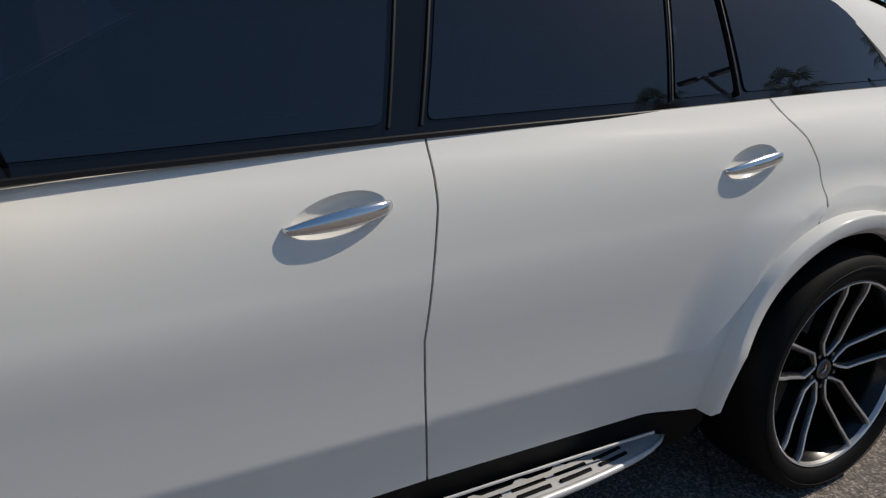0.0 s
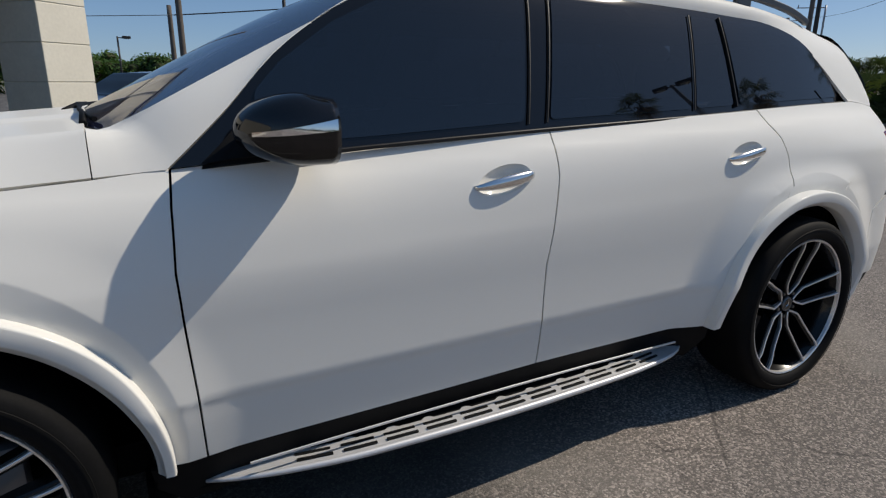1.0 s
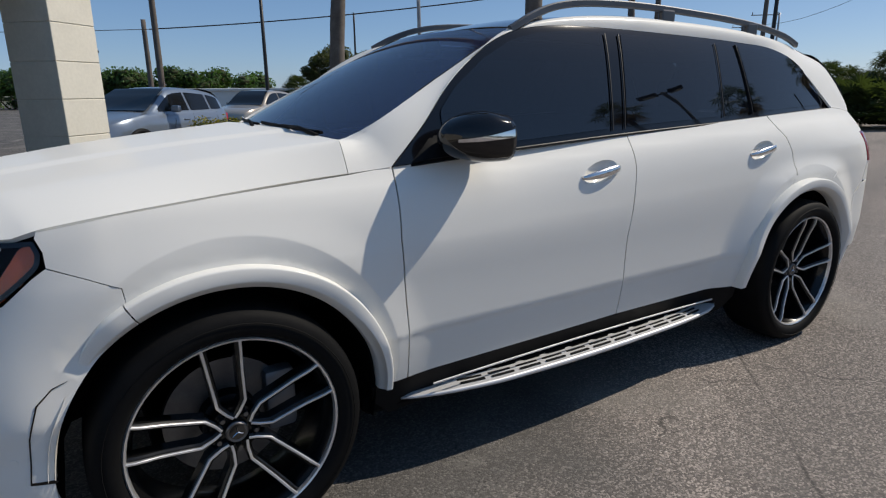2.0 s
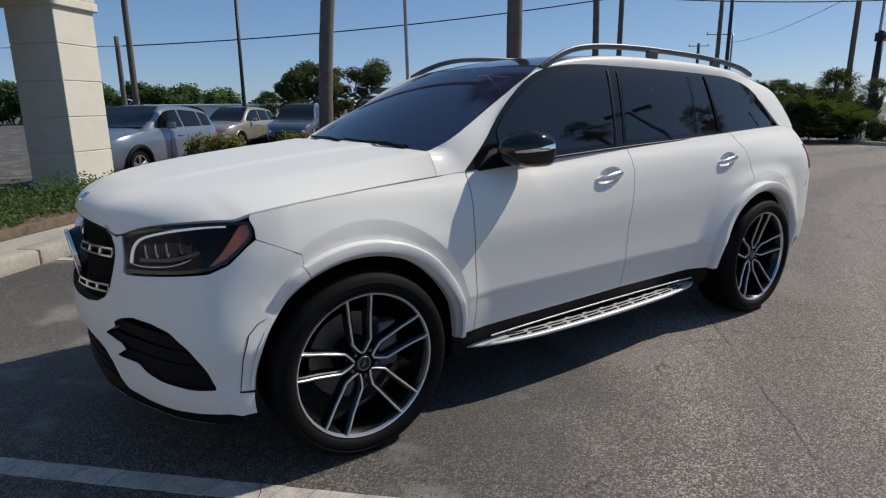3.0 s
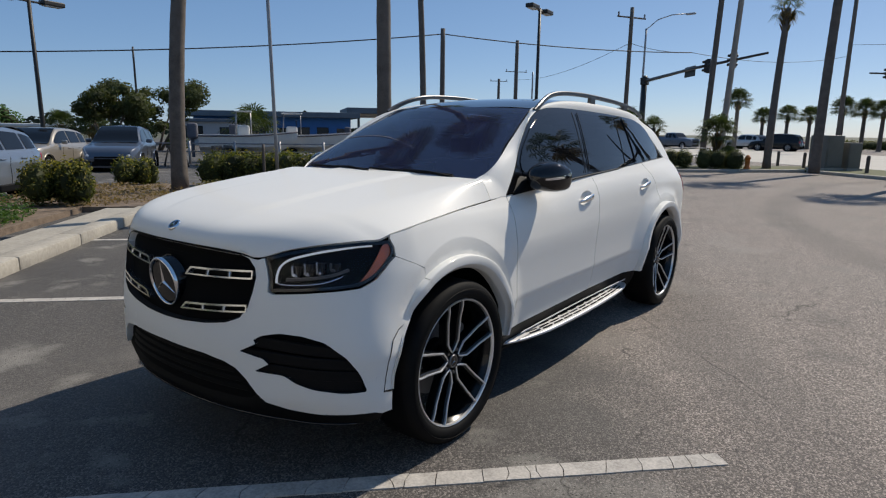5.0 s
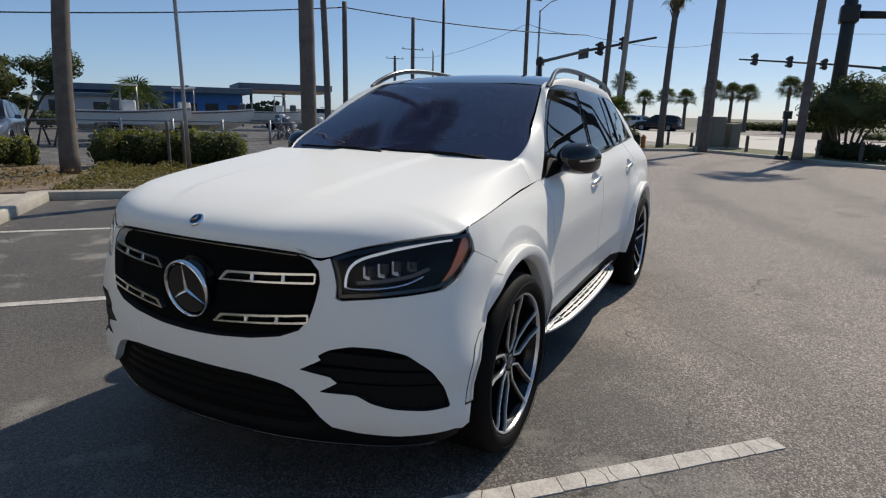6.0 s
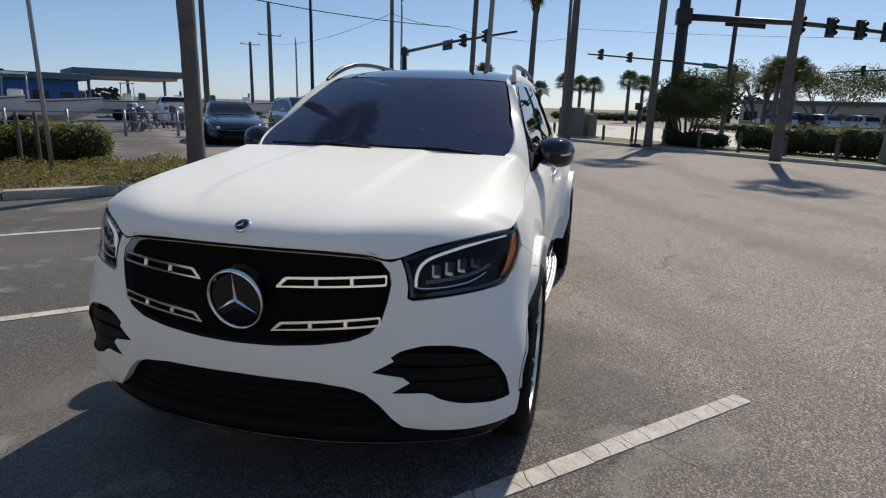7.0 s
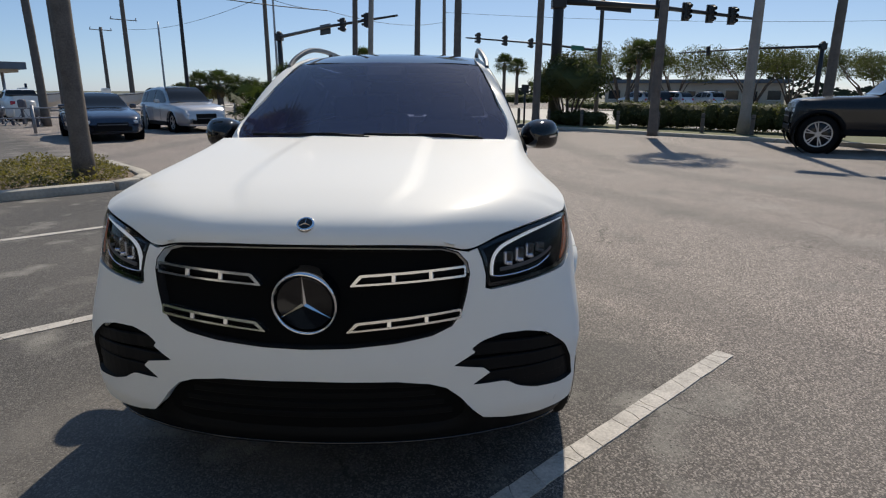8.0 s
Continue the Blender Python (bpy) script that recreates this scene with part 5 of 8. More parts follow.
def asphalt_material():
    m = bpy.data.materials.new("aggregate_asphalt")
    m.use_nodes = True
    n, l = m.node_tree.nodes, m.node_tree.links
    b = n["Principled BSDF"]
    co = n.new("ShaderNodeTexCoord")

    def tex(kind, scale, detail=3.0, vec=None):
        t = n.new(kind)
        t.inputs["Scale"].default_value = scale
        if kind == "ShaderNodeTexNoise":
            t.inputs["Detail"].default_value = detail
        l.new(vec or co.outputs["Object"], t.inputs["Vector"])
        return t

    def mix(fac, a, c, mode="MIX"):
        x = n.new("ShaderNodeMix")
        x.data_type, x.blend_type = "RGBA", mode
        for s, q in ((0, fac), (6, a), (7, c)):
            if isinstance(q, (int, float)):
                x.inputs[s].default_value = q
            elif isinstance(q, tuple):
                x.inputs[s].default_value = (*q, 1)
            else:
                l.new(q, x.inputs[s])
        return x.outputs[2]

    def ramp(src, a, c, lo=0.0, hi=1.0):
        x = n.new("ShaderNodeMapRange")
        x.inputs[1].default_value, x.inputs[2].default_value, x.inputs[3].default_value, x.inputs[4].default_value = a, c, lo, hi
        l.new(src, x.inputs[0])
        return x.outputs[0]

    def calc(op, a, c):
        x = n.new("ShaderNodeMath")
        x.operation = op
        for s, q in ((0, a), (1, c)):
            if isinstance(q, (int, float)):
                x.inputs[s].default_value = q
            else:
                l.new(q, x.inputs[s])
        return x.outputs[0]
    stones = tex("ShaderNodeTexVoronoi", 135)
    grit = tex("ShaderNodeTexNoise", 260, 2)
    broad = tex("ShaderNodeTexNoise", 0.35, 5)
    stain = tex("ShaderNodeTexNoise", 1.7, 6)
    sep = n.new("ShaderNodeSeparateColor")
    l.new(stones.outputs["Color"], sep.inputs[0])
    pw = calc("POWER", sep.outputs[0], 2.6)
    tone = ramp(pw, 0.0, 1.0, 0.0, 1.0)
    worn = mix(tone, (0.085, 0.071, 0.064), (0.56, 0.475, 0.42))
    seal = mix(tone, (0.034, 0.0325, 0.032), (0.155, 0.144, 0.134))
    # pale stones lie bare here and there
    bare = tex("ShaderNodeTexVoronoi", 62)
    bsep = n.new("ShaderNodeSeparateColor")
    l.new(bare.outputs["Color"], bsep.inputs[0])
    pale = calc("MULTIPLY", ramp(bare.outputs["Distance"], 0.22, 0.34, 1.0, 0.0), ramp(bsep.outputs[1], 0.80, 0.90, 0.0, 0.9))
    # the bays were sealed dark, the aisle is worn to its stones
    pos = n.new("ShaderNodeSeparateXYZ")
    l.new(co.outputs["Object"], pos.inputs[0])
    uu = calc("MULTIPLY", calc("SUBTRACT", pos.outputs[0], pos.outputs[1]), Q)
    wob = calc("MULTIPLY", calc("SUBTRACT", stain.outputs[0], 0.5), 1.4)
    vv = calc("MULTIPLY", calc("ADD", pos.outputs[0], pos.outputs[1]), Q)
    bays = calc("MULTIPLY", ramp(calc("ADD", uu, wob), 0.3, 1.1, 1.0, 0.0), ramp(calc("ADD", vv, wob), -2.9, -1.7, 0.45, 1.0))
    col = mix(bays, worn, seal)
    sand = ramp(stain.outputs[0], 0.56, 0.68, 0.0, 0.85)
    col = mix(calc("MULTIPLY", sand, bays), col, (0.24, 0.228, 0.205))
    col = mix(ramp(broad.outputs[0], 0.35, 0.7, 0.0, 0.35), col, (0.20, 0.182, 0.162))
    col = mix(calc("MULTIPLY", calc("MULTIPLY", pale, ramp(bays, 0.0, 1.0, 1.0, 0.2)), ramp(stain.outputs[0], 0.36, 0.6, 0.35, 1.0)), col, (0.50, 0.46, 0.41))
    # pits between the stones
    pits = tex("ShaderNodeTexVoronoi", 38)
    col = mix(calc("MULTIPLY", ramp(pits.outputs["Distance"], 0.12, 0.26, 0.9, 0.0), ramp(stain.outputs[0], 0.40, 0.58, 0.25, 1.0)), col, (0.035, 0.032, 0.030))
    # tyre tracks: faint curved bands in the aisle
    warp = n.new("ShaderNodeTexWave")
    warp.wave_type, warp.rings_direction = "RINGS", "Z"
    warp.inputs["Scale"].default_value, warp.inputs["Distortion"].default_value, warp.inputs["Detail"].default_value = 0.11, 2.2, 3
    mp = n.new("ShaderNodeMapping")
    mp.inputs["Location"].default_value = (-14, 22, 0)
    l.new(co.outputs["Object"], mp.inputs[0])
    l.new(mp.outputs[0], warp.inputs["Vector"])
    track = calc("MULTIPLY", ramp(warp.outputs["Fac"], 0.72, 0.98, 0.0, 0.33), calc("SUBTRACT", 1.0, bays))
    col = mix(track, col, (0.075, 0.07, 0.066))
    # dark oil drips and rubbed patches, each with its own ragged edge
    rag = tex("ShaderNodeTexNoise", 1.1, 6)
    col = mix(ramp(rag.outputs[0], 0.57, 0.70, 0.0, 0.42), col, (0.085, 0.080, 0.076))
    rub = tex("ShaderNodeTexNoise", 0.55, 7)
    col = mix(ramp(rub.outputs[0], 0.58, 0.70, 0.0, 0.40), col, (0.30, 0.275, 0.245))
    # cracks
    wv = n.new("ShaderNodeVectorMath")
    wv.operation = "ADD"
    nz = tex("ShaderNodeTexNoise", 2.5, 5)
    sc = n.new("ShaderNodeVectorMath")
    sc.operation = "SCALE"
    sc.inputs["Scale"].default_value = 0.5
    l.new(nz.outputs["Color"], sc.inputs[0])
    l.new(co.outputs["Object"], wv.inputs[0])
    l.new(sc.outputs[0], wv.inputs[1])
    cr = tex("ShaderNodeTexVoronoi", 0.33, vec=wv.outputs[0])
    cr.feature = "DISTANCE_TO_EDGE"
    crack = calc("MULTIPLY", ramp(cr.outputs["Distance"], 0.0, 0.004, 0.75, 0.0), ramp(stain.outputs[0], 0.46, 0.56, 0.0, 1.0))
    col = mix(crack, col, (0.03, 0.028, 0.026))
    # the open seam between the bays' paving and the aisle's
    seam_u = calc("ABSOLUTE", calc("ADD", calc("SUBTRACT", uu, 1.475), calc("MULTIPLY", calc("SUBTRACT", nz.outputs[0], 0.5), 0.07)), 0.0)
    seam = calc("MULTIPLY", ramp(seam_u, 0.002, 0.010, 0.6, 0.0), ramp(rag.outputs[0], 0.38, 0.52, 0.25, 1.0))
    col = mix(seam, col, (0.028, 0.026, 0.024))
    # past the roads the land is rough grass
    far = n.new("ShaderNodeVectorMath")
    far.operation = "LENGTH"
    l.new(co.outputs["Object"], far.inputs[0])
    land = mix(broad.outputs[0], (0.06, 0.07, 0.035), (0.13, 0.125, 0.09))
    col = mix(ramp(far.outputs["Value"], 75, 110, 0, 1), col, land)
    l.new(col, b.inputs["Base Color"])
    b.inputs["Roughness"].default_value = 0.82
    b.inputs["Specular IOR Level"].default_value = 0.35
    bp = n.new("ShaderNodeBump")
    bp.inputs["Strength"].default_value, bp.inputs["Distance"].default_value = 0.55, 0.004
    hgt = calc("SUBTRACT", calc("MULTIPLY", grit.outputs[0], 0.5), stones.outputs["Distance"])
    l.new(hgt, bp.inputs["Height"])
    l.new(bp.outputs[0], b.inputs["Normal"])
    return m


ASPHALT = asphalt_material()
CONCRETE = material("kerb_concrete", (0.37, 0.34, 0.29), 0.85, noise_scale=2.5, amount=0.22, bump=0.003, bump_scale=70)
ROAD_PALE = material("sunlit_concrete_road", (0.46, 0.43, 0.38), 0.85, noise_scale=0.4, amount=0.12, bump=0.002, bump_scale=30)
PAINT_LINE = material("worn_white_paint", (0.42, 0.39, 0.355), 0.8, noise_scale=9, amount=0.35, bump=0.001, bump_scale=90, spread=0.035)
MULCH = material("mulch", (0.17, 0.125, 0.09), 0.95, noise_scale=7, amount=0.5, bump=0.02, bump_scale=40)
GRASS = material("verge_grass", (0.105, 0.11, 0.048), 0.9, noise_scale=3, amount=0.35, bump=0.02, bump_scale=60)
STUCCO = material("cream_stucco", (0.66, 0.63, 0.55), 0.9, noise_scale=2.0, amount=0.07, bump=0.002, bump_scale=160)
BARK_PALM = material("palm_trunk", (0.125, 0.105, 0.09), 0.9, noise_scale=5, amount=0.35, bump=0.02, bump_scale=14)
BARK = material("bark", (0.11, 0.085, 0.065), 0.9, noise_scale=8, amount=0.35, bump=0.01, bump_scale=30)
POLE_WOOD = material("weathered_pole_wood", (0.12, 0.10, 0.085), 0.9, noise_scale=4, amount=0.3, bump=0.004, bump_scale=40)
POLE_STEEL = material("galvanised_steel", (0.30, 0.30, 0.31), 0.5, metal=0.7, noise_scale=6, amount=0.15)
POLE_DARK = material("dark_bronze_steel", (0.03, 0.027, 0.025), 0.5, metal=0.3, noise_scale=6, amount=0.2)
SIGNAL_BLACK = material("signal_black", (0.012, 0.012, 0.013), 0.5)
CABLE = material("cable_black", (0.02, 0.02, 0.022), 0.7)


def leaf_material(name, color, spread=0.55, gloss=0.5):
    m = material(name, color, 0.65, spec=0.25, spread=spread, noise_scale=6, amount=0.2)
    n, l = m.node_tree.nodes, m.node_tree.links
    b = n["Principled BSDF"]
    tr = n.new("ShaderNodeBsdfTranslucent")
    tr.inputs[0].default_value = (color[0] * 1.6, color[1] * 1.7, color[2] * 0.8, 1)
    mx = n.new("ShaderNodeMixShader")
    mx.inputs[0].default_value = 0.34
    l.new(b.outputs[0], mx.inputs[1])
    l.new(tr.outputs[0], mx.inputs[2])
    l.new(mx.outputs[0], n["Material Output"].inputs[0])
    return m


LEAF_DARK = leaf_material("dark_leaves", (0.054, 0.064, 0.023))
LEAF_HEDGE = leaf_material("hedge_leaves", (0.085, 0.098, 0.024))
LEAF_GOLD = leaf_material("yellow_leaves", (0.27, 0.23, 0.045))
LEAF_PALM = leaf_material("palm_leaves", (0.045, 0.062, 0.023))
LEAF_GREEN = leaf_material("bright_leaves", (0.055, 0.11, 0.028))
LEAF_DRY = leaf_material("dry_ground_cover", (0.15, 0.13, 0.055))
LEAF_TAN = leaf_material("dry_fronds", (0.19, 0.135, 0.075))


def slab(name, poly, z0, z1, mat, label, category, bevel=0.0, kind="structure"):
    """A flat piece of the ground's works, from a plan polygon in lot directions."""
    bm = bmesh.new()
    vs = [bm.verts.new(lot(u, v, z1)) for u, v in poly]
    f = bm.faces.new(vs)
    if f.normal.z < 0:
        f.normal_flip()
    bm.normal_update()
    if f.normal.z < 0:
        f.normal_flip()
    r = bmesh.ops.extrude_face_region(bm, geom=[f])
    bmesh.ops.translate(bm, vec=(0, 0, z0 - z1), verts=[g for g in r["geom"] if isinstance(g, bmesh.types.BMVert)])
    bmesh.ops.recalc_face_normals(bm, faces=bm.faces)
    if bevel:
        es = [e for e in bm.edges if all(abs(q.co.z - z1) < 1e-4 for q in e.verts)]
        bmesh.ops.bevel(bm, geom=es, offset=bevel, segments=2, affect="EDGES")
    me = bpy.data.meshes.new(name)
    bm.to_mesh(me)
    bm.free()
    ob = new(name, me)
    me.materials.append(mat)
    return tagged(ob, label, category, kind=kind)


def build_ground():
    bm = bmesh.new()
    bmesh.ops.create_grid(bm, x_segments=2, y_segments=2, size=1800)
    me = bpy.data.meshes.new("ground")
    bm.to_mesh(me)
    bm.free()
    me.materials.append(ASPHALT)
    tagged(new("ground", me), "worn grey asphalt of the car park with stones showing", "ground", kind="structure")
    # pale cross road beyond the far kerb
    slab("road", [(22.3, -90), (22.3, 60), (42, 60), (42, -90)], -0.05, 0.012, ROAD_PALE, "pale sunlit concrete road", "road")
    # planted beds
    slab("planting_bed", [(-5.9, -14), (-5.9, 7.1), (-0.1, 7.2), (0.15, 7.4), (0.4, 7.8), (0.47, 8.3), (0.47, 10.3), (0.2, 11.0), (-2.0, 12.0), (-7.9, 12.0), (-7.9, -14)], -0.05, 0.10, MULCH, "mulched planting bed inside the kerb", "planting bed")
    slab("walkway", [(-4.832, -14), (-4.832, 6.78), (-5.35, 6.78), (-5.35, -14)], -0.05, 0.118, CONCRETE, "narrow pale concrete walkway behind the kerb", "walkway")
    slab("verge", [(18.25, -60), (18.25, 18.9), (12.0, 18.9), (11.6, 19.3), (11.6, 21.6), (12, 22.0), (21.6, 22.0), (22.0, 21.6), (22.0, -60)], -0.05, 0.10, GRASS, "grass verge with palms beside the road", "verge")
    # kerbs, cast in lengths
    kerbs = thing("kerb", "pale rounded concrete kerb round the parking bays", "kerb", kind="structure")

    def run(path, w, h, piece, parent=kerbs):
        for a, b in zip(path, path[1:]):
            a, b = Vector(a), Vector(b)
            n = max(1, round((b - a).length / piece))
            for k in range(n):
                p, q = a.lerp(b, k / n), a.lerp(b, (k + 1) / n)
                c = (p + q) / 2
                d = q - p
                P, D = lot(c.x, c.y), lot(d.x, d.y)
                bm = box(d.length - 0.006, w, h + 0.05, (0, 0, (h - 0.05) / 2), min(0.035, w * 0.25), 2)
                bmesh.ops.transform(bm, matrix=Matrix.Translation(P) @ Matrix.Rotation(math.atan2(D.y, D.x), 4, "Z"), verts=bm.verts)
                part("kerb_length", smooth(bm), CONCRETE, parent)
    run([(-4.68, -14), (-4.68, 6.78)], 0.30, 0.155, 1.5)
    run([(-4.75, 6.90), (-0.15, 7.0), (0.25, 7.2), (0.52, 7.65), (0.60, 8.3), (0.60, 10.3), (0.3, 11.1), (-0.2, 11.65)], 0.22, 0.14, 1.4)
    far = thing("kerb", "weathered kerb along the grass verge", "kerb", kind="structure")
    run([(18.1, -60), (18.1, 18.6)], 0.22, 0.13, 3.0, far)
    run([(18.0, 18.75), (12.0, 18.75), (11.5, 19.3), (11.5, 21.6)], 0.22, 0.13, 3.0, far)
    # bay lines: flaked and cracked across
    rng = random.Random(5)
    for v, u0, u1, w in ((-2.15, -3.0, 0.815, 0.10), (1.06, -4.55, 0.75, 0.105), (4.14, -4.55, 0.75, 0.105), (-5.25, -4.55, 0.8, 0.11)):
        line = thing("parking_line", "worn white painted bay line with cracks across it", "parking line", kind="structure")
        u, sk, jag = u0, 0.0, 0.0
        while u < u1 - 0.02:
            L = min(rng.uniform(0.05, 0.22), u1 - u)
            nk, nj = rng.uniform(-0.024, 0.024), rng.uniform(-0.020, 0.020)
            if u + L >= u1 - 0.02:
                nk = nj = 0.0
            g = 0.0022
            bm = bmesh.new()
            e = [rng.uniform(-0.003, 0.003) for _ in range(4)]
            cs = [(u - sk + g, -w / 2 + e[0]), (u + L - nk - g, -w / 2 + e[1]), (u + L + nj - g, rng.uniform(-0.01, 0.01)), (u + L + nk - g, w / 2 + e[2]), (u + sk + g, w / 2 + e[3]), (u + jag + g, 0.0)]
            sk, jag = nk, nj
            top = [bm.verts.new(lot(a, v + c, 0.006)) for a, c in cs]
            low = [bm.verts.new(lot(a, v + c, -0.01)) for a, c in cs]
            bm.faces.new(top)
            for k in range(6):
                bm.faces.new((top[k], low[k], low[(k + 1) % 6], top[(k + 1) % 6]))
            bmesh.ops.recalc_face_normals(bm, faces=bm.faces)
            part("paint_flake", bm, PAINT_LINE, line)
            u += L


# ---------------------------------------------------------------- plants
def leaves(name, spots, n, size, seed, flat=0.0, narrow=0.55):
    """A mesh of small leaves on and in the ellipsoids of spots: (centre, radii)."""
    rng = np.random.default_rng(seed)
    vol = np.array([r[0] * r[1] * r[2] for _, r in spots]) ** 0.67
    pick = rng.choice(len(spots), n, p=vol / vol.sum())
    c = np.array([s[0] for s in spots])[pick]
    r = np.array([s[1] for s in spots])[pick]
    d = rng.normal(size=(n, 3))
    d /= np.linalg.norm(d, axis=1, keepdims=True)
    k = rng.uniform(0.55, 1.08, (n, 1)) ** 0.6
    p = c + d * r * k
    nrm = d * 0.8 + rng.normal(size=(n, 3)) * 0.7 + np.array([0, 0, 0.5 + flat])
    nrm /= np.linalg.norm(nrm, axis=1, keepdims=True)
    t = np.cross(nrm, rng.normal(size=(n, 3)))
    t /= np.linalg.norm(t, axis=1, keepdims=True)
    b = np.cross(nrm, t)
    s = size * rng.uniform(0.6, 1.4, (n, 1))
    a, q = t * s * 0.5, b * s * 0.5 * narrow
    v = np.stack((p - a, p + q, p + a + nrm * s * 0.12, p - q), 1).reshape(-1, 3)
    me = bpy.data.meshes.new(name)
    me.from_pydata(v.tolist(), [], np.arange(4 * n).reshape(-1, 4).tolist())
    me.update()
    return me


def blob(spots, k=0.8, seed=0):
    """A solid dark core inside foliage; its colour stands in for inner shade."""
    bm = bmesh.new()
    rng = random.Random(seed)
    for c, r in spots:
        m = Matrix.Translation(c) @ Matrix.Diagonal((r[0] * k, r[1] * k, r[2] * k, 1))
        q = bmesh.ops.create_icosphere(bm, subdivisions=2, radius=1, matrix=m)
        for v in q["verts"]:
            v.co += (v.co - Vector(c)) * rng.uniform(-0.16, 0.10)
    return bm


def bush(at, sx, sy, sz, leaf, n, size, label, rz=45, seed=1, gold=0, name="bush", lumps=9, group=""):
    t = thing(name, label, "bush" if name == "bush" else name, at, rz, group)
    rng = random.Random(seed)
    spots = []
    for k in range(lumps):
        x, y = rng.uniform(-1, 1) * sx * 0.36, rng.uniform(-1, 1) * sy * 0.36
        r = 0.5 + 0.5 * rng.random()
        spots.append(((x, y, sz * (0.42 + 0.10 * rng.random())), (max(0.12, sx * 0.24 * r), max(0.12, sy * 0.28 * r), sz * (0.42 + 0.08 * rng.random()))))
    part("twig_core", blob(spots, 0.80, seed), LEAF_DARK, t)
    part("foliage", leaves("foliage", spots, n, size, seed), leaf, t)
    if gold:
        top = [((c[0], c[1], c[2] + 0.12 * sz), (r[0], r[1], r[2] * 0.92)) for c, r in spots]
        part("blossom", leaves("blossom", top, gold, size * 0.8, seed + 5), LEAF_GOLD, t, "yellow leaf tips")
    return t


def hedge(u0, v0, u1, v1, w, h, leaf, n, size, label, seed=2, gold=0, z=0.1):
    a, b = lot(u0, v0, z), lot(u1, v1, z)
    L = (b - a).length
    t = thing("hedge", label, "hedge", a, math.degrees(math.atan2(b.y - a.y, b.x - a.x)))
    rng = random.Random(seed)
    spots = []
    m = max(3, int(L / (w * 0.42)))
    for k in range(m):
        x = L * (k + 0.5) / m
        for y in (-0.22, 0.22):
            spots.append(((x + rng.uniform(-0.1, 0.1), y * w + rng.uniform(-0.05, 0.05), h * 0.48), (w * 0.36, w * 0.32, h * (0.46 + 0.09 * rng.random()))))
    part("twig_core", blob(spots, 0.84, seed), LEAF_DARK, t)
    part("foliage", leaves("foliage", spots, n, size, seed), leaf, t)
    if gold:
        top = [((c[0], c[1], c[2] + 0.2 * h), (r[0], r[1], r[2] * 0.85)) for c, r in spots]
        part("new_growth", leaves("new_growth", top, gold, size * 0.9, seed + 3), LEAF_GOLD, t, "yellow-green young leaves")
    return t


def cover(poly, n, size, h, leaf, label, seed=3, z=0.1):
    """Low creeping plants that nobody could count."""
    rng = np.random.default_rng(seed)
    q = np.array(poly)
    p = rng.uniform(q.min(0), q.max(0), (n * 2, 2))
    p = p[inside(p, poly)][:n]
    lump = 0.5 + 0.5 * np.sin(p[:, 0] * 5.1 + np.sin(p[:, 1] * 3.3) * 2) * np.sin(p[:, 1] * 4.7 + 1)
    zz = z + h * (0.15 + 0.85 * lump) * rng.uniform(0.1, 1.0, len(p))
    c = np.array([lot(a, b, k) for (a, b), k in zip(p, zz)])
    m = len(c)
    nrm = rng.normal(size=(m, 3)) * 0.6 + np.array([0, 0, 1])
    nrm /= np.linalg.norm(nrm, axis=1, keepdims=True)
    t = np.cross(nrm, rng.normal(size=(m, 3)))
    t /= np.linalg.norm(t, axis=1, keepdims=True)
    b = np.cross(nrm, t)
    s = size * rng.uniform(0.6, 1.4, (m, 1))
    v = np.stack((c - t * s * 0.5, c + b * s * 0.3, c + t * s * 0.5, c - b * s * 0.3), 1).reshape(-1, 3)
    me = bpy.data.meshes.new("ground_cover")
    me.from_pydata(v.tolist(), [], np.arange(4 * m).reshape(-1, 4).tolist())
    me.materials.append(leaf)
    return tagged(new("ground_cover", me), label, "ground cover", kind="stuff")


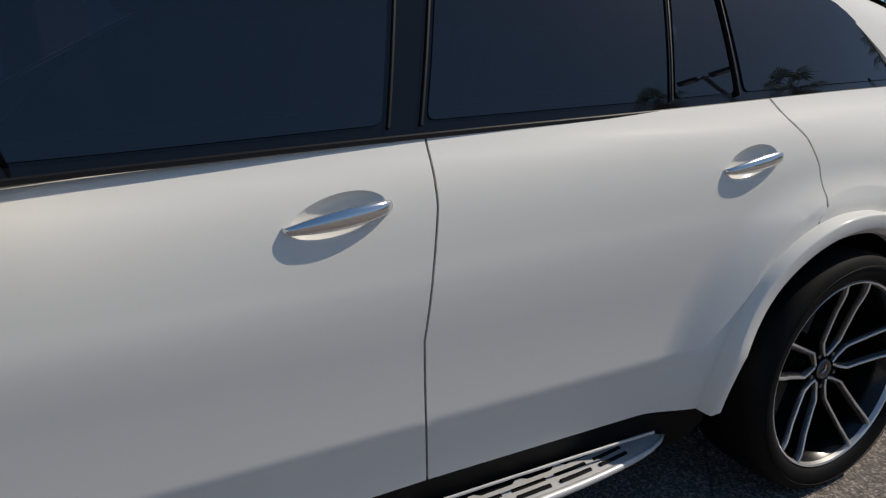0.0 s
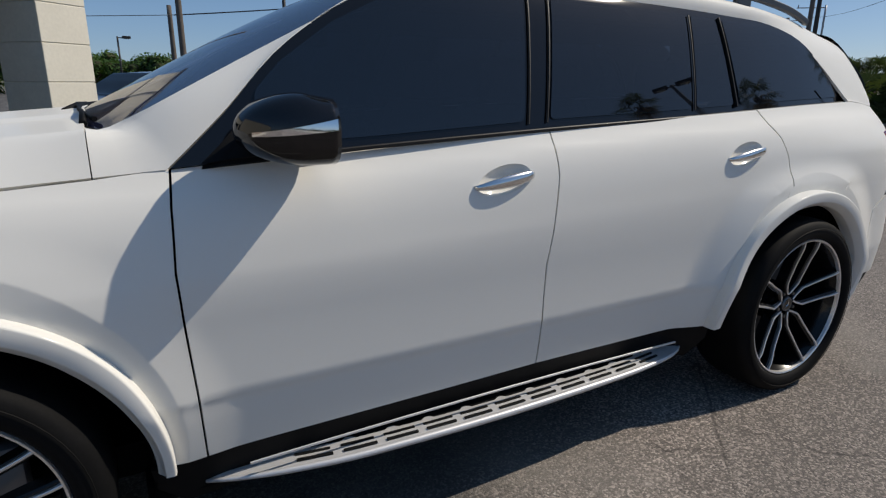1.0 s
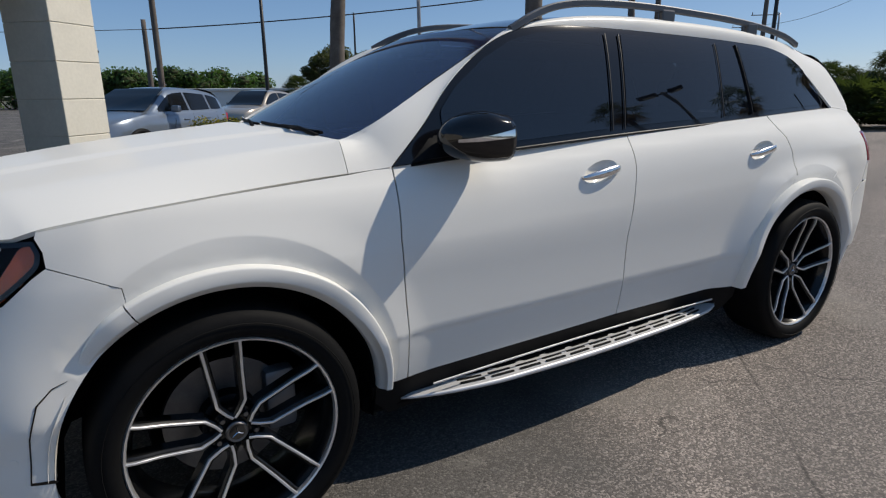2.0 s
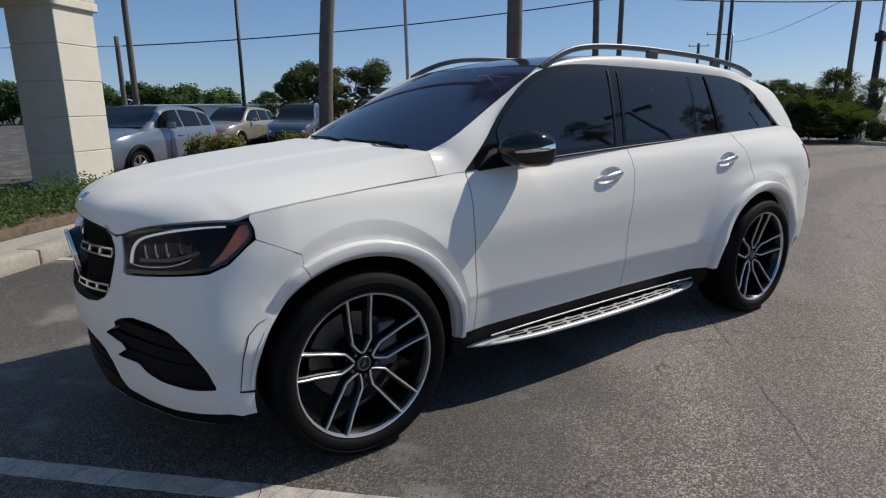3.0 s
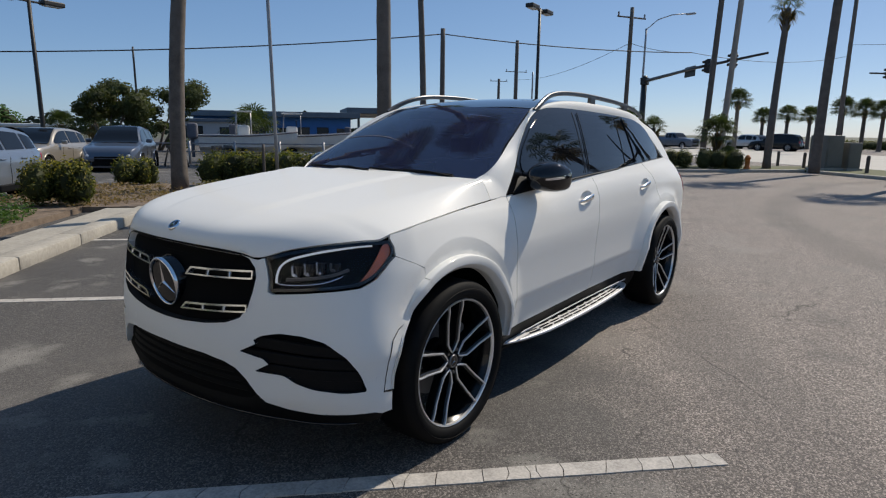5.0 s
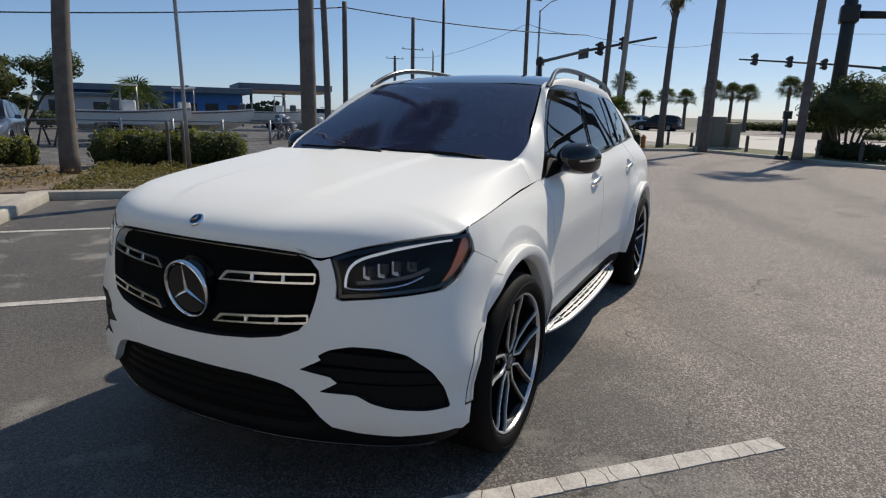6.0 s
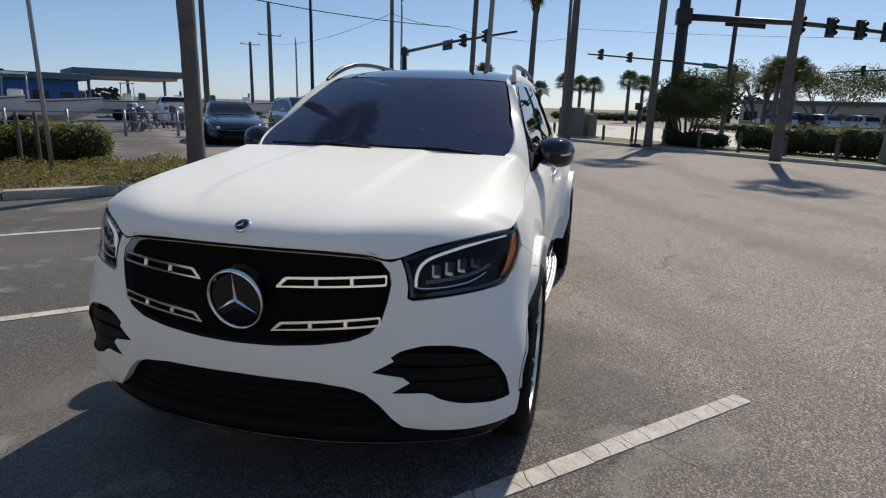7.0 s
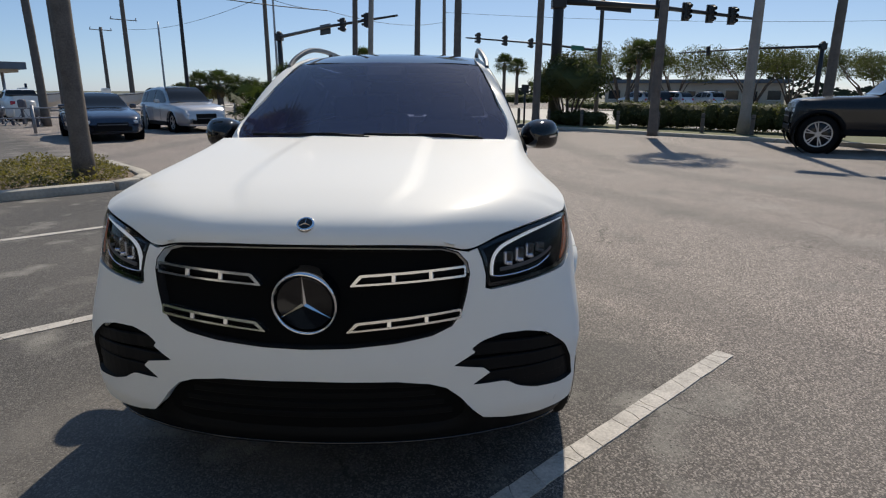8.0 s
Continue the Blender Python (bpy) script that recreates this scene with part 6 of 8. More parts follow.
def palm(at, height, r, seed=1, label="", lean=(0, 0), crown=1.5, fronds=34, group="palms along the verge", dead=8):
    t = thing("palm_tree", label or "tall cabbage palm with a grey trunk and ragged round crown", "palm tree", at, seed * 57 % 360, group)
    rng = random.Random(seed)
    n = 14
    rot = math.radians(-(seed * 57 % 360))
    lx_, ly_ = lean[0] * math.cos(rot) - lean[1] * math.sin(rot), lean[0] * math.sin(rot) + lean[1] * math.cos(rot)
    pts, rad = [], []
    for k in range(n * 2 + 1):
        s = k / (n * 2)
        pts.append((lx_ * s * s, ly_ * s * s, height * s))
        rad.append(r * (1.18 - 0.28 * s + (0.18 * (1 - s * 12) if s < 0.083 else 0)) * (1.0 if k % 2 else 0.965))
    part("trunk", tube(pts, rad, 14), BARK_PALM, t)
    top = Vector(pts[-1])
    collar = bmesh.new()
    for k in range(26):
        a, s = rng.uniform(0, 6.28), rng.uniform(0, 1)
        p = top + Vector((math.cos(a) * r, math.sin(a) * r, -0.15 - 0.8 * s))
        tube([p, p + Vector((math.cos(a) * 0.16, math.sin(a) * 0.16, 0.28))], [0.05, 0.02], 5, collar)
    part("husk_collar", collar, LEAF_TAN, t, "stubs of old fronds")
    for nm, mat, count, lo, hi in (("crown", LEAF_PALM, fronds, -25, 80), ("dead_fronds", LEAF_TAN, dead, -70, -40)):
        if not count:
            continue
        V, F = [], []
        for k in range(count):
            az = 6.283 * (k * 0.618 % 1) + rng.uniform(-0.2, 0.2)
            el = math.radians(lo + (hi - lo) * ((k + 0.5) / count) + rng.uniform(-8, 8))
            L = crown * rng.uniform(0.5, 0.68) * (0.7 if nm == "dead_fronds" else 1)
            d = Vector((math.cos(az) * math.cos(el), math.sin(az) * math.cos(el), math.sin(el)))
            hub = top + d * L + Vector((0, 0, -0.12 * L * math.cos(el)))
            side = d.cross(Vector((0, 0, 1))).normalized()
            up = side.cross(d)
            i = len(V)
            V += [top + side * 0.02, top - side * 0.02, hub - side * 0.012, hub + side * 0.012]
            F.append((i, i + 1, i + 2, i + 3))
            m = 15
            for j in range(m):
                a = math.radians(-118 + 236 * j / (m - 1))
                e = (d * math.cos(a) + side * math.sin(a)).normalized()
                q = crown * rng.uniform(0.48, 0.62) * (0.75 + 0.25 * math.cos(a * 0.6))
                w = 0.050 * crown
                s2 = e.cross(up).normalized()
                mid = hub + e * q * 0.55 + up * 0.06 * q
                tip = hub + e * q + Vector((0, 0, -0.34 * q * rng.uniform(0.6, 1.3)))
                i = len(V)
                V += [hub, mid + s2 * w * 0.5, tip, mid - s2 * w * 0.5]
                F.append((i, i + 1, i + 2, i + 3))
        me = bpy.data.meshes.new(nm)
        me.from_pydata([tuple(v) for v in V], [], F)
        part(nm, me, mat, t)
    return t


def tree(at, height, spread, seed=1, label="", leaf=None, n=5200, size=0.16, stems=4, base=0.35, group="", thin=0.0):
    """A broad tree: forked tapered limbs and clumps of leaves with gaps between them."""
    t = thing("tree", label, "tree", at, 0, group)
    rng = random.Random(seed)
    limbs = bmesh.new()
    spots = []
    for k in range(stems):
        a = 6.283 * (k + rng.random() * 0.6) / stems
        r0 = 0.05 * height * (0.5 + 0.3 * rng.random()) / math.sqrt(stems)
        e = Vector((math.cos(a) * spread * 0.30, math.sin(a) * spread * 0.30, height * (0.50 + 0.14 * rng.random())))
        p0 = Vector((math.cos(a) * 0.12, math.sin(a) * 0.12, 0))
        m = p0.lerp(e, 0.5) + Vector((rng.uniform(-0.1, 0.1), rng.uniform(-0.1, 0.1), height * 0.04)) * spread * 0.25
        tube([p0, m, e], [r0 * 1.25, r0, r0 * 0.6], 7, limbs)
        for j in range(4):
            b = a + rng.uniform(-0.9, 0.9)
            f = e + Vector((math.cos(b) * spread * rng.uniform(0.06, 0.26), math.sin(b) * spread * rng.uniform(0.06, 0.26), height * rng.uniform(0.02, 0.34)))
            f.z = min(f.z, height * 0.90)
            tube([m.lerp(e, rng.uniform(0.5, 1.0)), e.lerp(f, 0.5) + Vector((0, 0, 0.05 * height)), f], [r0 * 0.5, r0 * 0.35, r0 * 0.15], 5, limbs)
            R = spread * rng.uniform(0.10, 0.17)
            spots.append((tuple(f), (R, R, R * 0.72)))
    for j in range(stems * 2):
        a, q = rng.uniform(0, 6.283), math.sqrt(rng.random())
        z = height * (base + (0.92 - base) * rng.random())
        R = spread * rng.uniform(0.09, 0.15)
        spots.append(((math.cos(a) * q * spread * 0.40, math.sin(a) * q * spread * 0.40, z), (R, R, R * 0.7)))
    part("trunk", limbs, BARK, t)
    part("crown", leaves("crown", spots, n, size, seed), leaf or LEAF_DARK, t)
    if not thin:
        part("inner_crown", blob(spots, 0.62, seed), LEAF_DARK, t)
    return t


def round_tree(at, h, rx_, rz_, seed, label, n, size):
    """A small clipped tree: several stems under one dense crown."""
    t = thing("tree", label, "tree", at, 0)
    rng = random.Random(seed)
    limbs, spots = bmesh.new(), []
    zc = h - rz_
    for k in range(9):
        a = 6.283 * k / 9 + rng.uniform(-0.2, 0.2)
        q = rng.uniform(0.25, 0.75) * rx_
        e = Vector((math.cos(a) * q, math.sin(a) * q, zc - 0.1 * rz_))
        p0 = Vector((math.cos(a) * 0.22, math.sin(a) * 0.22, 0))
        tube([p0, p0.lerp(e, 0.45) + Vector((rng.uniform(-0.08, 0.08), rng.uniform(-0.08, 0.08), 0.08)), e], [0.06, 0.045, 0.025], 6, limbs)
    for k in range(70):
        a, c = 6.283 * (k * 0.618 % 1), rng.uniform(-0.75, 1)
        q = rng.uniform(0.45, 0.86)
        w = math.sqrt(1 - c * c)
        R = rx_ * rng.uniform(0.20, 0.30)
        spots.append(((math.cos(a) * w * q * rx_, math.sin(a) * w * q * rx_, zc + c * q * rz_), (R, R, R * 0.75)))
    part("trunk", limbs, BARK, t)
    part("crown", leaves("crown", spots, n, size, seed), LEAF_DARK, t)
    part("inner_crown", blob([((0, 0, zc), (rx_ * 0.78, rx_ * 0.78, rz_ * 0.78))], 1.0, seed), LEAF_DARK, t)
    return t


def fan_shrub(at, h, seed, label, n=60):
    """Palmetto: a clump of fans from the ground."""
    t = thing("palmetto", label, "shrub", at, 0, "palmettos on the corner")
    rng = random.Random(seed)
    V, F = [], []
    for k in range(n):
        az, el = rng.uniform(0, 6.283), math.radians(rng.uniform(5, 85))
        L = h * rng.uniform(0.35, 0.72)
        d = Vector((math.cos(az) * math.cos(el), math.sin(az) * math.cos(el), math.sin(el)))
        root = Vector((rng.uniform(-0.3, 0.3) * h, rng.uniform(-0.3, 0.3) * h, 0.05))
        hub = root + d * L
        side = d.cross(Vector((0, 0, 1))).normalized()
        up = side.cross(d)
        i = len(V)
        V += [root + side * 0.015, root - side * 0.015, hub - side * 0.01, hub + side * 0.01]
        F.append((i, i + 1, i + 2, i + 3))
        for j in range(13):
            a = math.radians(-110 + 220 * j / 12)
            e = (d * math.cos(a) + side * math.sin(a)).normalized()
            q = h * rng.uniform(0.24, 0.34)
            s2 = e.cross(up).normalized() * 0.022 * h
            i = len(V)
            mid = hub + e * q * 0.5
            V += [hub, mid + s2, hub + e * q + Vector((0, 0, -0.22 * q)), mid - s2]
            F.append((i, i + 1, i + 2, i + 3))
    me = bpy.data.meshes.new("fan_leaf")
    me.from_pydata([tuple(v) for v in V], [], F)
    part("fan_leaf", me, LEAF_PALM, t)
    part("heart", blob([((0, 0, h * 0.25), (h * 0.34, h * 0.34, h * 0.25))], 1.0, seed), LEAF_DARK, t)
    return t


# ---------------------------------------------------------------- poles, signals and wires
def pole(name, at, h, r0, r1, mat, label, lean=(0, 0), arms=(), group="", z0=0.0):
    t = thing(name, label, name.replace("_", " "), (at[0], at[1], z0), 0, group)
    pts = [(lean[0] * k / 8, lean[1] * k / 8, h * k / 8) for k in range(9)]
    part("shaft", tube(pts, [r0 + (r1 - r0) * k / 8 for k in range(9)], 12), mat, t)
    for z, length, yaw in arms:
        d = Vector((math.cos(radians(yaw)), math.sin(radians(yaw)), 0))
        c = Vector((lean[0] * z / h, lean[1] * z / h, z))
        part("crossarm", strip_bar([c - d * length / 2, c + d * length / 2], 0.12, 0.10, (0, 0, 1)), mat, t)
        for s in (-0.46, 0.0, 0.46):
            part("insulator", lathe([(0.0, 0.30), (0.04, 0.28), (0.07, 0.2), (0.05, 0.12), (0.07, 0.06), (0.03, 0.0)], 10, "Z", m=Matrix.Translation(c + d * length * s + Vector((0, 0, 0.05)))), POLE_STEEL, t)
    return t


def lamp_post(at, h, yaw, label, heads=2, span=1.3, r=0.09, z0=0.0, mat=None, head=0.46):
    t = thing("lamp_post", label, "lamp post", (at[0], at[1], z0), yaw)
    part("shaft", tube([(0, 0, 0), (0, 0, 0.7), (0, 0, h * 0.5), (0, 0, h)], [r * (1.35 if mat else 1), r, r * 0.85, r * (0.5 if mat else 0.75)], 12), mat or POLE_DARK, t)
    if not mat:
        part("base", lathe([(0.0, 0.5), (r * 2.2, 0.5), (r * 2.4, 0.0)], 12, "Z"), CONCRETE, t)
    part("bracket", strip_bar([(-span * 0.3 if heads > 1 else 0, 0, h - 0.1), (span * 0.3, 0, h - 0.1)], 0.08, 0.08, (0, 0, 1)), POLE_DARK, t)
    for s in ((1, -1) if heads > 1 else (1,)):
        hd = part("lamp_head", box(span * head, 0.42, 0.20, (s * span * 0.48, 0, h - 0.05), 0.04, 2), POLE_DARK, t, "dark box lamp head")
        part("lens", box(span * 0.36, 0.32, 0.03, (s * span * 0.48, 0, h - 0.165), 0.008, 1), DRL_OFF, hd)
    return t


def signal_mast(base, h, end, end_z, r, label, heads, sign=None, z0=0.0, arm_z=None):
    t = thing("signal_mast", label, "traffic signal", (base[0], base[1], z0))
    e = Vector((end[0] - base[0], end[1] - base[1], end_z - z0))
    s = Vector((0, 0, arm_z or h * 0.94))
    part("shaft", tube([(0, 0, 0), (0, 0, h * 0.5), (0, 0, h)], [r * 1.15, r, r * 0.9], 14), SIGNAL_BLACK, t)
    part("cap", lathe([(0.0, h + 0.12), (r * 0.6, h + 0.08), (r * 1.0, h)], 14, "Z"), SIGNAL_BLACK, t)
    part("arm", tube([s, s.lerp(e, 0.5) + Vector((0, 0, 0.12)), e], [r * 0.62, r * 0.45, r * 0.26], 10), SIGNAL_BLACK, t)
    part("flange", box(r * 2.6, r * 2.6, r * 2.6, s, 0.03, 1), SIGNAL_BLACK, t)
    d = (e - s).normalized()
    side = Vector((-d.y, d.x, 0)).normalized()
    for k, hgt in heads:
        p = s.lerp(e, k) + Vector((0, 0, 0.06))
        hgt *= 0.8
        hd = part("signal_head", box(0.24, 0.28, hgt, p, 0.03, 2), SIGNAL_BLACK, t, "black three-lamp signal head")
        part("back_plate", box(0.02 + abs(d.x) * 0.36, 0.02 + abs(d.y) * 0.36, hgt + 0.10, p + side * 0.12, 0.01, 1), SIGNAL_BLACK, hd)
        for j in (-1, 0, 1):
            for sg in (1, -1):
                part("visor", tube([p + Vector((0, 0, j * hgt * 0.32)) + side * 0.14 * sg, p + Vector((0, 0, j * hgt * 0.32 - 0.02)) + side * 0.30 * sg], 0.09, 10, caps=False), SIGNAL_BLACK, hd)
    for k, w, hh, mat in (sign or ()):
        p = s.lerp(e, k)
        part("sign_panel", strip_bar([p - d * w / 2 + side * (r + 0.04), p + d * w / 2 + side * (r + 0.04)], hh, 0.04, side), mat, t)
    return t


def wire(a, b, sag, r=0.018, label="black overhead power cable", n=24):
    a, b = Vector(a), Vector(b)
    c = (a + b) / 2
    t = thing("power_line", label, "cable", c)
    pts = [a.lerp(b, k / n) - c - Vector((0, 0, sag * 4 * (k / n) * (1 - k / n))) for k in range(n + 1)]
    part("strand", tube(pts, r, 5), CABLE, t)
    return t


DRL_OFF = material("lamp_glass_off", (0.5, 0.5, 0.48), 0.3)
SIGN_GREEN = material("green_sign", (0.02, 0.16, 0.09), 0.5)

# ---------------------------------------------------------------- other vehicles
RIM_SILVER = material("silver_wheel", (0.42, 0.42, 0.43), 0.35, metal=0.8)
HEAD_CLEAR = material("clear_lamp", (0.55, 0.57, 0.60), 0.15, coat=0.6)


def vehicle(at, yaw, L, W, top, belt, paint, label, name="car", axles=None, r=0.34, glass=(0, 0), front=(0.46, 0.24, 0.72), spokes=5, bed=None, cladding=None, group="", low=0.26, scuttle=0.225):
    """A parked vehicle, nose along +x. top: (x, z) pairs of its outline from nose to tail; glass: x where the windscreen starts and the rear glass ends."""
    t = thing(name, label, "pickup truck" if name == "pickup_truck" else "car", at, yaw, group)
    T = spl(sorted(top))
    axles = axles or (L * 0.305, -L * 0.29)
    roof = max(z for _, z in top)
    h = W / 2

    def width(x):
        k = max(0.0, (abs(x) - (L / 2 - 0.75)) / 0.75)
        return h * (1 - 0.26 * k ** 2.4)

    def section(x):
        w, tz = width(x), T(x)
        f = min(1.0, max(0.0, (tz - belt - 0.02) / (roof - belt - 0.02)))
        b = min(belt, tz - 0.03)
        s = [(w * 0.90, low), (w * 0.975, low + 0.08), (w * 0.99, low + 0.16), (w, low + 0.26)] + [(w * (1 - 0.005 * q), low + 0.26 + (b - 0.48 - low) * q) for q in (0.2, 0.4, 0.6, 0.8)] + [(w * 0.995, b - 0.22), (w * 0.975, b - 0.05), (w * 0.93, b)]
        wr = w * (0.90 - 0.20 * f)
        s += [(w * 0.93 + (wr - w * 0.93) * q, b + (tz - 0.05 - b) * q) for q in (0.34, 0.67, 1.0)]
        s += [(wr * 0.90, tz - 0.018), (wr * 0.6, tz), (0.0, tz + 0.012)]
        return s
    xs = sorted(set([round(a, 3) for a in np.linspace(-L / 2, L / 2, 90)]))
    bm = bmesh.new()
    rows = []
    for x in xs:
        s = section(x)
        rows.append([bm.verts.new((x, y, z)) for y, z in s] + [bm.verts.new((x, -y, z)) for y, z in s[-2::-1]])
    for a, b in zip(rows, rows[1:]):
        for k in range(len(a) - 1):
            c = (a[k].co + b[k].co + a[k + 1].co + b[k + 1].co) / 4
            if any(math.hypot(c.x - ax, c.z - r) < r * 1.16 for ax in axles) and abs(c.y) > h * 0.5:
                continue
            bm.faces.new((a[k], a[k + 1], b[k + 1], b[k])).smooth = True
    bm.faces.new(rows[0])
    bm.faces.new(rows[-1][::-1])
    bmesh.ops.recalc_face_normals(bm, faces=bm.faces)
    body = part("body", smooth(bm, 55), paint, t)
    part("underbody", box(L * 0.92, W * 0.78, 0.34, (0, 0, low + 0.14), 0.04, 1), SHELL, t)

    def skin(x, z):
        s = section(x)
        for (w0, z0), (w1, z1) in zip(s, s[1:]):
            if z0 <= z <= z1:
                return w0 + (w1 - w0) * (z - z0) / max(z1 - z0, 1e-4)
        return s[-3][0]
    g0, g1 = glass
    lo = belt + 0.035

    def roofline(x):
        return T(x) - 0.10
    n = 18
    gx = [g0 + (g1 - g0) * k / n for k in range(n + 1)]
    upper = [(x, roofline(x)) for x in gx if roofline(x) > lo + 0.03]
    if len(upper) > 3:
        cuts = [upper[0][0], g0 + (g1 - g0) * 0.46, g0 + (g1 - g0) * 0.80, upper[-1][0]]
        for i, (a, b) in enumerate(zip(cuts, cuts[1:])):
            a2, b2 = max(a, b) - (0.03 if i else 0), min(a, b) + (0.03 if i < 2 else 0)
            up = [(x, roofline(x)) for x in np.linspace(a2, b2, 9)]
            poly = up + [(b2, lo), (a2, lo)]
            if roofline(a2) < lo + 0.02:
                poly = up + [(b2, lo)]
            for sg in (1, -1):
                me = panel("side_window", inset(poly, 0.01), lambda x, z: (x, sg * (skin(x, z) + 0.012), z), 0.10, depth=0.006, centre=(0, 0, 1.0))
                part("side_window", me, GLASS_DARK, t)
    # windscreen and rear glass lie on the top outline
    fr = [x for x in np.linspace(L * scuttle, g0 - 0.95, 40) if T(x) < roof - 0.035]
    rr = [x for x in np.linspace(g1 - 0.8, g1 + 0.8, 40) if belt + 0.03 < T(x) < roof - 0.05 and x < 0]
    for nm, q in (("windscreen", fr), ("rear_glass", rr)):
        if len(q) > 3:
            rws = []
            for x in q:
                w = section(x)[13][0] * 0.93
                rws.append([(x + (0.012 if nm == "windscreen" else -0.012), w * u, T(x) + 0.016 + 0.008 * (1 - u * u)) for u in np.linspace(-1, 1, 9)])
            g = grid_mesh(nm, rws)
            bmesh.ops.recalc_face_normals(g, faces=g.faces)
            part(nm, g, GLASS_DARK, t)
    nz = T(L / 2 - 0.06)
    fx = L / 2
    part("grille", box(0.05, W * front[0], nz * front[1], (fx - 0.005, 0, nz * front[2]), 0.02, 2), TRIM_BLACK, t)
    part("grille_bar", box(0.02, W * front[0] * 0.96, 0.03, (fx + 0.022, 0, nz * front[2] + 0.02), 0.008, 1), STEEL, t)
    part("lower_intake", box(0.05, W * 0.56, 0.14, (fx - 0.005, 0, low + 0.14), 0.02, 1), TRIM_BLACK, t)
    for sg in (1, -1):
        part("headlight", box(0.44, 0.34, 0.11, (fx - 0.26, sg * (h * 0.66), nz * 0.86), 0.05, 3, rot=Matrix.Rotation(radians(-24 * sg), 3, "Z")), HEAD_CLEAR, t, "clear headlight")
        part("tail_light", box(0.16, 0.22, 0.20, (-fx + 0.09, sg * (h * 0.68), belt - 0.16), 0.04, 2), RED_LENS, t, "red tail light")
        m = part("door_mirror", box(0.12, 0.20, 0.14, (g0 - 0.32, sg * (h + 0.10), belt + 0.09), 0.04, 2), paint, t)
        for x in (g0 - (g0 - g1) * 0.36, g0 - (g0 - g1) * 0.70):
            part("door_handle", box(0.20, 0.03, 0.03, (x, sg * (skin(x, belt - 0.14) + 0.015), belt - 0.14), 0.01, 1), paint, t)
        for x in (g0 - 0.38, g0 + (g1 - g0) * 0.46, g0 + (g1 - g0) * 0.86):
            part("door_gap", strip_bar([(x - 0.05 * (z > belt - 0.2), sg * (skin(x, z) + 0.001), z) for z in np.linspace(low + 0.14, belt - 0.03, 6)], 0.012, 0.006, (1, 0, 0)), SHELL, t)
        part("sill", box(L * 0.50, 0.08, 0.16, ((axles[0] + axles[1]) / 2, sg * h * 0.965, low + 0.05), 0.03, 1), cladding or TRIM_BLACK, t)
        for ax in axles:
            arch = [(ax + r * 1.16 * math.cos(a), sg * (skin(ax + r * 1.16 * math.cos(a), max(low + 0.04, r + r * 1.16 * math.sin(a))) - 0.01), r + r * 1.16 * math.sin(a)) for a in np.linspace(-0.12, 3.26, 22)]
            part("arch_trim", tube(arch, 0.06 if cladding else 0.036, 6), cladding or paint, t)
            part("wheel_well", lathe([(r * 1.13, -0.06), (r * 1.15, 0.42)], 24, "Y", m=Matrix.Translation((ax, sg * (h - 0.02), r)) @ Matrix.Diagonal((1, -sg, 1, 1))), SHELL, t)
            M = Matrix.Translation((ax, sg * (h - 0.015), r)) @ Matrix.Diagonal((1, -sg, 1, 1))
            wheel = part("wheel", smooth(lathe([(r * 0.66, 0.20), (r * 0.66, 0.05), (r * 0.62, 0.03), (r * 0.12, 0.055), (0.0, 0.055)], 28, "Y", m=M)), ALLOY_BLACK, t)
            part("tyre", smooth(lathe([(r * 0.66, 0.22), (r * 0.94, 0.225), (r, 0.19), (r, 0.03), (r * 0.95, 0.0), (r * 0.74, -0.004), (r * 0.66, 0.012)], 32, "Y", m=M), 60), RUBBER, wheel)
            part("rim_edge", smooth(lathe([(r * 0.60, 0.02), (r * 0.63, 0.004), (r * 0.67, 0.008)], 30, "Y", m=M)), RIM_SILVER, wheel)
            part("hub", lathe([(0.0, 0.015), (r * 0.14, 0.018), (r * 0.16, 0.05)], 12, "Y", m=M), RIM_SILVER, wheel)
            for k in range(spokes):
                for off in (-0.13, 0.13):
                    a = 2 * math.pi * k / spokes + 0.3
                    p0 = M @ Vector((math.cos(a) * r * 0.10, 0.028, math.sin(a) * r * 0.10))
                    p1 = M @ Vector((math.cos(a + off) * r * 0.62, 0.016, math.sin(a + off) * r * 0.62))
                    part("spoke", strip_bar([p0, p1], 0.030, 0.022, (0, 1, 0)), RIM_SILVER, wheel)
    part("number_plate", box(0.012, 0.31, 0.15, (-fx - 0.010, 0, 0.78), 0.004, 1), PLATE, t)
    if bed:
        x0, x1 = bed
        w = h * 0.86
        part("cargo_bed", box(x0 - x1, w * 1.8, 0.03, ((x0 + x1) / 2, 0, T((x0 + x1) / 2) + 0.018), 0.01, 1), TRIM_BLACK, t, "dark cargo bed")
    return t


PLATE = material("plain_plate", (0.55, 0.55, 0.53), 0.5)


def suv_top(L, H, hood=0.98):
    return [(L / 2, 0.56), (L / 2 - 0.03, 0.70), (L / 2 - 0.10, 0.82), (L / 2 - 0.26, hood - 0.06), (L / 2 - 0.55, hood + 0.01), (L * 0.29, hood + 0.06), (L * 0.225, hood + 0.11), (L * 0.08, H - 0.16), (L * 0.01, H - 0.03), (-L * 0.08, H), (-L * 0.24, H - 0.035), (-L * 0.36, H - 0.11), (-L * 0.42, H - 0.24), (-L * 0.465, H - 0.56), (-L * 0.48, 0.96), (-L / 2 + 0.01, 0.80), (-L / 2, 0.55)]


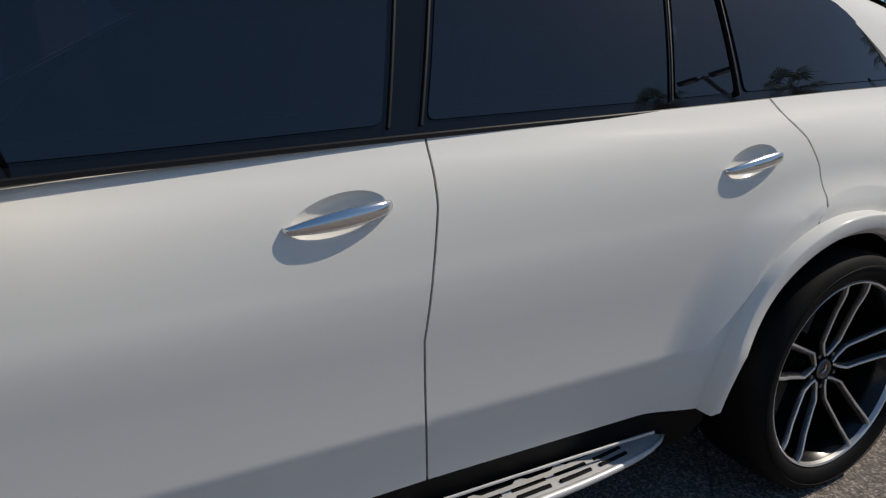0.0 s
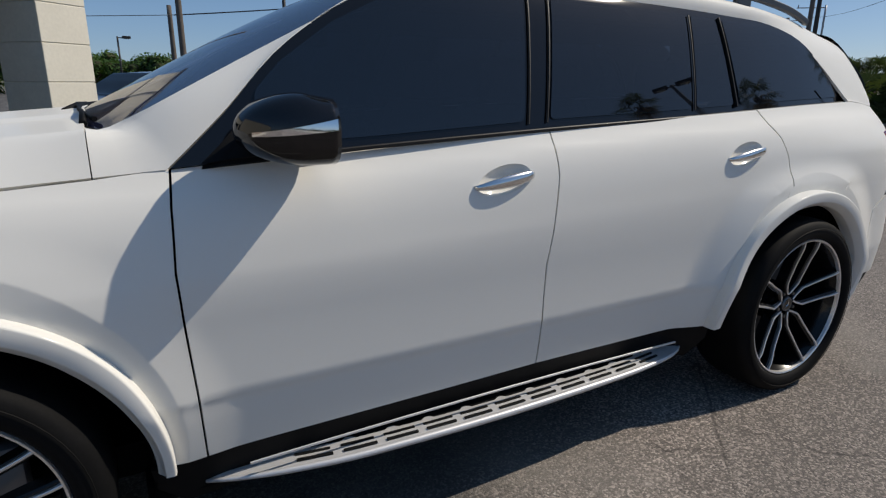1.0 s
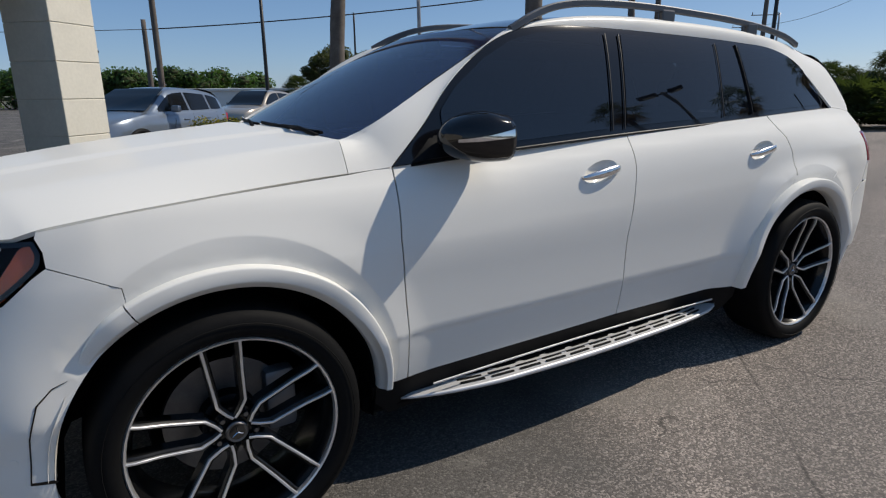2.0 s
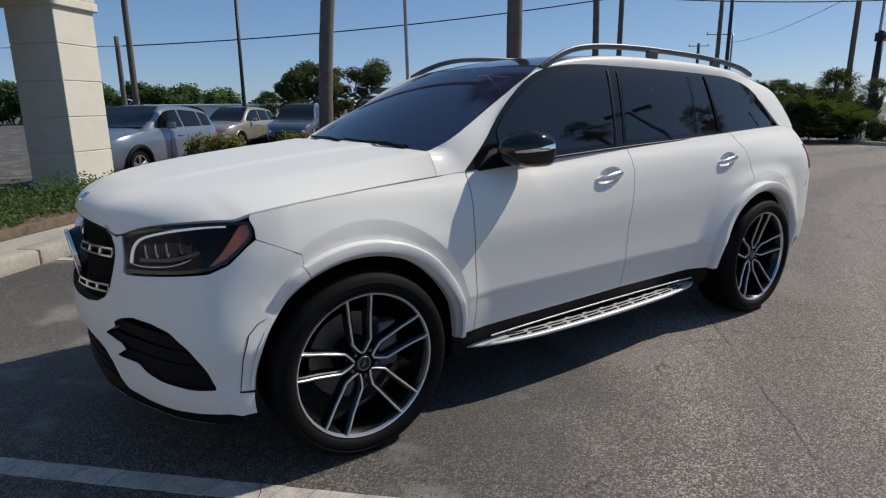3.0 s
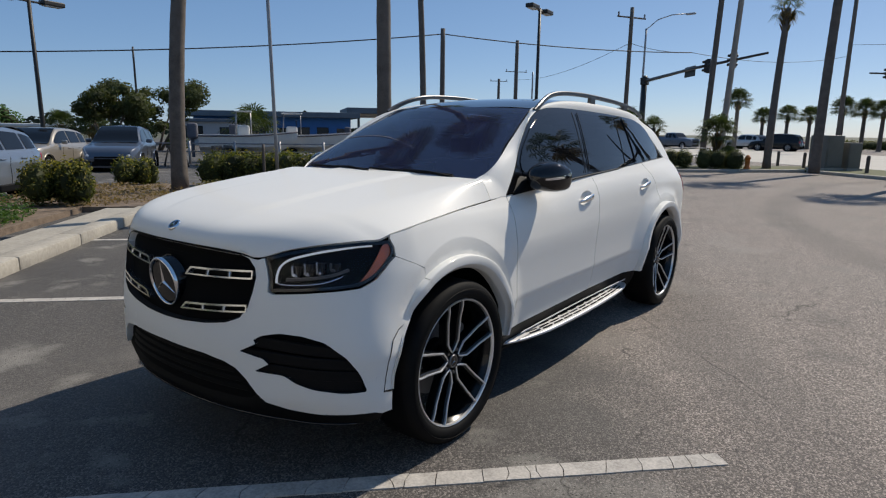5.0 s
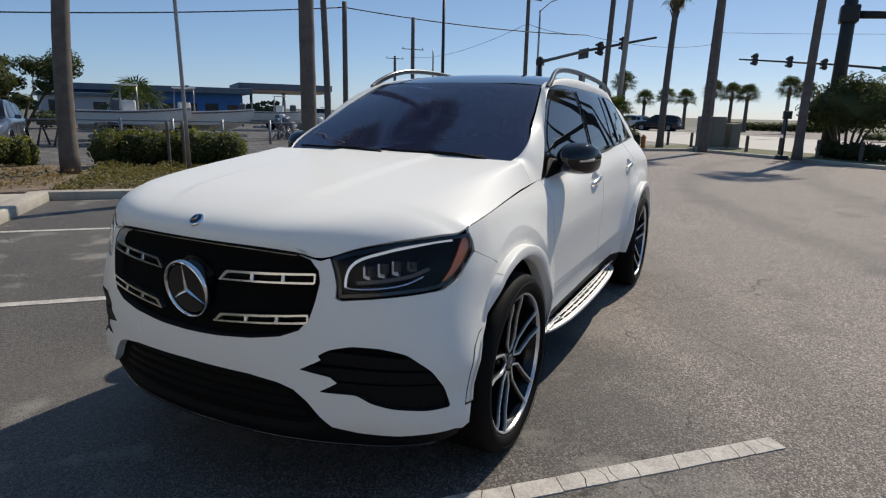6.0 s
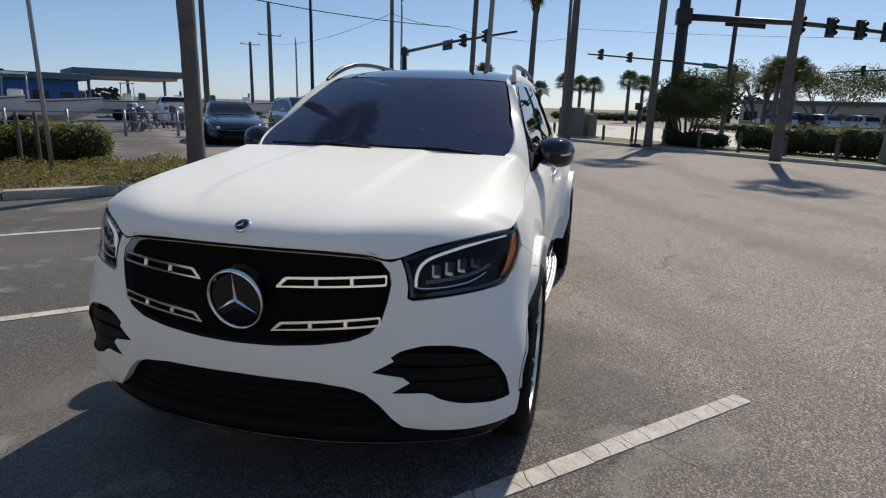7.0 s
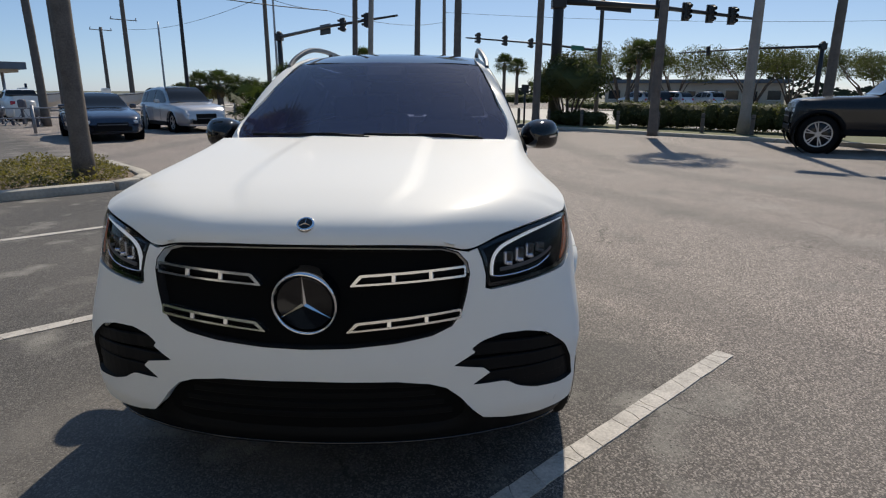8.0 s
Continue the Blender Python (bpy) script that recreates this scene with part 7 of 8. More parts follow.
def sedan_top(L, H):
    return [(L / 2, 0.52), (L / 2 - 0.05, 0.68), (L / 2 - 0.3, 0.80), (L / 2 - 0.9, 0.91), (L * 0.20, 0.98), (L * 0.04, H - 0.10), (-L * 0.06, H), (-L * 0.18, H - 0.04), (-L * 0.34, 1.08), (-L * 0.42, 1.04), (-L / 2 + 0.06, 1.00), (-L / 2, 0.60)]


def truck_top(L, H):
    return [(L / 2, 0.85), (L / 2 - 0.03, 1.12), (L / 2 - 0.10, H - 0.68), (L / 2 - 0.7, H - 0.60), (L * 0.185, H - 0.55), (L * 0.105, H - 0.12), (L * 0.06, H - 0.02), (-L * 0.05, H), (-L * 0.125, H - 0.08), (-L * 0.150, 1.34), (-L * 0.18, 1.30), (-L / 2 + 0.04, 1.30), (-L / 2, 0.85)]


P_BLUE = material("steel_blue_paint", (0.20, 0.24, 0.30), 0.28, metal=0.5, coat=0.7, noise_scale=300, amount=0.03)
P_TAN = material("champagne_paint", (0.40, 0.36, 0.31), 0.3, metal=0.5, coat=0.7, noise_scale=300, amount=0.03)
P_SLATE = material("slate_paint", (0.10, 0.115, 0.145), 0.28, metal=0.5, coat=0.7, noise_scale=300, amount=0.03)
P_NAVY = material("navy_paint", (0.018, 0.026, 0.05), 0.22, metal=0.3, coat=0.8, noise_scale=300, amount=0.03)
P_SILVER = material("silver_paint", (0.52, 0.50, 0.50), 0.28, metal=0.5, coat=0.7, noise_scale=300, amount=0.03)
P_BLACK = material("black_paint", (0.008, 0.009, 0.011), 0.25, spec=0.3, coat=0.25, noise_scale=300, amount=0.03)
P_WHITE = material("plain_white_paint", (0.72, 0.72, 0.70), 0.35, coat=0.5, noise_scale=30, amount=0.03)


def build_vehicles():
    vehicle((-0.30, 12.1, 0), -135, 4.17, 1.80, suv_top(4.17, 1.55, 0.97), 1.02, P_BLUE, "steel blue crossover with dark wheel arch cladding behind the bed", axles=(1.30, -1.30), r=0.33, glass=(0.62, -1.62), cladding=TRIM_BLACK)
    vehicle((5.0, 22.6, -0.15), -135, 4.6, 1.85, suv_top(4.6, 1.65), 1.05, P_TAN, "champagne crossover with chrome wheels parked across the drive", glass=(0.70, -1.80), r=0.35)
    vehicle((7.2, 21.0, -0.1), -127, 4.6, 1.84, suv_top(4.6, 1.70), 1.06, P_SLATE, "slate grey crossover with a white window sticker", glass=(0.70, -1.80), r=0.35)
    vehicle((15.6, 11.8, 0), -140, 4.9, 1.87, sedan_top(4.9, 1.45), 0.93, P_NAVY, "dark navy sedan facing the car park", scuttle=0.20, glass=(0.55, -1.45), r=0.34)
    vehicle((19.9, 11.0, 0), -134, 4.85, 1.90, suv_top(4.85, 1.68), 1.04, P_SILVER, "silver luxury crossover stopped on the drive", glass=(0.75, -1.90), r=0.37, front=(0.40, 0.50, 0.66))
    vehicle((11.85, -12.1, 0), 70, 5.9, 2.10, truck_top(5.9, 2.02), 1.34, P_BLACK, "black crew cab pickup truck crossing the aisle", name="pickup_truck", axles=(2.32, -1.60), scuttle=0.185, r=0.49, glass=(0.85, -0.62), bed=(-1.15, -2.8), spokes=6, low=0.50, cladding=TRIM_BLACK)
    vehicle((27.6, 23.4, -0.05), 44, 5.2, 1.85, truck_top(5.2, 1.62), 1.12, P_WHITE, "white pickup truck in the boat yard", name="pickup_truck", axles=(1.65, -1.50), scuttle=0.185, r=0.36, glass=(0.84, -0.55), bed=(-1.0, -2.5))
    base = vehicle((72.0, 11.3, 0), 62, 4.7, 1.85, suv_top(4.7, 1.65), 1.02, P_SILVER, "pale silver car waiting on the cross road", glass=(0.70, -1.85), r=0.35, group="cars on the far road")
    dark = vehicle((66.0, 7.4, 0), 80, 4.8, 1.9, suv_top(4.8, 1.75), 1.06, P_BLACK, "dark car waiting on the cross road", glass=(0.72, -1.90), r=0.37, group="cars on the far road")
    vehicle((66.0, 17.5, 0), -112, 5.4, 1.9, truck_top(5.4, 1.75), 1.15, P_SLATE, "slate pickup truck on the cross road", name="pickup_truck", axles=(1.75, -1.55), scuttle=0.185, r=0.38, glass=(0.86, -0.56), bed=(-1.05, -2.6), group="cars on the far road")
    for x, y, a in ((58, -17.5, 20), (60, -21.5, 25), (61.5, -25.5, 15)):
        copy_thing(base, pose(x, y, 0, 0, 0, a))
    copy_thing(dark, pose(60.5, -19.6, 0, 0, 0, 20))


# ---------------------------------------------------------------- buildings, boats and yard
WALL_BLUE = material("blue_wall_paint", (0.03, 0.14, 0.36), 0.7, noise_scale=1.5, amount=0.12)
WALL_GREY = material("grey_siding", (0.34, 0.36, 0.38), 0.8, noise_scale=1.0, amount=0.1)
WALL_TAN = material("tan_stucco", (0.50, 0.43, 0.34), 0.85, noise_scale=0.8, amount=0.1)
FASCIA = material("weathered_fascia", (0.10, 0.13, 0.16), 0.7, noise_scale=1.5, amount=0.2)
GELCOAT = material("boat_gelcoat", (0.66, 0.64, 0.60), 0.35, coat=0.3, noise_scale=1.5, amount=0.08)
CANVAS = material("canvas", (0.10, 0.10, 0.12), 0.8, noise_scale=4, amount=0.2)
WIN_DARK = material("window_dark", (0.02, 0.025, 0.03), 0.1)


def building(name, a, b, depth, h, wall, label, n_win=6, door=True, over=0.6, fascia=0.5, z0=-0.4, cap=None):
    """A long low building whose front runs from a to b."""
    a, b = Vector((a[0], a[1], z0)), Vector((b[0], b[1], z0))
    L = (b - a).length
    t = thing(name, label, "building", a, math.degrees(math.atan2(b.y - a.y, b.x - a.x)), kind="")
    part("wall", box(L, depth, h, (L / 2, depth / 2, h / 2), 0.02, 1), wall, t)
    part("roof", box(L + over * 2, depth + over * 2, fascia, (L / 2, depth / 2, h + fascia / 2 - 0.05), 0.03, 1), cap or FASCIA, t)
    for k in range(n_win):
        x = L * (k + 0.5) / n_win
        if door and k % 3 == 1:
            part("door", box(1.0, 0.10, 2.1, (x, -0.02, 1.05), 0.02, 1), WIN_DARK, t)
            continue
        w = part("window", box(L / n_win * 0.62, 0.08, 1.2, (x, -0.01, 1.6), 0.02, 1), WIN_DARK, t)
        part("frame", box(L / n_win * 0.66, 0.05, 0.07, (x, -0.05, 0.98), 0.01, 1), P_WHITE, w)
    return t


def boat(at, yaw, L, label, cabin=True, z=0.75):
    t = thing("boat", label, "boat", (at[0], at[1], 0), yaw, "boats in the yard")
    rows = []
    B = L * 0.15
    for k in range(21):
        s = k / 20
        x = -L / 2 + L * s
        w = B * (1 - max(0, (s - 0.5) / 0.5) ** 2.2)
        deck = z + 0.85 + 0.40 * max(0, s - 0.35) ** 1.6
        keel = z + 0.30 * max(0, (s - 0.7) / 0.3) ** 2 * 2.2
        chine = z + 0.28 + 0.5 * max(0, (s - 0.6) / 0.4) ** 2
        prof = [(w * 1.0, deck), (w * 0.94, (deck + chine) / 2), (w * 0.82, chine), (0.0, keel)]
        rows.append([(x, q, c) for q, c in prof] + [(x, -q, c) for q, c in prof[-2::-1]])
    bm = grid_mesh("hull", rows)
    bm.faces.new([v for v in bm.verts if abs(v.co.x + L / 2) < 1e-4])
    bmesh.ops.recalc_face_normals(bm, faces=bm.faces)
    part("hull", smooth(bm, 35), GELCOAT, t)
    part("deck", grid_mesh("deck", [[(r[0][0], r[0][1] * u, r[0][2] - 0.08) for u in (-1, 0, 1)] for r in rows]), GELCOAT, t)
    rub = [(r[0][0], r[0][1] + 0.02, r[0][2] - 0.06) for r in rows]
    part("rub_rail", tube(rub + [(x, -y, c) for x, y, c in rub[::-1]], 0.035, 5), CANVAS, t)
    part("console", box(0.55, B * 0.55, 0.55, (-L * 0.06, 0, z + 1.02), 0.08, 2), GELCOAT, t)
    part("wind_shield", box(0.04, B * 0.5, 0.30, (-L * 0.02, 0, z + 1.42), 0.01, 1), WIN_DARK, t)
    if cabin:
        for x in (-L * 0.14, L * 0.02):
            for y in (-B * 0.45, B * 0.45):
                part("top_post", tube([(x, y, z + 0.8), (x * 0.9, y * 0.95, z + 1.9)], 0.025, 6), POLE_STEEL, t)
        part("hard_top", box(L * 0.18, B * 1.1, 0.06, (-L * 0.055, 0, z + 1.92), 0.03, 2), GELCOAT, t)
    part("outboard_motor", box(0.45, 0.42, 0.75, (-L / 2 - 0.3, 0, z + 1.0), 0.12, 3), CANVAS, t)
    part("motor_leg", box(0.14, 0.12, 0.9, (-L / 2 - 0.32, 0, z + 0.25), 0.03, 1), CANVAS, t)
    for x in (-L * 0.30, L * 0.18):
        part("trailer_beam", box(0.10, B * 1.7, 0.10, (x, 0, z - 0.12), 0.01, 1), POLE_STEEL, t)
    for y in (-B * 0.7, B * 0.7):
        part("trailer_rail", box(L * 0.85, 0.10, 0.12, (0, y, z - 0.22), 0.01, 1), POLE_STEEL, t)
        for x in (-L * 0.18, -L * 0.06):
            part("trailer_wheel", lathe([(0.0, -0.11), (0.30, -0.11), (0.33, -0.06), (0.33, 0.06), (0.30, 0.11), (0.0, 0.11)], 20, "Y", m=Matrix.Translation((x, y * 1.35, 0.33))), RUBBER, t)
    return t


def build_portico():
    """The stuccoed corner column of the showroom's porch, and the beam that it carries."""
    col = thing("portico", "cream stucco porch column and beam of the showroom with panel joints", "building", lot(-8.0, 5.45, 0.0), -45)
    s = 0.95
    z = 0.05
    for i, z1 in enumerate((0.72, 1.34, 1.96, 2.58, 3.20)):
        part("column_block", box(s, s, z1 - z - 0.012, (-s / 2, s / 2 - 0.02, (z + z1) / 2), 0.008, 1), STUCCO, col)
        z = z1
    part("column_core", box(s - 0.03, s - 0.03, 3.2, (-s / 2, s / 2 - 0.02, 1.6)), STUCCO, col)
    part("plinth", box(s + 0.10, s + 0.10, 0.14, (-s / 2, s / 2 - 0.02, 0.09), 0.02, 1), STUCCO, col)
    part("capital", box(s + 0.14, s + 0.14, 0.16, (-s / 2, s / 2 - 0.02, 3.27), 0.02, 1), STUCCO, col)
    part("beam", box(9.0, s + 0.05, 0.9, (-4.5 + 0.06, s / 2 - 0.02, 3.79), 0.02, 1), STUCCO, col)
    part("beam", box(s + 0.05, 9.0, 0.9, (-s / 2, -4.5 + s - 0.5, 3.79 + 0.003), 0.02, 1), STUCCO, col)
    part("fascia_band", box(9.1, 0.06, 0.12, (-4.45, s - 0.02, 4.28), 0.01, 1), STUCCO, col)
    part("porch_roof", box(9.4, 9.4, 0.12, (-4.6, -3.6, 4.30), 0.01, 1), FASCIA, col)
    # unseen dark walls, added to close the porch and keep bounce off the column
    part("showroom_wall", box(0.25, 12.0, 4.2, (-9.2, -3.0, 2.1), 0.01, 1), FASCIA, col)
    part("showroom_wall", box(9.0, 0.25, 4.2, (-4.7, -9.0, 2.1), 0.01, 1), FASCIA, col)
    part("column_block", box(s, s, 3.2, (-s / 2, -7.4, 1.6), 0.01, 1), STUCCO, col)
    # unseen pale wall, added to bounce sunlight onto the car's shaded front
    wall = thing("wall_showroom", "unseen cream stucco wall added to bounce light onto the car's front", "wall", lot(-9.6, -3.7, 0.0), -45, kind="structure")
    part("wall_panel", box(0.3, 42.0, 5.8, (-0.15, -21.0, 2.9), 0.01, 1), STUCCO, wall)
    part("cornice", box(0.5, 42.2, 0.35, (-0.15, -21.0, 5.97), 0.02, 1), STUCCO, wall)


def round_palms():
    for k, (x, y, h) in enumerate(((36.9, 17.6, 1.9), (37.4, 16.5, 2.0), (38.4, 15.8, 1.7), (39.4, 14.9, 1.5))):
        palm((x, y, 0), h, 0.2, 170 + k, "short bushy palm beside the junction", (0, 0), 1.12, 40, "bushy palms by the junction")


def build_place():
    build_ground()
    build_portico()
    # planting round the bays
    cover([(-5.95, -6), (-5.95, 5.2), (-6.3, 6.4), (-7.8, 6.4), (-7.8, -6)], 26000, 0.05, 0.40, LEAF_GREEN, "dense green creeping shrubs in front of the porch", 3)
    cover([(-4.6, 7.05), (-0.1, 7.15), (0.3, 7.7), (0.4, 8.3), (0.4, 10.3), (0.1, 11.0), (-4.6, 11.2)], 17000, 0.055, 0.26, LEAF_DRY, "dry olive ground cover on the island", 4)
    cover([(-5.8, 7.0), (-4.7, 8.0), (-5.0, 11.0), (-7.8, 11.5), (-7.8, 7.0)], 3500, 0.06, 0.16, LEAF_TAN, "dry leaf litter over the mulch", 6)
    bush(lot(-6.35, 7.62, 0.08), 1.15, 1.05, 0.88, LEAF_HEDGE, 3000, 0.07, "green shrub with yellow tips in the bed", seed=11, gold=1100)
    bush(lot(-6.6, 12.0, 0.02), 1.1, 1.0, 0.78, LEAF_HEDGE, 2000, 0.07, "small green shrub with yellow tips", seed=13, gold=600)
    hedge(-4.7, 11.6, -1.6, 11.3, 1.05, 0.86, LEAF_HEDGE, 9500, 0.075, "clipped hedge with yellow-green tips on the island", 21, 800)
    for u, v in ((-2.85, 10.6), (-3.15, 10.5)):
        p = lot(u, v)
        pole("marker_post", p, 1.1, 0.035, 0.035, POLE_WOOD, "short wooden stake beside the hedge", z0=0.08, group="stakes by the hedge")
    palm((3.57, 10.62, 0.08), 11.5, 0.150, 3, "tall palm with a smooth grey-brown trunk in the bed", (1.5, -0.9), group="palms round the bays")
    palm((5.28, 5.78, 0.08), 11.0, 0.132, 5, "tall palm with a smooth brown trunk on the island", (0.0, 0.0), group="palms round the bays")
    pole("flag_pole", (4.36, 8.04), 10.5, 0.038, 0.03, POLE_STEEL, "thin galvanised steel pole on the island", lean=(-0.18, 0.06), z0=0.08)
    palm((21.5, 17.8, -0.05), 12.0, 0.15, 7, "palm beside the boat yard", (-0.4, 0.2), group="palms round the bays")
    # verge by the far road
    for k, (x, y, h) in enumerate(((26.2, 2.0, 6.8), (24.4, 0.0, 8.4), (21.6, -3.4, 7.8), (16.7, -6.85, 6.9), (16.6, -12.45, 10.0))):
        palm((x, y, 0.08), h, 0.14 if k != 1 else 0.165, 20 + k, "", (0.35 if k == 0 else 0.1, -0.1), 0.7 if k == 0 else 1.35, 15)
    for k in range(12):
        v = 3.0 + 1.75 * k
        p = lot(19.4, v, 0.08)
        b = thing("bollard", "short weathered wooden bollard on the verge", "bollard", p, 0, "bollards on the verge")
        part("post", smooth(lathe([(0.0, 0.72), (0.055, 0.71), (0.068, 0.66), (0.068, 0.0)], 12, "Z"), 40), POLE_WOOD, b)
        part("cap_band", lathe([(0.070, 0.60), (0.072, 0.58), (0.070, 0.56)], 12, "Z"), POLE_DARK, b)
    hedge(21.2, 3.2, 21.0, 10.9, 1.5, 1.12, LEAF_OLIVE, 16000, 0.075, "olive clipped hedge on the verge", 31)
    hedge(20.2, 11.3, 20.0, 13.8, 1.2, 0.65, LEAF_DARK, 2600, 0.10, "low dark hedge on the verge", 32)
    round_tree((23.9, -5.15, 0.08), 3.15, 1.85, 1.15, 41, "dense rounded small tree with several stems", 15000, 0.10)
    for k, (x, y, h) in enumerate(((22.4, 8.5, 2.0), (22.9, 7.6, 2.2), (23.2, 6.9, 1.4))):
        fan_shrub((x, y, 0.08), h, 50 + k, "palmetto clump on the corner", 56)
    fan_shrub((25.3, 3.5, 0.08), 1.1, 53, "low palmetto clump behind the hedge", 34)
    palm((23.9, 7.7, 0.08), 1.9, 0.12, 56, "short young palm among the palmettos", (0, 0), 0.95, 40, "palmettos on the corner", 0)
    palm((24.6, 6.6, 0.08), 1.75, 0.11, 58, "short young palm among the palmettos", (0, 0), 0.62, 30, "palmettos on the corner", 0)
    palm((25.6, 4.05, 0.08), 1.55, 0.12, 57, "short young palm behind the hedge", (0, 0), 0.95, 44, "palmettos on the corner", 0)
    hedge(11.95, 20.7, 13.42, 19.9, 1.05, 0.80, LEAF_OLIVE, 5200, 0.06, "low clipped hedge on the corner", 35, 200)
    hedge(13.68, 19.75, 15.22, 19.0, 1.05, 0.84, LEAF_DARK, 5200, 0.06, "low clipped dark hedge on the corner", 36)
    tree((24.9, 9.6, 0.08), 1.9, 2.2, 43, "dark shrub on the corner behind the palmettos", LEAF_DARK, 4200, 0.10, 4, 0.15)
    for x, y, sx, sy, h in ((27.2, -0.1, 1.0, 0.8, 1.5), (27.65, -0.95, 0.6, 0.6, 1.2)):
        c = thing("utility_cabinet", "grey steel utility cabinet on a plinth", "utility cabinet", (x, y, 0.08), 45, "utility cabinets")
        part("housing", box(sx, sy, h - 0.1, (0, 0, 0.1 + (h - 0.1) / 2), 0.02, 2), CABINET, c)
        part("plinth", box(sx + 0.15, sy + 0.15, 0.12, (0, 0, 0.05), 0.01, 1), CONCRETE, c)
        part("door", box(0.02, sy * 0.86, h * 0.8, (-sx / 2 - 0.008, 0, 0.1 + h * 0.46), 0.005, 1), CABINET, c)
    post = thing("sign_post", "black sign box on a thin dark post on the verge", "sign", (21.4, -2.9, 0.08), 45)
    part("shaft", tube([(0, 0, 0), (0, 0, 1.5)], 0.04, 8), SIGNAL_BLACK, post)
    part("foot", lathe([(0.0, 0.16), (0.20, 0.15), (0.26, 0.0)], 12, "Z"), SIGNAL_BLACK, post)
    part("sign_box", box(0.12, 0.36, 0.28, (0, 0, 1.60), 0.02, 1), SIGNAL_BLACK, post)
    hy = thing("fire_hydrant", "orange fire hydrant at the verge", "fire hydrant", (25.2, 2.6, 0.08))
    part("barrel", smooth(lathe([(0.0, 0.62), (0.05, 0.61), (0.09, 0.55), (0.13, 0.50), (0.13, 0.46), (0.10, 0.45), (0.10, 0.10), (0.14, 0.08), (0.14, 0.0)], 16, "Z"), 35), HYDRANT, hy)
    part("nozzle", tube([(-0.17, 0, 0.36), (0.17, 0, 0.36)], 0.05, 8), HYDRANT, hy)
    # lamp posts, poles and signals
    lamp_post((6.9, 27.4), 7.0, 10, "dark double-headed car park lamp post", 2, 2.0, 0.10, -0.2)
    lamp_post((25.0, 13.0), 7.9, 5, "dark double-headed car park lamp post", 2, 1.9, 0.10, -0.1)
    lamp_post((17.6, -10.3), 10.6, 52, "tall concrete lamp post with two dark heads on the verge", 2, 1.4, 0.19, 0.08, CONC_POLE, 0.62)
    lamp_post((0.6, 56.0), 5.2, 0, "dark single-headed street lamp post", 1, 1.4, 0.09, -0.4)
    pole("utility_pole", (2.7, 35.3), 5.6, 0.15, 0.12, POLE_WOOD, "short dark wooden utility pole", z0=-0.3, group="utility poles")
    pole("utility_pole", (2.9, 32.7), 11, 0.17, 0.13, POLE_WOOD, "tall dark wooden utility pole", z0=-0.3, group="utility poles")
    pole("utility_pole", (24.7, 19.0), 7.3, 0.16, 0.13, POLE_WOOD, "wooden utility pole carrying the cable", z0=0, group="utility poles")
    pole("utility_pole", (16.4, 38.0), 7.0, 0.08, 0.06, POLE_DARK, "thin dark mast behind the trees", z0=-0.3, group="utility poles")
    pole("utility_pole", (75.4, 43.7), 15, 0.32, 0.25, POLE_WOOD, "wooden utility pole with a crossarm", arms=((10.6, 3.3, -40),), z0=-0.3, group="utility poles")
    pole("utility_pole", (84, 52.0), 10.6, 0.28, 0.2, POLE_WOOD, "far wooden utility pole with a crossarm", arms=((10.2, 3.0, -40),), z0=-0.3, group="utility poles")
    pole("utility_pole", (41.8, 14.4), 10.7, 0.18, 0.14, POLE_WOOD, "wooden utility pole with a crossarm", arms=((10.0, 2.6, -30),), z0=0, group="utility poles")
    pole("utility_pole", (32.1, 6.2), 13, 0.17, 0.13, POLE_WOOD, "dark wooden utility pole at the corner", lean=(0.2, -0.35), z0=0.05, group="utility poles")
    pole("utility_pole", (32.6, 5.4), 10, 0.17, 0.14, CONC_POLE, "grey concrete utility pole at the corner", lean=(0.2, -0.35), z0=0.05, group="utility poles")
    pole("utility_pole", (66, 2.2), 14, 0.22, 0.17, POLE_WOOD, "utility pole across the cross road", z0=0, group="utility poles")
    pole("utility_pole", (34.6, -8.6), 11, 0.14, 0.11, POLE_DARK, "dark pole across the road", z0=0, group="utility poles")
    pole("utility_pole", (42, 22.6), 6.5, 0.08, 0.06, POLE_STEEL, "thin grey pole by the yard", arms=(), z0=0, group="utility poles")
    street = pole("street_lamp", (56.1, 18.2), 11.5, 0.13, 0.09, POLE_STEEL, "tall steel street lamp with a curved arm", z0=0)
    part("lamp_arm", tube([(0, 0, 11.4), (0.5, -0.9, 12.3), (1.0, -2.0, 12.7), (1.4, -3.2, 12.75)], 0.05, 6), POLE_STEEL, street)
    part("lamp_head", box(0.35, 0.9, 0.16, (1.5, -3.6, 12.72), 0.05, 2), POLE_STEEL, street)
    signal_mast((51.5, 16.4), 6.6, (34.9, 3.9), 6.08, 0.24, "black signal mast with a long arm over the junction", ((0.62, 1.05), (0.80, 1.05)), ((0.45, 1.9, 0.75, SIGNAL_BLACK),))
    signal_mast((25.6, -4.7), 8.6, (28.84, -15.05), 5.2, 0.25, "thick black signal mast with four signal heads", ((0.50, 0.95), (0.64, 0.95), (0.77, 0.95), (0.89, 0.95)), ((0.28, 1.9, 0.40, SIGNAL_BLACK),), arm_z=5.62)
    signal_mast((66.2, -15.1), 6.4, (49.7, -0.3), 6.0, 0.22, "black signal mast across the junction", ((0.58, 1.0), (0.76, 1.0), (0.93, 1.0)), ((0.22, 2.4, 0.5, SIGN_GREEN),))
    signal_mast((57.0, -34.3), 6.2, (62.1, -22.5), 5.5, 0.22, "black signal mast beyond the road", ((0.45, 1.0), (0.78, 1.0)))
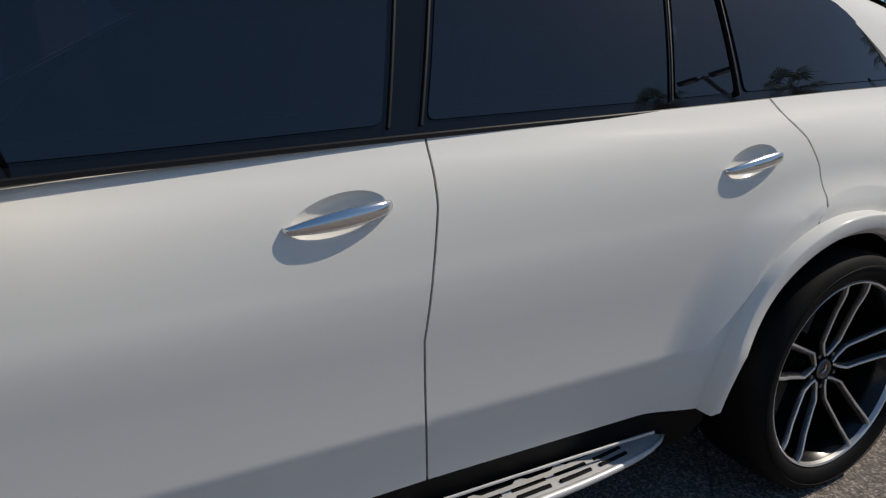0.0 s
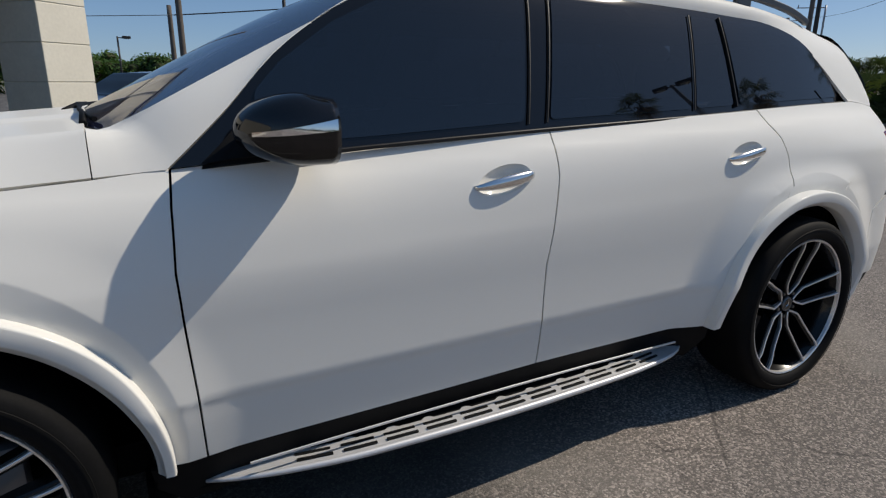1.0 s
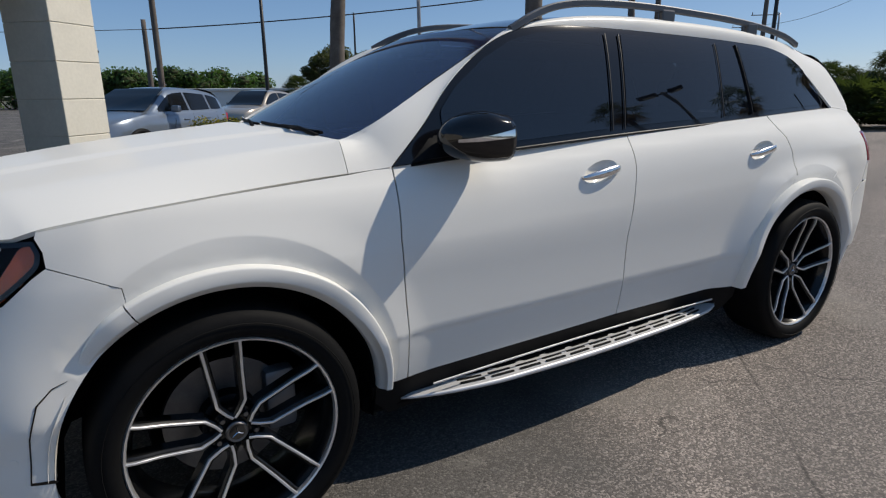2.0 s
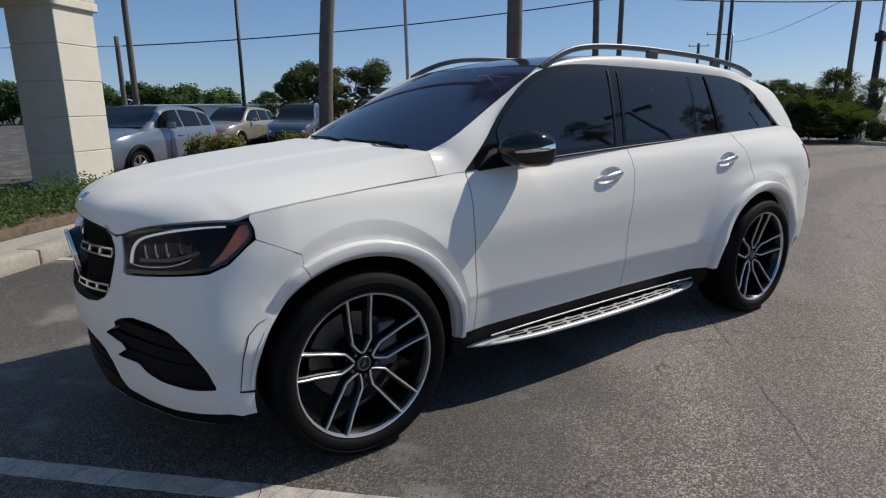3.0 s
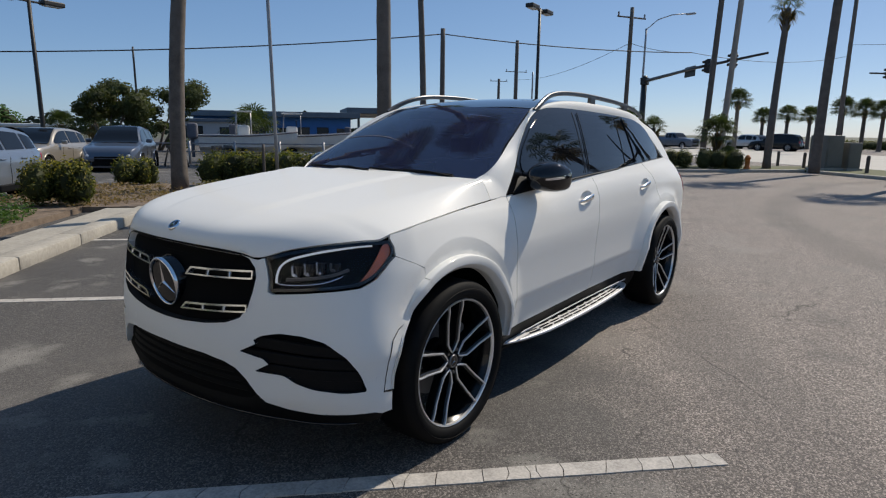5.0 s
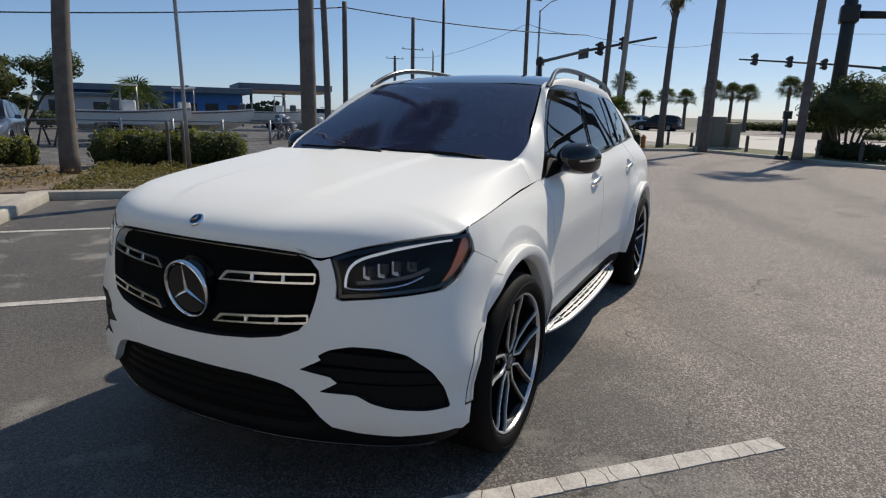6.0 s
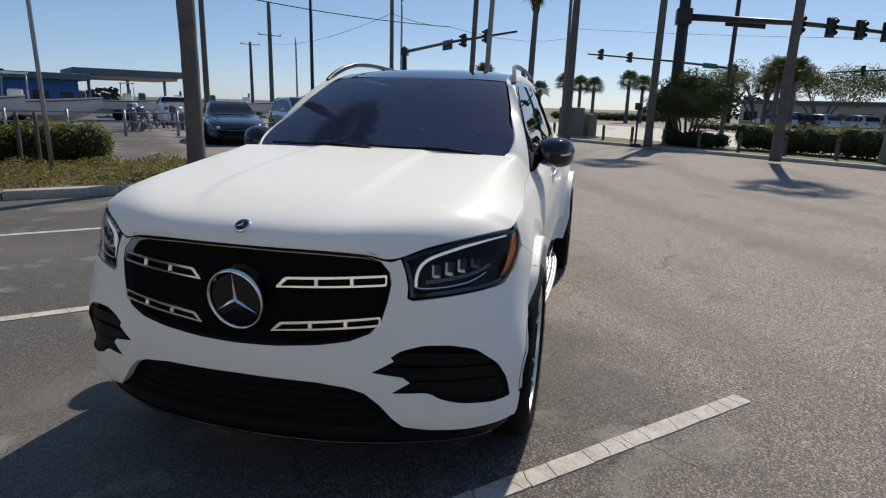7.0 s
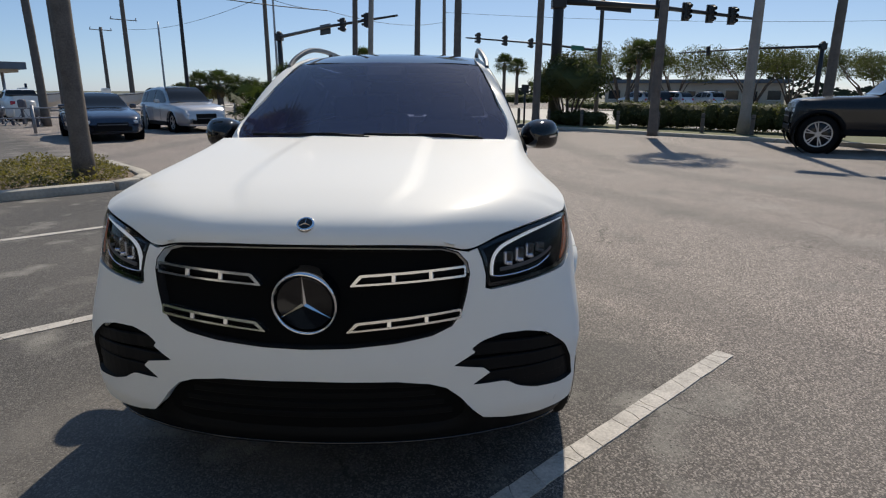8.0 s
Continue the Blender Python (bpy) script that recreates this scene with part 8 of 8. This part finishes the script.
    wire((-30, 40, 4.1), (2.8, 34.0, 4.7), 0.3)
    wire((2.8, 34.0, 4.7), (24.7, 19.0, 7.0), 0.35, 0.032)
    wire((24.7, 19.0, 7.0), (39.6, 9.3, 6.95), 0.25, 0.032)
    wire((39.6, 9.3, 6.95), (66, 2.2, 9.0), 0.6)
    wire((41.8, 14.4, 8.2), (39.6, 9.3, 6.95), 0.2)
    wire((75.4, 43.7, 9.2), (41.8, 14.4, 8.2), 0.8)
    wire((66, 2.2, 10.0), (60, -60, 9.0), 0.8)
    # boat yard across the drive
    fence = thing("yard_fence", "low steel pipe fence along the boat yard", "fence")
    for k in range(15):
        p = lot(-10 + 1.9 * k, 22.9)
        part("fence_post", smooth(tube([(p.x, p.y, -0.2), (p.x, p.y, 1.0)], 0.055, 8)), POLE_STEEL, fence)
    for z in (0.55, 0.9):
        a, b = lot(-10, 22.9, z), lot(16.6, 22.9, z)
        part("fence_rail", tube([a, b], 0.03, 6), POLE_STEEL, fence)
    boat((13.6, 22.0), -38, 4.4, "white centre console boat on a trailer in the yard", True, 0.42)
    boat((16.3, 21.7), -40, 5.6, "cream fishing boat with a hard top on a trailer", True, 0.40)
    boat((29.5, 27.8), -50, 5.0, "small white boat with clutter in the yard", True, 0.4)
    boat((38.0, 24.5), -42, 5.0, "white boat at the end of the yard", False, 0.4)
    boat((36.0, 29.0), -35, 5.0, "white skiff at the back of the yard", False, 0.4)
    rng = random.Random(77)
    for k in range(14):
        d = rng.uniform(30, 35)
        a = radians(rng.uniform(36.5, 41.5))
        x, y = -3.6 + d * math.cos(a), -1.0 + d * math.sin(a)
        m = thing("motor_stand", "old outboard motor on a stand in the yard", "outboard motor", (x, y, -0.05), rng.uniform(0, 360), "clutter in the boat yard")
        h = rng.uniform(0.6, 1.05)
        part("cowling", smooth(box(0.34, 0.26, 0.40, (0, 0, h), 0.09, 3)), rng.choice((CANVAS, GELCOAT, P_SLATE)), m)
        part("leg", box(0.12, 0.10, h, (0.04, 0, h / 2 - 0.1), 0.02, 1), CANVAS, m)
        for q in (-0.28, 0.28):
            part("stand_leg", tube([(q, -0.2, 0.05), (0, 0, h - 0.25), (q, 0.2, 0.05)], 0.02, 5), POLE_STEEL, m)
    for k, (x, y) in enumerate(((10.3, 19.6), (11.0, 19.9), (9.2, 20.8))):
        b = thing("sawhorse", "weathered timber stand in the yard", "timber stand", (x, y, -0.05), 40 + 30 * k, "timber stands in the yard")
        part("beam", box(1.0, 0.12, 0.12, (0, 0, 0.85), 0.01, 1), POLE_WOOD, b)
        for q in (-0.4, 0.4):
            part("leg", tube([(q, -0.25, 0.05), (q, 0, 0.85), (q, 0.25, 0.05)], 0.04, 6), POLE_WOOD, b)
    building("marine_shop", (29.0, 52.6), (40.9, 43.1), 9.0, 3.2, WALL_BLUE, "long low blue marine shop with a dark flat roof", 8, True, 0.9, 0.55)
    c = building("fuel_canopy", (41.0, 43.0), (47.4, 37.9), 8.0, 0.3, WALL_TAN, "flat canopy roof beside the marine shop", 0, False, 0.5, 0.6, 3.0)
    for k in range(3):
        part("canopy_post", tube([(0.8 + 3.2 * k, 1.0, -3.4), (0.8 + 3.2 * k, 1.0, 0.0)], 0.13, 8), POLE_STEEL, c)
    building("shed", (26.0, 50.5), (33.5, 46.5), 7.0, 2.6, WALL_GREY, "grey metal shed behind the yard", 3, True, 0.3, 0.3)
    building("white_house", (6.0, 52), (16, 48), 8.0, 2.0, P_WHITE, "low white building behind the parked cars", 0, False, 0.2, 0.2, cap=P_WHITE)
    building("far_building", (84, -20), (78, -42), 12.0, 3.2, WALL_TAN, "tan flat-roofed building beyond the far car park", 9, True, 0.4, 0.5)
    # trees behind
    tree((17.1, 37.4, -0.3), 4.9, 6.0, 61, "broad dark tree behind the parked cars", LEAF_DARK, 11000, 0.17, 5, 0.18)
    tree((14.4, 38.2, -0.3), 4.1, 4.2, 62, "dark tree behind the parked cars", LEAF_DARK, 7000, 0.17, 4, 0.2)
    palm((20.0, 30.6, -0.2), 1.6, 0.16, 71, "young green palm in the boat yard", (0, 0), 1.9, 30, "")
    for k, (x, y, h) in enumerate(((14.7, 45.9, 2.0), (16.6, 45.1, 2.0))):
        palm((x, y, -0.3), h, 0.2, 80 + k, "stout palm behind the yard", (0, 0), 1.25, 40, "palms behind the yard")
    rng = random.Random(9)
    for k in range(9):
        s = k / 8
        x, y = -12 + 26 * s, 72 - 6 * s
        tree((x, y, -0.5), rng.uniform(3.6, 4.6), rng.uniform(7, 9), 100 + k, "green tree in the row behind the car park", LEAF_GREEN, 2600, 0.34, 4, 0.15, "trees behind the car park")
    for k in range(6):
        x, y = 66 + rng.uniform(-4, 4), -18 - 6.5 * k
        tree((x, y, 0), rng.uniform(5.6, 7.2), rng.uniform(8, 10), 120 + k, "open spreading oak with pale gaps", LEAF_OAK, 11000, 0.17, 6, 0.62, "oaks beyond the road", 1.0)
    for k, (d, a, h) in enumerate(((61, -14.3, 5.6), (61, -15.5, 5.7), (63, -13.6, 4.4), (86, 6.8, 4.6), (84, 5.2, 4.4), (80, 3.0, 5.2), (82, 1.6, 5.0), (80, 0.4, 4.8), (76, -2.6, 5.4), (78, -3.8, 5.0), (70, 10.4, 5.6), (88, 8.6, 4.4))):
        palm((-4 + d * math.cos(radians(a)), -1.5 + d * math.sin(radians(a)), 0), h - 0.6, 0.2, 140 + k, "palm far beyond the cross road", (0, 0), 1.45, 52, "far palms", 0)
    hedge(44.0, -55, 44.0, 30, 2.0, 0.62, LEAF_OLIVE, 12000, 0.22, "low scrub along the far side of the road", 37)
    hedge(57.6, 64.0, 67.9, 50.9, 2.4, 1.15, LEAF_OLIVE, 6500, 0.22, "low olive scrub beyond the cross road", 38, z=0.0)
    round_palms()
    tree((45, 21.5, 0), 2.2, 3.5, 151, "round green shrub tree by the junction", LEAF_OAK, 3200, 0.22, 4, 0.1)
    tree((40.5, 20.5, 0), 1.8, 3.0, 152, "round green shrub tree by the junction", LEAF_GREEN, 2600, 0.22, 4, 0.1)
    # far woods all round the horizon
    V, F = [], []
    rg = np.random.default_rng(4)
    for k in range(40000):
        a = rg.uniform(0, 6.283)
        if a < 0.74 or a > 6.2:
            continue
        d = rg.uniform(150, 190)
        s = rg.uniform(0.25, 0.7)
        hh = 3.6 + 1.5 * math.sin(a * 23) + 1.2 * math.sin(a * 51 + 1)
        c = np.array((d * math.cos(a), d * math.sin(a), rg.uniform(-0.5, 1) * hh))
        t1 = np.array((-math.sin(a), math.cos(a), rg.uniform(-0.5, 0.5))) * s
        t2 = np.array((rg.uniform(-0.4, 0.4), rg.uniform(-0.4, 0.4), 1.0)) * s * 0.6
        i = len(V)
        V += [c - t1, c - t2, c + t1, c + t2]
        F.append((i, i + 1, i + 2, i + 3))
    me = bpy.data.meshes.new("far_woods")
    me.from_pydata([tuple(v) for v in V], [], F)
    me.materials.append(FAR_LEAF)
    tagged(new("far_woods", me), "dark woods low along the horizon", "woods", kind="stuff")
    build_vehicles()


FAR_LEAF = material("distant_leaves", (0.036, 0.045, 0.028), 0.8, spec=0.1, spread=0.4)
LEAF_OAK = leaf_material("oak_leaves", (0.062, 0.070, 0.028))
LEAF_OLIVE = leaf_material("olive_leaves", (0.10, 0.105, 0.04))
CONC_POLE = material("spun_concrete", (0.27, 0.24, 0.21), 0.85, noise_scale=3, amount=0.2, bump=0.002, bump_scale=60)
CABINET = material("cabinet_grey_green", (0.15, 0.145, 0.125), 0.6, noise_scale=3, amount=0.12)
HYDRANT = material("hydrant_orange", (0.55, 0.16, 0.03), 0.5, noise_scale=8, amount=0.15)
build_place()
